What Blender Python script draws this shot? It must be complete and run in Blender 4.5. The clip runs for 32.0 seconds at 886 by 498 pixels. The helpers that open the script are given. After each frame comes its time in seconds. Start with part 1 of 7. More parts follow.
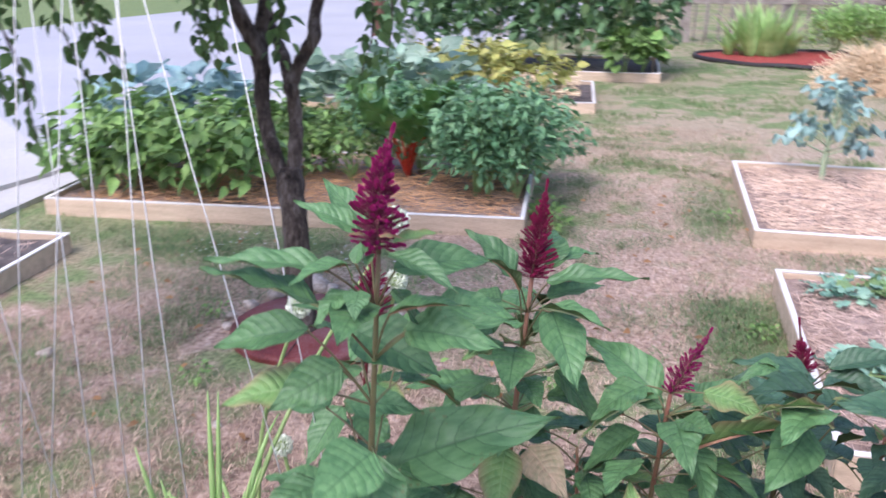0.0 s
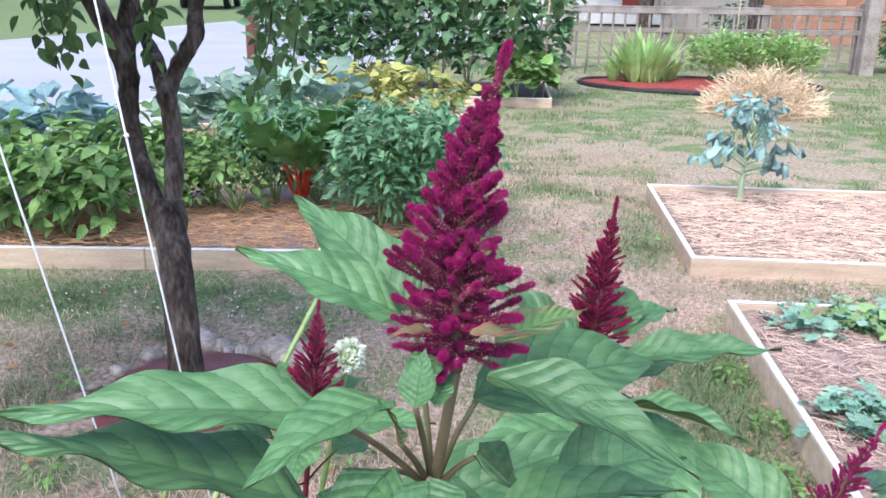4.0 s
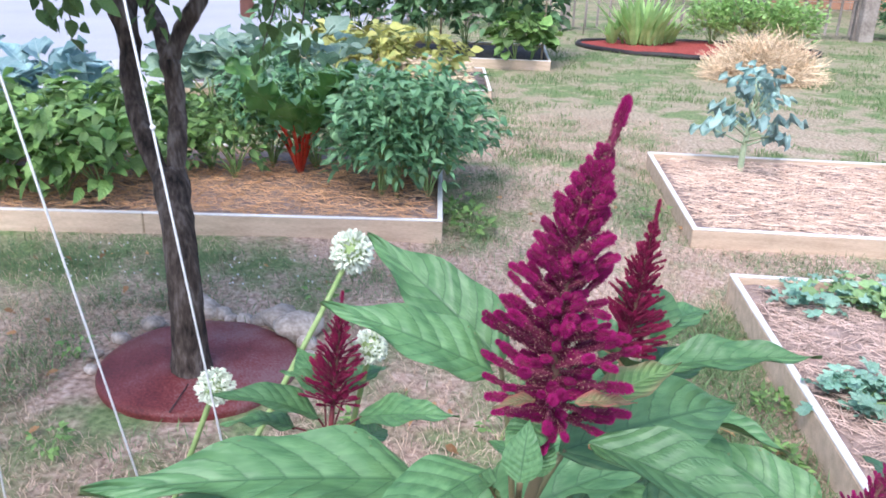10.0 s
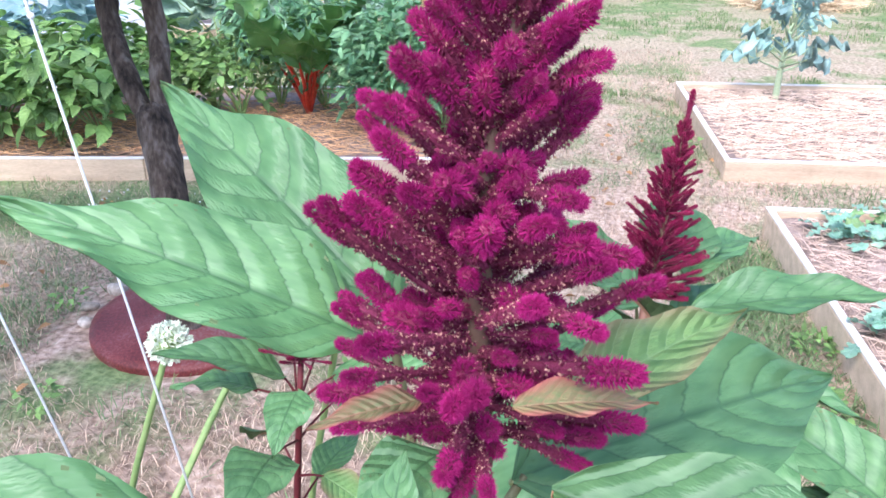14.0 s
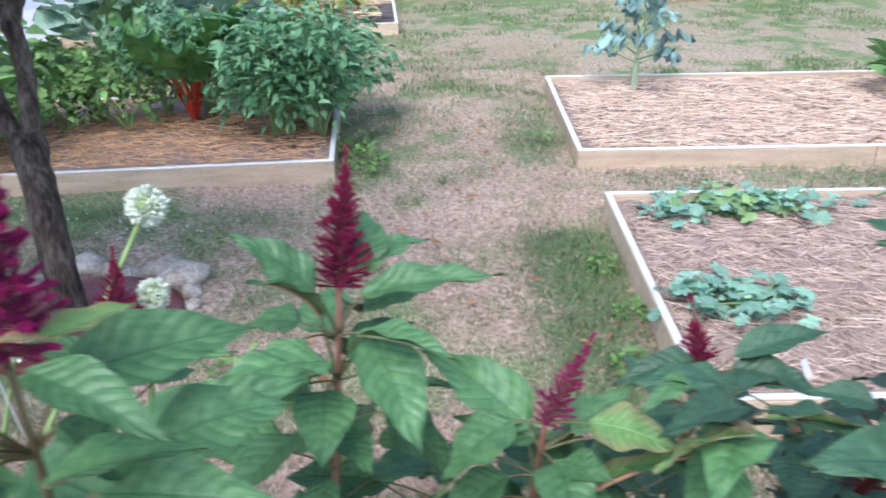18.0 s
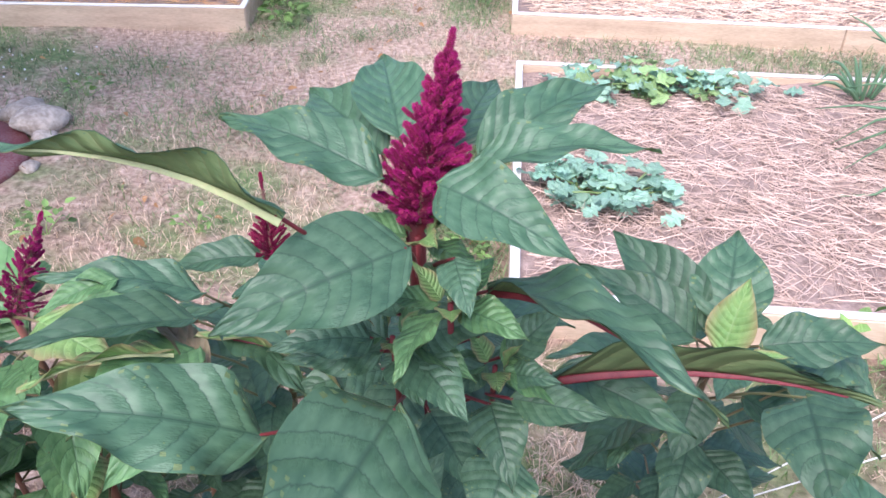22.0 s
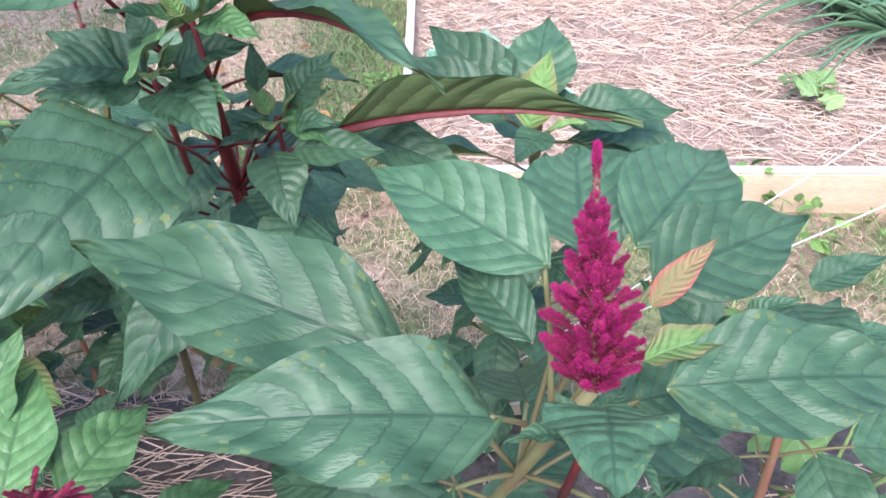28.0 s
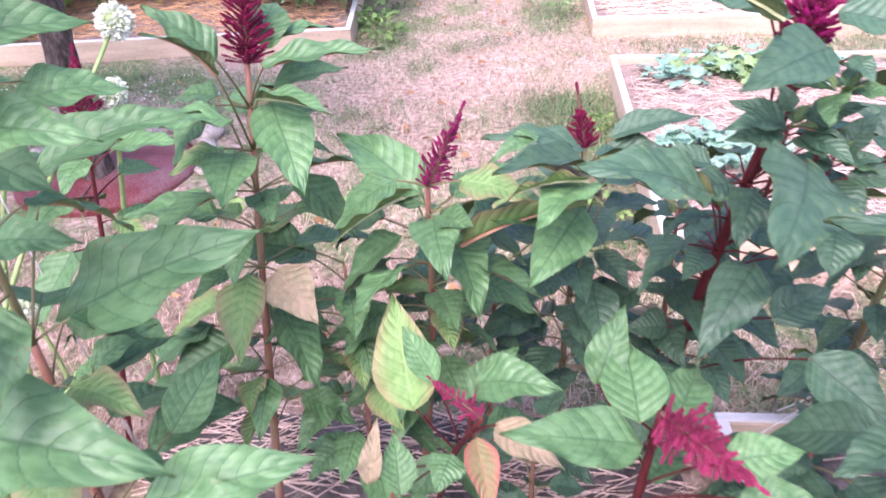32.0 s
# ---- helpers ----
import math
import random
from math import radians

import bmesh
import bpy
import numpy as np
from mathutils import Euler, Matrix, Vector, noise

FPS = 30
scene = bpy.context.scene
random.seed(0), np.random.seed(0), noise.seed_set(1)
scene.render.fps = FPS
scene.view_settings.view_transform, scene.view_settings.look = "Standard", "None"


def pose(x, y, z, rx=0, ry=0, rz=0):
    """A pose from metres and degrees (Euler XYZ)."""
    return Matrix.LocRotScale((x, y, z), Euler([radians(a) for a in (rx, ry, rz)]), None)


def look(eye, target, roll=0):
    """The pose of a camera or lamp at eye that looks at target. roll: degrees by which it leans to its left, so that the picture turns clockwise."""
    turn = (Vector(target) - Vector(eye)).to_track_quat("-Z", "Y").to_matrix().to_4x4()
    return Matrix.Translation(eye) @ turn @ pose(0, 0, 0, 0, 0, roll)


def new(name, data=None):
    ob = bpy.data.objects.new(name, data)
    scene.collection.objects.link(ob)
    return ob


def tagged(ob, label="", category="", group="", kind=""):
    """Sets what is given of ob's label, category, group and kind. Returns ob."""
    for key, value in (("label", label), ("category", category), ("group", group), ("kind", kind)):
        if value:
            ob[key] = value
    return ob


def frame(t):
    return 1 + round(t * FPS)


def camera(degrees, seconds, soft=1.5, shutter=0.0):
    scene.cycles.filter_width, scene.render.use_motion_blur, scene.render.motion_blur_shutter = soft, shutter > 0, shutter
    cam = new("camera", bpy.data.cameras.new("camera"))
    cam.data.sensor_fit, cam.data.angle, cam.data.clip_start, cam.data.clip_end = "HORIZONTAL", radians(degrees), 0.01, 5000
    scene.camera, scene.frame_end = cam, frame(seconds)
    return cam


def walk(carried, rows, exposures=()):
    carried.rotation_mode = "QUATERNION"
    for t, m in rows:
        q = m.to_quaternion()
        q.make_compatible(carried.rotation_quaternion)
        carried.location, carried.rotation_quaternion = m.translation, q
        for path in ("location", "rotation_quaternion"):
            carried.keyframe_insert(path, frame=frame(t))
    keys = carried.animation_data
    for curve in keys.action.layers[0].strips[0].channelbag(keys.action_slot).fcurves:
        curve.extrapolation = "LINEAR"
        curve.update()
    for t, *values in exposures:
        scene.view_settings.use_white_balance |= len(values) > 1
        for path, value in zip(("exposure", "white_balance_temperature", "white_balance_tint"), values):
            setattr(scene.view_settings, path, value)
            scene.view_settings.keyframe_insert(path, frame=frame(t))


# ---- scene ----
cam = camera(56.6, 32.0, soft=1.6, shutter=0.5)
PATH = [
    (0, (-0.508, -1.857, 1.253), (-0.965, -0.039, 0.557), -0.3),
    (0.5, (-0.642, -1.767, 1.26), (-0.917, 0.076, 0.534), -2.3),
    (1, (-0.68, -1.647, 1.23), (-0.912, 0.196, 0.489), -0.2),
    (1.5, (-0.702, -1.551, 1.202), (-0.93, 0.248, 0.358), 1.3),
    (2, (-0.727, -1.467, 1.154), (-0.893, 0.336, 0.306), 0.1),
    (2.5, (-0.736, -1.453, 1.122), (-0.879, 0.38, 0.335), 1.7),
    (3, (-0.736, -1.446, 1.123), (-0.908, 0.434, 0.464), 1.3),
    (3.5, (-0.73, -1.444, 1.121), (-0.9, 0.449, 0.499), 0.8),
    (5.5, (-0.729, -1.449, 1.118), (-0.887, 0.445, 0.495), 1.0),
    (6, (-0.732, -1.448, 1.115), (-0.895, 0.443, 0.485), 1.6),
    (6.5, (-0.73, -1.45, 1.119), (-0.927, 0.443, 0.506), 1.3),
    (7, (-0.728, -1.444, 1.123), (-0.919, 0.442, 0.486), 1.5),
    (7.5, (-0.725, -1.449, 1.139), (-0.928, 0.443, 0.523), 1.5),
    (8, (-0.725, -1.461, 1.138), (-0.949, 0.414, 0.477), 1.6),
    (8.5, (-0.741, -1.457, 1.144), (-1.002, 0.404, 0.459), 1.1),
    (9, (-0.749, -1.457, 1.157), (-0.987, 0.415, 0.495), 1.0),
    (9.5, (-0.758, -1.458, 1.158), (-0.965, 0.415, 0.489), 1.2),
    (10, (-0.773, -1.419, 1.148), (-0.914, 0.444, 0.432), 1.8),
    (10.5, (-0.771, -1.362, 1.121), (-0.902, 0.484, 0.361), 2.4),
    (11, (-0.771, -1.317, 1.101), (-0.948, 0.522, 0.335), 1.7),
    (11.5, (-0.765, -1.295, 1.084), (-0.925, 0.53, 0.283), 2.0),
    (12, (-0.755, -1.286, 1.083), (-0.926, 0.541, 0.289), 0.9),
    (12.5, (-0.745, -1.278, 1.08), (-0.934, 0.544, 0.276), -0.2),
    (13, (-0.741, -1.272, 1.076), (-0.943, 0.544, 0.263), -0.3),
    (13.5, (-0.742, -1.27, 1.072), (-0.949, 0.541, 0.249), -0.2),
    (14, (-0.743, -1.269, 1.07), (-0.943, 0.535, 0.232), -0.3),
    (14.5, (-0.74, -1.272, 1.067), (-0.93, 0.523, 0.205), -0.7),
    (16.5, (-0.746, -1.354, 1.101), (-0.961, 0.45, 0.265), -0.9),
    (17, (-0.74, -1.39, 1.12), (-0.852, 0.405, 0.246), -1.3),
    (17.5, (-0.666, -1.44, 1.151), (-0.745, 0.365, 0.292), -2.4),
    (18, (-0.538, -1.477, 1.188), (-0.562, 0.325, 0.322), -1.2),
    (18.5, (-0.42, -1.504, 1.197), (-0.368, 0.282, 0.299), -1.0),
    (19, (-0.336, -1.469, 1.209), (-0.171, 0.303, 0.298), -0.0),
    (19.5, (-0.243, -1.369, 1.206), (-0.042, 0.35, 0.203), 0.5),
    (20, (-0.176, -1.323, 1.186), (0.03, 0.354, 0.116), 0.9),
    (20.5, (-0.104, -1.328, 1.161), (-0.117, 0.347, 0.068), 2.0),
    (21, (-0.062, -1.336, 1.128), (-0.157, 0.328, 0.023), 2.4),
    (21.5, (-0.043, -1.311, 1.113), (-0.158, 0.323, -0.035), 1.2),
    (22, (-0.04, -1.298, 1.11), (-0.158, 0.339, -0.032), 1.3),
    (22.5, (-0.036, -1.298, 1.11), (-0.145, 0.339, -0.033), 0.7),
    (23, (-0.04, -1.303, 1.116), (-0.139, 0.348, -0.008), 1.0),
    (23.5, (-0.035, -1.308, 1.117), (-0.128, 0.342, -0.009), 0.7),
    (24, (-0.023, -1.309, 1.113), (-0.084, 0.329, -0.033), 0.6),
    (24.5, (-0.008, -1.309, 1.1), (-0.024, 0.306, -0.079), 0.5),
    (25, (0.009, -1.316, 1.08), (0.026, 0.266, -0.144), 0.7),
    (25.5, (0.037, -1.333, 1.06), (0.081, 0.216, -0.204), -0.1),
    (26, (0.061, -1.353, 1.043), (0.113, 0.179, -0.241), -0.1),
    (26.5, (0.073, -1.367, 1.035), (0.134, 0.158, -0.258), -0.1),
    (28.5, (0.065, -1.387, 1.016), (0.067, 0.178, -0.23), 0.9),
    (29, (-0.02, -1.49, 1.1), (-0.103, 0.077, -0.139), -1.4),
    (29.5, (-0.108, -1.619, 1.136), (-0.261, -0.048, -0.092), -2.7),
    (30, (-0.149, -1.71, 1.145), (-0.394, -0.1, -0.015), -0.2),
    (30.5, (-0.15, -1.802, 1.164), (-0.397, -0.173, 0.031), -0.1),
    (31, (-0.191, -1.855, 1.145), (-0.479, -0.224, 0.024), 0.3),
    (31.5, (-0.288, -1.763, 1.134), (-0.502, -0.101, 0.043), -2.0),
    (32, (-0.343, -1.649, 1.113), (-0.513, 0.033, 0.044), -3.0),
]
walk(cam, [(t, look(eye, target, roll)) for t, eye, target, roll in PATH], [(0, 1.06, 5800, 21), (3, 1.2, 5700, 11), (7, 1.24, 5680, 16), (9, 1.24, 5680, 16), (11, 1.2, 5620, 11), (12, 1.14, 5600, 11), (13, 1.5, 5600, 13), (14, 1.6, 5600, 13), (17, 1.42, 5550, 10), (18, 1.06, 5500, 8), (19, 1.1, 5450, 9), (20, 1.12, 5550, 11), (21, 1.24, 5750, 15), (22, 1.42, 5850, 20), (24, 1.36, 5850, 20), (25, 1.38, 5850, 30), (26, 1.48, 5950, 9), (29, 1.58, 5850, 18), (30, 1.64, 5820, 32), (31, 1.84, 5950, 40), (32, 1.82, 5950, 36)])

# ---- light ----
world = bpy.data.worlds.new("sky")
scene.world = world
world.use_nodes = True
wn, wl = world.node_tree.nodes, world.node_tree.links
sky = wn.new("ShaderNodeTexSky")
sky.sky_type = "NISHITA"
sky.sun_disc = False
SUN_EL, SUN_AZ = radians(56), radians(196)     # azimuth from north (+y) clockwise
sky.sun_elevation, sky.sun_rotation = SUN_EL, SUN_AZ
sky.air_density, sky.dust_density, sky.ozone_density = 1.0, 2.5, 0.6
wn["Background"].inputs["Strength"].default_value = 0.15
wl.new(sky.outputs[0], wn["Background"].inputs["Color"])
sun_data = bpy.data.lights.new("sun", "SUN")
sun_data.energy, sun_data.angle, sun_data.color = 1.35, radians(32), (1.0, 0.95, 0.88)
sun = new("sun", sun_data)
sun_way = Vector((math.sin(SUN_AZ) * math.cos(SUN_EL), math.cos(SUN_AZ) * math.cos(SUN_EL), math.sin(SUN_EL)))
sun.matrix_world = look(sun_way * 30, (0, 0, 0))

# ---- materials ----
MATS = {}


def nodes_of(name):
    m = bpy.data.materials.new(name)
    m.use_nodes = True
    t = m.node_tree
    return m, t.nodes, t.links, t.nodes["Principled BSDF"]


def ramp_of(n, stops):
    r = n.new("ShaderNodeValToRGB")
    while len(r.color_ramp.elements) < len(stops):
        r.color_ramp.elements.new(0.5)
    for e, (p, c) in zip(r.color_ramp.elements, stops):
        e.position, e.color = p, (*c, 1)
    return r


def surface(name, a, b, scale=8.0, fine=60.0, rough=0.8, bump=0.3, vary=0.15, metal=0.0, stretch=(1, 1, 1), dist=0.004,
            island=False, spec=0.3, c=None):
    """Two tones broken up by coarse and fine noise, with relief and a tone of its own for each object."""
    m, n, l, p = nodes_of(name)
    tc = n.new("ShaderNodeTexCoord")
    mp = n.new("ShaderNodeMapping")
    mp.inputs["Scale"].default_value = stretch
    l.new(tc.outputs["Object"], mp.inputs["Vector"])
    n1, n2 = n.new("ShaderNodeTexNoise"), n.new("ShaderNodeTexNoise")
    n1.inputs["Scale"].default_value, n1.inputs["Detail"].default_value = scale, 4
    n2.inputs["Scale"].default_value, n2.inputs["Detail"].default_value = fine, 3
    l.new(mp.outputs[0], n1.inputs["Vector"]), l.new(mp.outputs[0], n2.inputs["Vector"])
    mix = n.new("ShaderNodeMath")
    mix.operation = "MULTIPLY_ADD"
    mix.inputs[1].default_value = 0.6
    half = n.new("ShaderNodeMath")
    half.operation = "MULTIPLY"
    half.inputs[1].default_value = 0.4
    l.new(n2.outputs["Fac"], half.inputs[0])
    l.new(n1.outputs["Fac"], mix.inputs[0]), l.new(half.outputs[0], mix.inputs[2])
    stops = [(0.35, a), (0.65, b)] if c is None else [(0.36, a), (0.5, b), (0.64, c)]
    r = ramp_of(n, stops)
    l.new(mix.outputs[0], r.inputs["Fac"])
    rnd = n.new("ShaderNodeNewGeometry").outputs["Random Per Island"] if island else n.new("ShaderNodeObjectInfo").outputs["Random"]
    vr = n.new("ShaderNodeMapRange")
    vr.inputs["To Min"].default_value, vr.inputs["To Max"].default_value = 1 - vary, 1 + vary
    l.new(rnd, vr.inputs["Value"])
    hs = n.new("ShaderNodeHueSaturation")
    l.new(r.outputs["Color"], hs.inputs["Color"]), l.new(vr.outputs[0], hs.inputs["Value"])
    l.new(hs.outputs[0], p.inputs["Base Color"])
    p.inputs["Roughness"].default_value, p.inputs["Metallic"].default_value = rough, metal
    p.inputs["Specular IOR Level"].default_value = spec
    if bump:
        bp = n.new("ShaderNodeBump")
        bp.inputs["Strength"].default_value, bp.inputs["Distance"].default_value = bump, dist
        l.new(mix.outputs[0], bp.inputs["Height"]), l.new(bp.outputs[0], p.inputs["Normal"])
    MATS[name] = m
    return m


def leafy(name, dark, light, vein, veins=9.0, rough=0.5, glow=0.22, relief=0.42, vary=0.2, edge=None, island=False, veinfac=0.55):
    """A leaf: mottled blade, side veins that sweep to the tip, a midrib, light coming through."""
    m, n, l, p = nodes_of(name)
    uv = n.new("ShaderNodeUVMap")
    sep = n.new("ShaderNodeSeparateXYZ")
    l.new(uv.outputs[0], sep.inputs[0])

    def op(kind, x, y=None, z=None):
        k = n.new("ShaderNodeMath")
        k.operation = kind
        for i, v in enumerate((x, y, z)):
            if v is None:
                continue
            if isinstance(v, (int, float)):
                k.inputs[i].default_value = v
            else:
                l.new(v, k.inputs[i])
        return k.outputs[0]
    u, v = sep.outputs[0], sep.outputs[1]
    a = op("ABSOLUTE", op("MULTIPLY_ADD", v, 2.0, -1.0))
    nz = n.new("ShaderNodeTexNoise")
    nz.inputs["Scale"].default_value = 30
    tco = n.new("ShaderNodeTexCoord")
    l.new(tco.outputs["Object"], nz.inputs["Vector"])
    s = op("SUBTRACT", op("MULTIPLY_ADD", nz.outputs["Fac"], 0.25, op("MULTIPLY", u, veins)), op("MULTIPLY", op("POWER", a, 1.35), veins * 0.2))
    w = op("PINGPONG", s, 0.5)
    side = op("SMOOTH_MIN", op("MULTIPLY", w, 17.0), 1.0, 0.4)
    pillow = op("SINE", op("MULTIPLY", w, 3.1416))
    mid = op("MINIMUM", op("MULTIPLY", a, 14.0), 1.0)
    plain = op("MULTIPLY", side, mid)
    big = n.new("ShaderNodeTexNoise")
    big.inputs["Scale"].default_value = 9
    l.new(tco.outputs["Object"], big.inputs["Vector"])
    blade = ramp_of(n, [(0.3, dark), (0.7, light)])
    l.new(big.outputs["Fac"], blade.inputs["Fac"])
    col = blade.outputs["Color"]
    if edge:
        em = n.new("ShaderNodeMix")
        em.data_type = "RGBA"
        em.inputs["B"].default_value = (*edge, 1)
        l.new(op("MULTIPLY", op("POWER", a, 3.0), 0.8), em.inputs["Factor"])
        l.new(col, em.inputs["A"])
        col = em.outputs["Result"]
    mx = n.new("ShaderNodeMix")
    mx.data_type = "RGBA"
    mx.inputs["A"].default_value = (*vein, 1)
    l.new(col, mx.inputs["B"])
    l.new(op("MULTIPLY_ADD", plain, veinfac, 1 - veinfac), mx.inputs["Factor"])
    rnd = n.new("ShaderNodeNewGeometry").outputs["Random Per Island"] if island else n.new("ShaderNodeObjectInfo").outputs["Random"]
    vr = n.new("ShaderNodeMapRange")
    vr.inputs["To Min"].default_value, vr.inputs["To Max"].default_value = 1 - vary, 1 + vary
    l.new(rnd, vr.inputs["Value"])
    hs = n.new("ShaderNodeHueSaturation")
    l.new(mx.outputs["Result"], hs.inputs["Color"]), l.new(vr.outputs[0], hs.inputs["Value"])
    l.new(hs.outputs[0], p.inputs["Base Color"])
    p.inputs["Roughness"].default_value = rough
    p.inputs["Specular IOR Level"].default_value = 0.38
    bp = n.new("ShaderNodeBump")
    bp.inputs["Strength"].default_value, bp.inputs["Distance"].default_value = relief, 0.004
    l.new(op("MULTIPLY_ADD", nz.outputs["Fac"], 0.4, op("MULTIPLY", pillow, mid)), bp.inputs["Height"])
    l.new(bp.outputs[0], p.inputs["Normal"])
    tr = n.new("ShaderNodeBsdfTranslucent")
    l.new(hs.outputs[0], tr.inputs["Color"])
    sh = n.new("ShaderNodeMixShader")
    sh.inputs[0].default_value = glow
    l.new(p.outputs[0], sh.inputs[1]), l.new(tr.outputs[0], sh.inputs[2])
    l.new(sh.outputs[0], n["Material Output"].inputs["Surface"])
    MATS[name] = m
    return m


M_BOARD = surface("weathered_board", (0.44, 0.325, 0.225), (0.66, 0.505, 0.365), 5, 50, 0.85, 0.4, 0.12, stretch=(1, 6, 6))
M_BOARD_TOP = surface("pale_board_top", (0.62, 0.58, 0.53), (0.8, 0.77, 0.73), 5, 60, 0.85, 0.3, 0.08)
M_SOIL = surface("garden_soil", (0.05, 0.042, 0.04), (0.17, 0.14, 0.13), 14, 90, 0.95, 0.8, 0.1, dist=0.01)
M_STRAW = surface("straw", (0.46, 0.31, 0.22), (0.72, 0.545, 0.42), 20, 120, 0.6, 0.2, 0.35, island=True)
M_STRAW_OLD = surface("weathered_straw", (0.35, 0.245, 0.19), (0.68, 0.51, 0.42), 20, 120, 0.65, 0.2, 0.32, island=True)
M_SOIL_STRAW = surface("straw_strewn_soil", (0.2, 0.14, 0.115), (0.42, 0.31, 0.26), 30, 140, 0.9, 0.8, 0.1, dist=0.008)
M_LITTER = surface("brown_plant_litter", (0.14, 0.095, 0.07), (0.4, 0.29, 0.21), 20, 120, 0.8, 0.2, 0.35, island=True)
# straw with the orange of a low-sun patch put into its colour
M_STRAW_SUNLIT = surface("sunlit_straw", (0.45, 0.24, 0.12), (0.72, 0.43, 0.22), 20, 120, 0.6, 0.2, 0.35, island=True)
M_STRAW_PILE = surface("fresh_straw", (0.46, 0.33, 0.19), (0.8, 0.63, 0.42), 20, 100, 0.55, 0.2, 0.4, island=True)
M_BLADE_G = surface("green_grass_blade", (0.095, 0.16, 0.055), (0.2, 0.28, 0.105), 2, 60, 0.6, 0, 0.25, island=True)
M_TUFT = surface("dark_grass_tuft", (0.08, 0.14, 0.05), (0.18, 0.25, 0.1), 2, 60, 0.6, 0, 0.35, island=True)
M_BLADE_D = surface("dry_grass_blade", (0.36, 0.255, 0.175), (0.63, 0.475, 0.36), 2, 60, 0.7, 0, 0.45, island=True)
M_BARK = surface("tree_bark", (0.016, 0.012, 0.01), (0.075, 0.055, 0.043), 30, 110, 0.95, 1.0, 0.1, stretch=(1, 1, 0.3), dist=0.02, c=(0.17, 0.14, 0.12))
M_RING = surface("red_rubber_mat", (0.085, 0.016, 0.016), (0.16, 0.034, 0.032), 6, 160, 0.5, 0.6, 0.05, dist=0.003, c=(0.21, 0.11, 0.11))
M_STONE = surface("tan_stone", (0.28, 0.225, 0.18), (0.56, 0.475, 0.395), 22, 90, 0.9, 0.8, 0.25, dist=0.006)
M_STRING = surface("white_twine", (0.72, 0.7, 0.68), (0.85, 0.83, 0.8), 80, 300, 0.8, 0.3, 0.03)
M_ROAD = surface("asphalt_road", (0.34, 0.335, 0.35), (0.42, 0.41, 0.43), 0.6, 40, 0.9, 0.3, 0.02)
M_WALK = surface("concrete_walk", (0.4, 0.38, 0.36), (0.52, 0.5, 0.47), 1.2, 50, 0.9, 0.3, 0.05)
M_FENCE = surface("grey_fence_wood", (0.18, 0.15, 0.125), (0.36, 0.31, 0.27), 6, 50, 0.9, 0.4, 0.2)
M_POLE = surface("red_brown_pole", (0.2, 0.085, 0.06), (0.32, 0.15, 0.11), 4, 50, 0.9, 0.5, 0.05, stretch=(1, 1, 0.2))
M_MULCH = surface("red_wood_mulch", (0.2, 0.03, 0.025), (0.42, 0.09, 0.07), 30, 120, 0.9, 1.0, 0.1, dist=0.02)
M_EDGE = surface("black_plastic_edging", (0.015, 0.013, 0.013), (0.04, 0.03, 0.03), 10, 60, 0.5, 0.2, 0.05)
M_BRICK = surface("orange_brick", (0.42, 0.2, 0.12), (0.62, 0.34, 0.22), 3, 40, 0.9, 0.4, 0.2)
M_MORTAR = surface("mortar", (0.5, 0.42, 0.36), (0.6, 0.52, 0.45), 6, 50, 0.95, 0.3, 0.05)
M_SIDING = surface("white_siding", (0.72, 0.7, 0.68), (0.82, 0.8, 0.78), 2, 30, 0.7, 0.1, 0.03)

M_AMA = leafy("amaranth_leaf", (0.073, 0.168, 0.062), (0.135, 0.262, 0.102), (0.042, 0.105, 0.04), 9, 0.42, veinfac=0.75, glow=0.18, relief=0.3)
M_AMA_LIME = leafy("amaranth_pale_leaf", (0.14, 0.28, 0.08), (0.22, 0.36, 0.115), (0.3, 0.42, 0.18), 10, 0.5, edge=(0.33, 0.22, 0.12))
M_AMA_RED = leafy("amaranth_turning_leaf", (0.17, 0.225, 0.085), (0.31, 0.215, 0.11), (0.42, 0.17, 0.12), 10, 0.5, edge=(0.48, 0.1, 0.11))
M_AMA_BLUE = leafy("amaranth_bluish_leaf", (0.041, 0.097, 0.05), (0.078, 0.151, 0.081), (0.022, 0.056, 0.032), 9, 0.43, veinfac=0.72, glow=0.11, relief=0.28)
M_AMA_UNDER = leafy("amaranth_leaf_underside", (0.1, 0.155, 0.06), (0.15, 0.2, 0.08), (0.22, 0.2, 0.1), 10, 0.6, veinfac=0.35)
M_RIB_RED = surface("red_midrib", (0.1, 0.01, 0.018), (0.18, 0.026, 0.032), 40, 200, 0.5, 0, 0.2)
M_RIB = surface("pale_midrib", (0.3, 0.36, 0.16), (0.42, 0.42, 0.22), 40, 200, 0.5, 0, 0.2)
M_FADED_RIB = surface("pink_midrib", (0.3, 0.13, 0.085), (0.37, 0.22, 0.12), 40, 200, 0.5, 0, 0.2)
M_AXIS = surface("pale_flower_stalk", (0.12, 0.055, 0.045), (0.2, 0.14, 0.085), 40, 200, 0.6, 0.2, 0.1)
M_TIP = surface("bright_floret_tuft", (0.2, 0.004, 0.068), (0.33, 0.012, 0.125), 120, 500, 0.75, 0.3, 0.25, spec=0.12, c=(0.42, 0.045, 0.19))
M_TIP_DEEP = surface("dark_floret_tuft", (0.15, 0.004, 0.034), (0.25, 0.009, 0.062), 120, 500, 0.75, 0.3, 0.2, spec=0.12, c=(0.34, 0.035, 0.1))
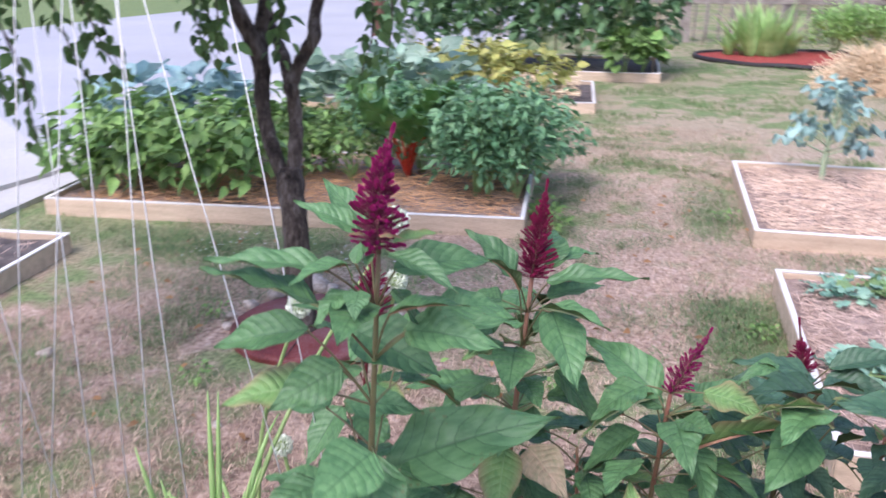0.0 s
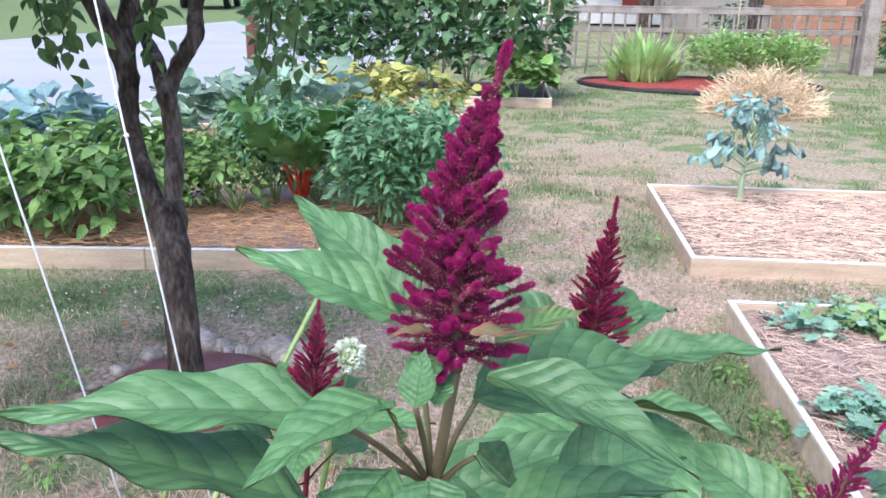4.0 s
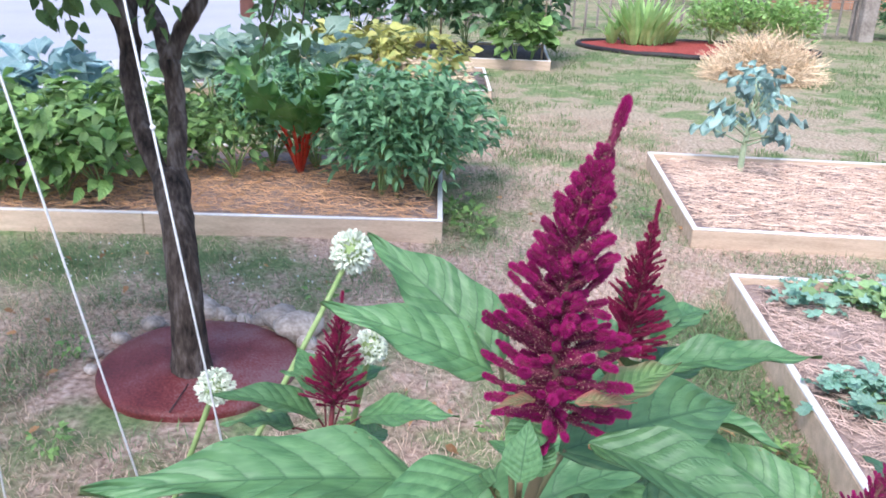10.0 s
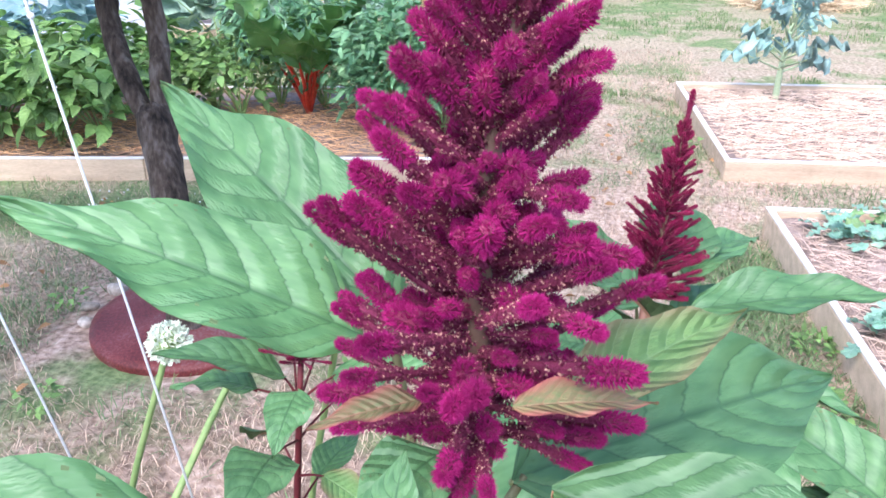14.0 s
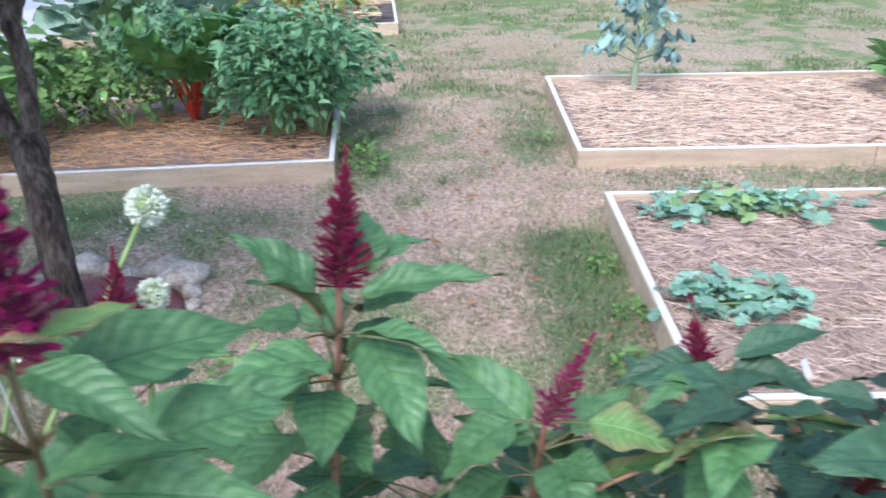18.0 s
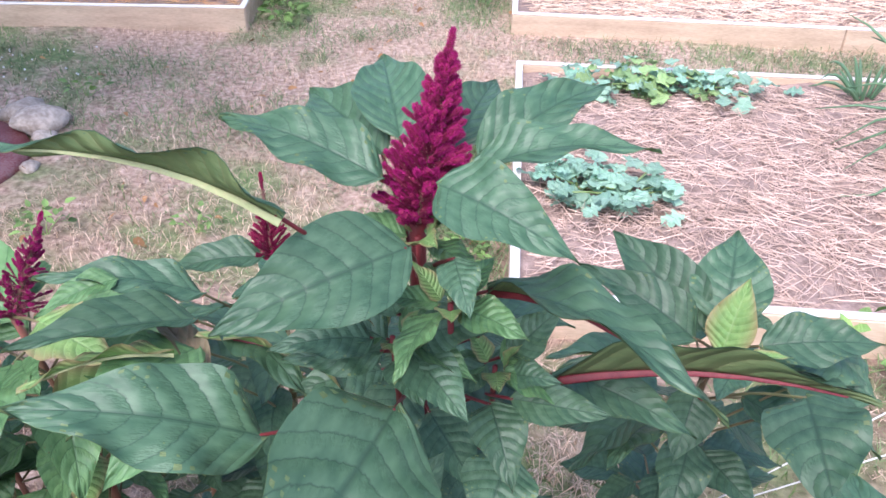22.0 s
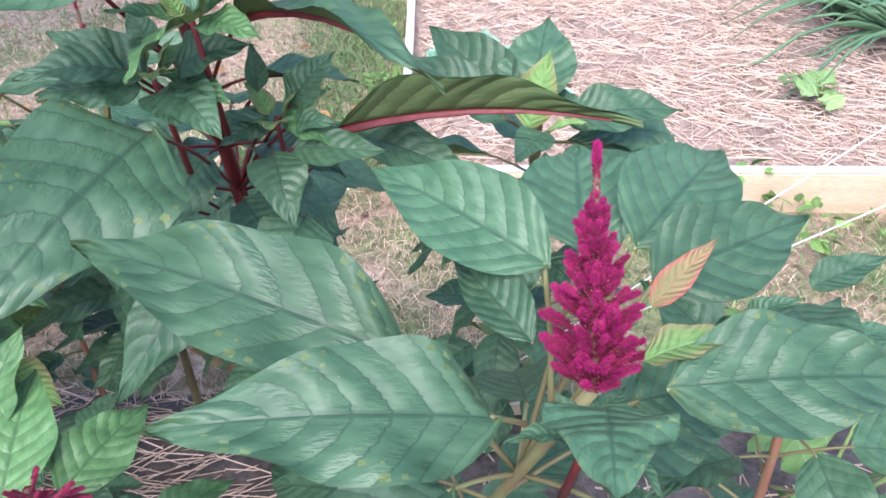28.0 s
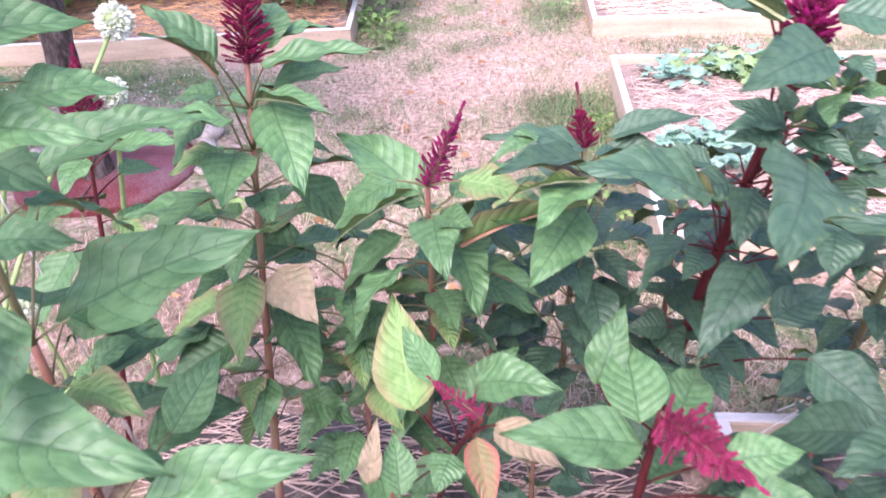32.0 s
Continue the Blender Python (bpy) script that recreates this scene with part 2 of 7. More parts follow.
M_AMA_TAN = leafy("amaranth_faded_leaf", (0.25, 0.23, 0.125), (0.4, 0.3, 0.19), (0.46, 0.32, 0.22), 9, 0.6)
M_STEM = surface("amaranth_stem", (0.23, 0.065, 0.055), (0.27, 0.13, 0.085), 16, 80, 0.55, 0.3, 0.15, stretch=(1, 1, 0.3), c=(0.24, 0.2, 0.1))
M_STEM_RED = surface("amaranth_red_stem", (0.075, 0.009, 0.014), (0.15, 0.024, 0.027), 20, 80, 0.5, 0.3, 0.1, stretch=(1, 1, 0.2))
M_STEM_OLIVE = surface("olive_stem", (0.15, 0.105, 0.06), (0.18, 0.155, 0.075), 16, 80, 0.55, 0.3, 0.15, stretch=(1, 1, 0.3), c=(0.18, 0.2, 0.09))
M_FLOWER = surface("amaranth_bloom", (0.11, 0.011, 0.036), (0.2, 0.032, 0.075), 90, 400, 0.75, 0.4, 0.25, spec=0.12, c=(0.28, 0.055, 0.11))
M_FLOWER_DEEP = surface("dark_amaranth_bloom", (0.09, 0.005, 0.024), (0.18, 0.013, 0.05), 90, 400, 0.75, 0.4, 0.25, spec=0.12, c=(0.28, 0.06, 0.095))
M_FLOWER_PINK = surface("amaranth_pink_bloom", (0.2, 0.012, 0.05), (0.33, 0.035, 0.1), 60, 300, 0.7, 0.5, 0.25, spec=0.15, c=(0.42, 0.1, 0.17))
M_ANTHER = surface("amaranth_anther", (0.38, 0.16, 0.14), (0.52, 0.3, 0.22), 60, 300, 0.7, 0, 0.2, island=True)
M_PEPPER = leafy("pepper_leaf", (0.09, 0.23, 0.1), (0.28, 0.46, 0.225), (0.16, 0.29, 0.18), 6, 0.45, vary=0.4, island=True)
M_BEAN = leafy("bean_leaf", (0.1, 0.2, 0.05), (0.27, 0.42, 0.12), (0.27, 0.37, 0.14), 6, 0.45, vary=0.5, island=True)
M_YELLOW = leafy("yellowing_leaf", (0.28, 0.32, 0.08), (0.55, 0.5, 0.15), (0.4, 0.38, 0.15), 6, 0.5, vary=0.35, island=True)
M_BLUE = leafy("brassica_leaf", (0.2, 0.33, 0.32), (0.38, 0.54, 0.53), (0.55, 0.65, 0.63), 7, 0.4, vary=0.3, island=True)
M_BROCCOLI = leafy("broccoli_leaf", (0.2, 0.32, 0.22), (0.4, 0.52, 0.38), (0.5, 0.6, 0.48), 7, 0.45, vary=0.35, island=True)
M_KALE = leafy("kale_leaf", (0.2, 0.34, 0.295), (0.4, 0.55, 0.49), (0.42, 0.52, 0.46), 7, 0.4, vary=0.35)
M_KALE_STALK = surface("pale_kale_stalk", (0.34, 0.42, 0.24), (0.5, 0.56, 0.36), 20, 80, 0.5, 0.2, 0.1)
M_CHARD = leafy("chard_leaf", (0.06, 0.15, 0.035), (0.14, 0.26, 0.065), (0.17, 0.25, 0.08), 7, 0.35, vary=0.25, island=True)
M_CHARD_STEM = surface("chard_stalk", (0.5, 0.03, 0.02), (0.72, 0.1, 0.05), 20, 80, 0.35, 0.2, 0.1)
M_TREE = leafy("tree_leaf", (0.06, 0.13, 0.035), (0.14, 0.23, 0.07), (0.17, 0.25, 0.1), 6, 0.5, vary=0.35, island=True, glow=0.35)
M_TOMATO = leafy("tomato_leaf", (0.075, 0.165, 0.07), (0.19, 0.32, 0.14), (0.22, 0.34, 0.18), 6, 0.5, vary=0.45, island=True, glow=0.32)
M_SPROUT = leafy("melon_leaf", (0.2, 0.38, 0.26), (0.35, 0.53, 0.38), (0.45, 0.6, 0.5), 5, 0.5, vary=0.25, island=True)
M_SPROUT_Y = leafy("young_melon_leaf", (0.22, 0.36, 0.14), (0.32, 0.46, 0.18), (0.4, 0.5, 0.28), 5, 0.5, vary=0.25, island=True)
M_ONION = leafy("onion_leaf", (0.1, 0.2, 0.11), (0.17, 0.29, 0.15), (0.17, 0.29, 0.16), 1, 0.35, vary=0.25, island=True)
M_IRIS = leafy("iris_leaf", (0.3, 0.48, 0.16), (0.5, 0.66, 0.27), (0.4, 0.55, 0.22), 1, 0.45, vary=0.3, island=True, glow=0.35)
M_SEDUM = leafy("sedum_leaf", (0.27, 0.45, 0.14), (0.48, 0.66, 0.25), (0.4, 0.52, 0.22), 4, 0.5, vary=0.3, island=True, glow=0.35)
M_CUKE = leafy("cucumber_leaf", (0.11, 0.22, 0.07), (0.2, 0.33, 0.11), (0.3, 0.4, 0.2), 5, 0.55, vary=0.2)
M_FALLEN = leafy("fallen_leaf", (0.3, 0.15, 0.06), (0.5, 0.27, 0.12), (0.4, 0.22, 0.1), 6, 0.7, vary=0.4, island=True)
M_GREENSTEM = surface("green_stem", (0.2, 0.3, 0.1), (0.33, 0.42, 0.16), 20, 80, 0.5, 0.2, 0.1)
M_ALLIUM = surface("allium_floret", (0.6, 0.66, 0.5), (0.8, 0.82, 0.7), 40, 200, 0.7, 0, 0.15, island=True)


def ground_material():
    m, n, l, p = nodes_of("dry_lawn")
    tc = n.new("ShaderNodeTexCoord")
    big, mid, fine = (n.new("ShaderNodeTexNoise") for _ in range(3))
    for k, s, d in ((big, 1.3, 5), (mid, 6, 6), (fine, 55, 6)):
        k.inputs["Scale"].default_value, k.inputs["Detail"].default_value = s, d
        l.new(tc.outputs["Object"], k.inputs["Vector"])
    tan = ramp_of(n, [(0.3, (0.23, 0.155, 0.115)), (0.5, (0.43, 0.305, 0.235)), (0.7, (0.62, 0.475, 0.385))])
    green = ramp_of(n, [(0.3, (0.095, 0.135, 0.055)), (0.7, (0.24, 0.29, 0.13))])
    l.new(fine.outputs["Fac"], tan.inputs["Fac"]), l.new(fine.outputs["Fac"], green.inputs["Fac"])
    add = n.new("ShaderNodeMath")
    add.operation = "MULTIPLY_ADD"
    add.inputs[1].default_value = 0.45
    l.new(mid.outputs["Fac"], add.inputs[0])
    hf = n.new("ShaderNodeMath")
    hf.operation = "MULTIPLY"
    hf.inputs[1].default_value = 0.55
    l.new(big.outputs["Fac"], hf.inputs[0]), l.new(hf.outputs[0], add.inputs[2])
    fac = n.new("ShaderNodeMapRange")
    fac.inputs["From Min"].default_value, fac.inputs["From Max"].default_value = 0.49, 0.62
    l.new(add.outputs[0], fac.inputs["Value"])
    # the far lawn is greener
    sep = n.new("ShaderNodeSeparateXYZ")
    l.new(tc.outputs["Object"], sep.inputs[0])
    far = n.new("ShaderNodeMapRange")
    far.inputs["From Min"].default_value, far.inputs["From Max"].default_value = 1.2, 6.0
    far.inputs["To Max"].default_value = 0.5
    l.new(sep.outputs[1], far.inputs["Value"])
    mx = n.new("ShaderNodeMath")
    mx.operation = "ADD"
    mx.use_clamp = True
    # and so is the part beside the tree, where it is less trodden
    west = n.new("ShaderNodeMapRange")
    west.inputs["From Min"].default_value, west.inputs["From Max"].default_value = -1.5, -2.6
    west.inputs["To Min"].default_value, west.inputs["To Max"].default_value = 0.0, 0.75
    l.new(sep.outputs[0], west.inputs["Value"])
    north = n.new("ShaderNodeMapRange")
    north.inputs["From Min"].default_value, north.inputs["From Max"].default_value = 0.5, 1.3
    l.new(sep.outputs[1], north.inputs["Value"])
    lush = n.new("ShaderNodeMath")
    lush.operation = "MULTIPLY"
    l.new(west.outputs[0], lush.inputs[0]), l.new(north.outputs[0], lush.inputs[1])
    both = n.new("ShaderNodeMath")
    both.operation = "ADD"
    l.new(far.outputs[0], both.inputs[0]), l.new(lush.outputs[0], both.inputs[1])
    l.new(fac.outputs[0], mx.inputs[0]), l.new(both.outputs[0], mx.inputs[1])
    # earth tone painted in for the shade on the ground nearest the dug beds
    shade_earth = ramp_of(n, [(0.3, (0.12, 0.08, 0.06)), (0.7, (0.34, 0.235, 0.175))])
    l.new(fine.outputs["Fac"], shade_earth.inputs["Fac"])
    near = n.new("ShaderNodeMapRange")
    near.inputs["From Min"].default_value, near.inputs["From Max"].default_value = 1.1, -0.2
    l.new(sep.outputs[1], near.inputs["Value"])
    shade_blotch = n.new("ShaderNodeMapRange")
    shade_blotch.inputs["From Min"].default_value, shade_blotch.inputs["From Max"].default_value = 0.36, 0.52
    l.new(mid.outputs["Fac"], shade_blotch.inputs["Value"])
    # share of the painted shade tone, by nearness and noise
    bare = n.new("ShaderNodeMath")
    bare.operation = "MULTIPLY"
    l.new(near.outputs[0], bare.inputs[0]), l.new(shade_blotch.outputs[0], bare.inputs[1])
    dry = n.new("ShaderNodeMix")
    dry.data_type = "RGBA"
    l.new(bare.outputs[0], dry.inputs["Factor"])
    l.new(tan.outputs[0], dry.inputs["A"]), l.new(shade_earth.outputs[0], dry.inputs["B"])
    col = n.new("ShaderNodeMix")
    col.data_type = "RGBA"
    l.new(mx.outputs[0], col.inputs["Factor"])
    l.new(dry.outputs["Result"], col.inputs["A"]), l.new(green.outputs[0], col.inputs["B"])
    l.new(col.outputs["Result"], p.inputs["Base Color"])
    p.inputs["Roughness"].default_value = 0.95
    p.inputs["Specular IOR Level"].default_value = 0.1
    bp = n.new("ShaderNodeBump")
    bp.inputs["Strength"].default_value, bp.inputs["Distance"].default_value = 0.5, 0.02
    l.new(fine.outputs["Fac"], bp.inputs["Height"]), l.new(bp.outputs[0], p.inputs["Normal"])
    return m


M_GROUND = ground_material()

# ---- mesh helpers ----
RNG = np.random.default_rng(7)


def mesh_of(name, verts, faces, mats, uvs=None, smooth=True, index=None):
    me = bpy.data.meshes.new(name)
    me.from_pydata([tuple(v) for v in verts], [], [tuple(int(i) for i in f) for f in faces])
    for m in (mats if isinstance(mats, (list, tuple)) else [mats]):
        me.materials.append(m)
    if smooth:
        me.polygons.foreach_set("use_smooth", [True] * len(me.polygons))
    if index is not None:
        me.polygons.foreach_set("material_index", list(index))
    if uvs is not None:
        lay = me.uv_layers.new(name="UVMap")
        loops = np.empty(len(me.loops), int)
        me.loops.foreach_get("vertex_index", loops)
        lay.data.foreach_set("uv", np.asarray(uvs, float)[loops].ravel())
    me.update()
    return me


def empty(name, at=(0, 0, 0), label="", category="", group="", kind=""):
    ob = new(name)
    ob.location = at
    ob.empty_display_size = 0.05
    return tagged(ob, label, category, group, kind)


def child(name, me, parent, m=None, label="", kind=""):
    ob = new(name, me)
    ob.parent = parent
    if m is not None:
        ob.matrix_basis = m
    return tagged(ob, label, kind=kind)


def box_data(x0, y0, z0, x1, y1, z1, bevel=0.004):
    bm = bmesh.new()
    bmesh.ops.create_cube(bm, size=1)
    for v in bm.verts:
        v.co = Vector((x0 + (v.co.x + .5) * (x1 - x0), y0 + (v.co.y + .5) * (y1 - y0), z0 + (v.co.z + .5) * (z1 - z0)))
    if bevel:
        bmesh.ops.bevel(bm, geom=bm.edges[:], offset=bevel, segments=1, affect="EDGES")
    return bm


def part(name, bm, material, parent, label=""):
    me = bpy.data.meshes.new(name)
    bm.to_mesh(me)
    bm.free()
    me.materials.append(material)
    return child(name, me, parent, None, label)


def box(name, parent, x0, y0, z0, x1, y1, z1, material, bevel=0.004, label=""):
    return part(name, box_data(x0, y0, z0, x1, y1, z1, bevel), material, parent, label)


def tube(points, radii, sides=8, caps=True):
    """Verts and faces of a tapering tube through points."""
    pts = [Vector(p) for p in points]
    verts, faces = [], []
    ref = Vector((0.3, 0.9, 0.2))
    for i, p in enumerate(pts):
        d = (pts[min(i + 1, len(pts) - 1)] - pts[max(i - 1, 0)]).normalized()
        a = d.cross(ref)
        if a.length < 0.05:
            a = d.cross(Vector((1, 0, 0)))
        a.normalize()
        b = d.cross(a)
        for k in range(sides):
            w = 2 * math.pi * k / sides
            verts.append(p + (a * math.cos(w) + b * math.sin(w)) * radii[i])
    for i in range(len(pts) - 1):
        for k in range(sides):
            faces.append((i * sides + k, i * sides + (k + 1) % sides, (i + 1) * sides + (k + 1) % sides, (i + 1) * sides + k))
    if caps:
        faces.append(tuple(range(sides))[::-1])
        faces.append(tuple(range((len(pts) - 1) * sides, len(pts) * sides)))
    return verts, faces


def curve_points(points, steps=6):
    """A smooth line through points (Catmull-Rom)."""
    p = [Vector(q) for q in points]
    p = [2 * p[0] - p[1]] + p + [2 * p[-1] - p[-2]]
    out = []
    for i in range(1, len(p) - 2):
        for s in range(steps):
            t = s / steps
            a, b, c, d = p[i - 1], p[i], p[i + 1], p[i + 2]
            out.append(0.5 * (2 * b + (c - a) * t + (2 * a - 5 * b + 4 * c - d) * t * t + (3 * b - a - 3 * c + d) * t ** 3))
    return out + [p[-2]]


def join(pieces):
    """Many (verts, faces[, uvs]) pieces as one."""
    V, F, U, off = [], [], [], 0
    for pc in pieces:
        V.extend(pc[0])
        F.extend([tuple(i + off for i in f) for f in pc[1]])
        U.extend(pc[2] if len(pc) > 2 else [(0.5, 0.5)] * len(pc[0]))
        off += len(pc[0])
    return V, F, U


def leaf_shape(length=1.0, width=0.4, along=8, across=4, peak=0.38, droop=0.15, fold=0.25, wave=0.0, sharp=1.0, lobes=0, ripple=0.0, tail=0.0):
    """A blade from the origin along +x, upper face to +z: verts, faces, uvs."""
    V, F, U = [], [], []
    e1 = math.log(0.5) / math.log(peak)
    for i in range(along + 1):
        u = i / along
        w = max(0.0, math.sin(math.pi * u ** e1)) ** sharp * 0.5 * width
        w *= (1 - tail * u * u) * (1 + 0.35 * tail)
        if lobes:
            w *= 1 + 0.35 * math.cos(u * lobes * 2 * math.pi)
        w = max(w, 0.006 * width)
        bend = droop * length * u * u
        for j in range(-across, across + 1):
            s = j / across
            z = -bend + fold * abs(s) * w + wave * width * 0.1 * math.sin(u * 17 + s * 2.5) * abs(s)
            if ripple:
                z += ripple * length * (abs((u * 9 - abs(s) * 2.0) % 1.0 - 0.5) * 2 - 0.5) * min(1, 3 * abs(s)) * math.sin(math.pi * min(1, u * 1.02))
            V.append((u * length * (1 - 0.3 * droop * u), s * w, z))
            U.append((u, 0.5 + 0.5 * s))
    k = 2 * across + 1
    for i in range(along):
        for j in range(k - 1):
            F.append((i * k + j, (i + 1) * k + j, (i + 1) * k + j + 1, i * k + j + 1))
    return V, F, U


def scatter(base, mats4):
    """Copies of one piece at many 4x4 poses, as arrays for one mesh."""
    V = np.array([tuple(v) for v in base[0]], float)
    F = base[1]
    U = np.array(base[2] if len(base) > 2 else [(0.5, 0.5)] * len(V))
    n, k = len(mats4), len(V)
    M = np.asarray(mats4)
    P = np.einsum("nij,kj->nki", M[:, :3, :3], V) + M[:, None, :3, 3]
    faces = [tuple(i + a * k for i in f) for a in range(n) for f in F]
    return P.reshape(-1, 3), faces, np.tile(U, (n, 1))


def frames(pos, az, el, size, roll=None, ysize=None):
    """4x4 poses from arrays of places, azimuths, elevations (radians) and sizes."""
    n = len(pos)
    roll = np.zeros(n) if roll is None else roll
    d = np.stack([np.cos(el) * np.cos(az), np.cos(el) * np.sin(az), np.sin(el)], 1)
    s = np.stack([-np.sin(az), np.cos(az), np.zeros(n)], 1)
    up = np.cross(d, s)
    s2 = s * np.cos(roll)[:, None] + up * np.sin(roll)[:, None]
    u2 = np.cross(d, s2)
    ysize = size if ysize is None else ysize
    M = np.zeros((n, 4, 4))
    M[:, :3, 0], M[:, :3, 1], M[:, :3, 2] = d * size[:, None], s2 * ysize[:, None], u2 * size[:, None]
    M[:, :3, 3], M[:, 3, 3] = pos, 1
    return M

# ---- the setting ----


def lawn():
    xs = np.concatenate([[-900, -300, -90, -30, -14], np.linspace(-8, 8, 100), [14, 30, 90, 300, 900]])
    ys = np.concatenate([[-900, -300, -60, -12], np.linspace(-4, 14, 110), [20, 30, 60, 200, 600, 1500]])
    V, F = [], []
    for y in ys:
        for x in xs:
            near = -8 <= x <= 8 and -4 <= y <= 14
            V.append((x, y, 0.014 * noise.noise((x * 1.1, y * 1.1, 3)) + 0.008 * noise.noise((x * 4, y * 4, 9)) if near else 0))
    w = len(xs)
    for j in range(len(ys) - 1):
        for i in range(w - 1):
            F.append((j * w + i, j * w + i + 1, (j + 1) * w + i + 1, (j + 1) * w + i))
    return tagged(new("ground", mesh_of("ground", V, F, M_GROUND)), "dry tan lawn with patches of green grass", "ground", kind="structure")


lawn()


def strip(name, material, corners, z, thick, label, category):
    """A flat slab over four corners, in order round it."""
    V = [(x, y, z) for x, y in corners] + [(x, y, z - thick) for x, y in corners]
    F = [(0, 1, 2, 3), (7, 6, 5, 4)] + [(i, i + 4, (i + 1) % 4 + 4, (i + 1) % 4) for i in range(4)]
    return tagged(new(name, mesh_of(name, V, F, material, smooth=False)), label, category, kind="structure")


strip("road", M_ROAD, [(-23.5, -60), (-15.5, -60), (8.4, 66), (0.5, 66)], 0.03, 0.08, "pale grey asphalt street beside the garden", "road")
strip("pavement", M_WALK, [(-5.6, 0.5), (-3.52, 1.25), (-3.55, 1.95), (-5.6, 3.6)], 0.035, 0.09, "grey concrete footpath beside the beds", "pavement")
strip("pavement_far", M_WALK, [(-4.5, 4.4), (-3.9, 4.4), (-2.9, 9), (-3.5, 9)], 0.034, 0.09, "grey concrete footpath along the street", "pavement")


def raised_bed(x0, y0, x1, y1, h, label, turn=0.0, fill=0.03, inner=M_SOIL):
    """A rectangular timber frame with soil; returns its thing. Corner (x0, y0) is where it turns."""
    bed = empty("raised_bed", (x0, y0, 0), label, "raised bed", "raised beds")
    bed.rotation_euler.z = radians(turn)
    w, d, t = x1 - x0, y1 - y0, 0.021
    for nm, a, b, c, e in (("front_board", 0, 0, w, t), ("back_board", 0, d - t, w, d), ("side_board", 0, t, t, d - t), ("side_board", w - t, t, w, d - t)):
        half = (c - a) / 2 if nm in ("front_board", "back_board") else None
        pieces = [(a, c)] if half is None else [(a, a + half - 0.001), (a + half + 0.001, c)]
        for p0, p1 in pieces:
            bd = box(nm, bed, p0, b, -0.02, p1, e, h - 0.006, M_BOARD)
            box("bleached_top", bd, p0, b, h - 0.006, p1, e, h, M_BOARD_TOP, 0.002, "pale upper edge")
    V, F = [], []
    nx, ny = max(4, int(w / 0.06)), max(4, int(d / 0.06))
    for j in range(ny + 1):
        for i in range(nx + 1):
            x, y = t + (w - 2 * t) * i / nx, t + (d - 2 * t) * j / ny
            V.append((x, y, h - fill + 0.016 * noise.noise((x * 6 + x0, y * 6 + y0, 1)) + 0.008 * noise.noise((x * 20, y * 20, 5))))
    for j in range(ny):
        for i in range(nx):
            a = j * (nx + 1) + i
            F.append((a, a + 1, a + nx + 2, a + nx + 1))
    child("soil", mesh_of("soil", V, F, inner), bed)
    return bed


STRAND = ([(0, -1, 0), (0, 1, 0), (0, 0, 1.6), (1, -1, 0.0), (1, 1, 0.0), (1, 0, 1.6)],
          [(0, 3, 4, 1), (1, 4, 5, 2), (2, 5, 3, 0)])


def straw_on(name, parent, x0, y0, x1, y1, z, n, material, lmin, lmax, rng, lift=0.015, thick=0.0016, label="", main=0.0, spread=3.14):
    pos = np.stack([rng.uniform(x0, x1, n), rng.uniform(y0, y1, n), z + rng.uniform(0, lift, n)], 1)
    ln = rng.uniform(lmin, lmax, n)
    az = main + rng.uniform(-spread, spread, n)
    ends = pos[:, :2] + np.stack([np.cos(az), np.sin(az)], 1) * ln[:, None]
    ok = (ends[:, 0] > x0) & (ends[:, 0] < x1) & (ends[:, 1] > y0) & (ends[:, 1] < y1)
    pos, ln, az = pos[ok], ln[ok], az[ok]
    M = frames(pos, az, rng.normal(0, 0.07, len(pos)), ln, None, np.full(len(pos), 1.0))
    th = thick * rng.uniform(0.6, 1.5, len(pos))
    M[:, :3, 1] *= th[:, None]
    nrm = np.linalg.norm(M[:, :3, 2], axis=1)
    M[:, :3, 2] *= (th / nrm)[:, None]
    V, F, U = scatter(STRAND, M)
    return child(name, mesh_of(name, V, F, material, smooth=False), parent, None, label, "stuff")


BED_H = 0.105
bed_a = raised_bed(-0.02, 1.735, 2.42, 2.985, 0.085, "weathered timber raised bed filled with pale straw", 0.0, inner=M_SOIL_STRAW)
bed_c = raised_bed(0, 0, 2.44, 1.225, BED_H, "timber raised bed mulched with loose straw", 0.0, inner=M_SOIL_STRAW)
bed_f = raised_bed(0.0, -1.85, 2.44, -0.58, BED_H, "timber raised bed under amaranth plants", 0.0)
bed_l = raised_bed(-3.5, -1.85, -1.05, -0.64, BED_H, "timber raised bed beside the amaranth row", 0.0)
bed_b = raised_bed(-3.36, 1.43, -1.0, 2.56, 0.092, "timber raised bed crowded with vegetable plants", 5.1, inner=M_SOIL_STRAW)
bed_e = raised_bed(-3.95, -0.3, -2.79, 0.92, 0.09, "timber raised bed with dry brown soil", 4.5)
bed_g = raised_bed(-3.3, 4.4, -0.9, 5.5, 0.09, "far timber raised bed of yellowing plants and straw", 5.0)
bed_d = raised_bed(-2.9, 6.22, -0.42, 7.45, 0.09, "far timber raised bed of tall tomato plants", 1.4)
rs = np.random.default_rng(11)
straw_on("straw_mulch", bed_a, 0.03, 0.03, 2.4, 1.2, 0.055, 8500, M_STRAW, 0.03, 0.13, rs, 0.02, 0.0014, main=0.1, spread=1.2)
straw_on("straw_mulch", bed_c, 0.03, 0.03, 2.4, 1.19, BED_H - 0.035, 15000, M_STRAW_OLD, 0.025, 0.11, rs, 0.022, 0.0009, main=0.2, spread=1.5)
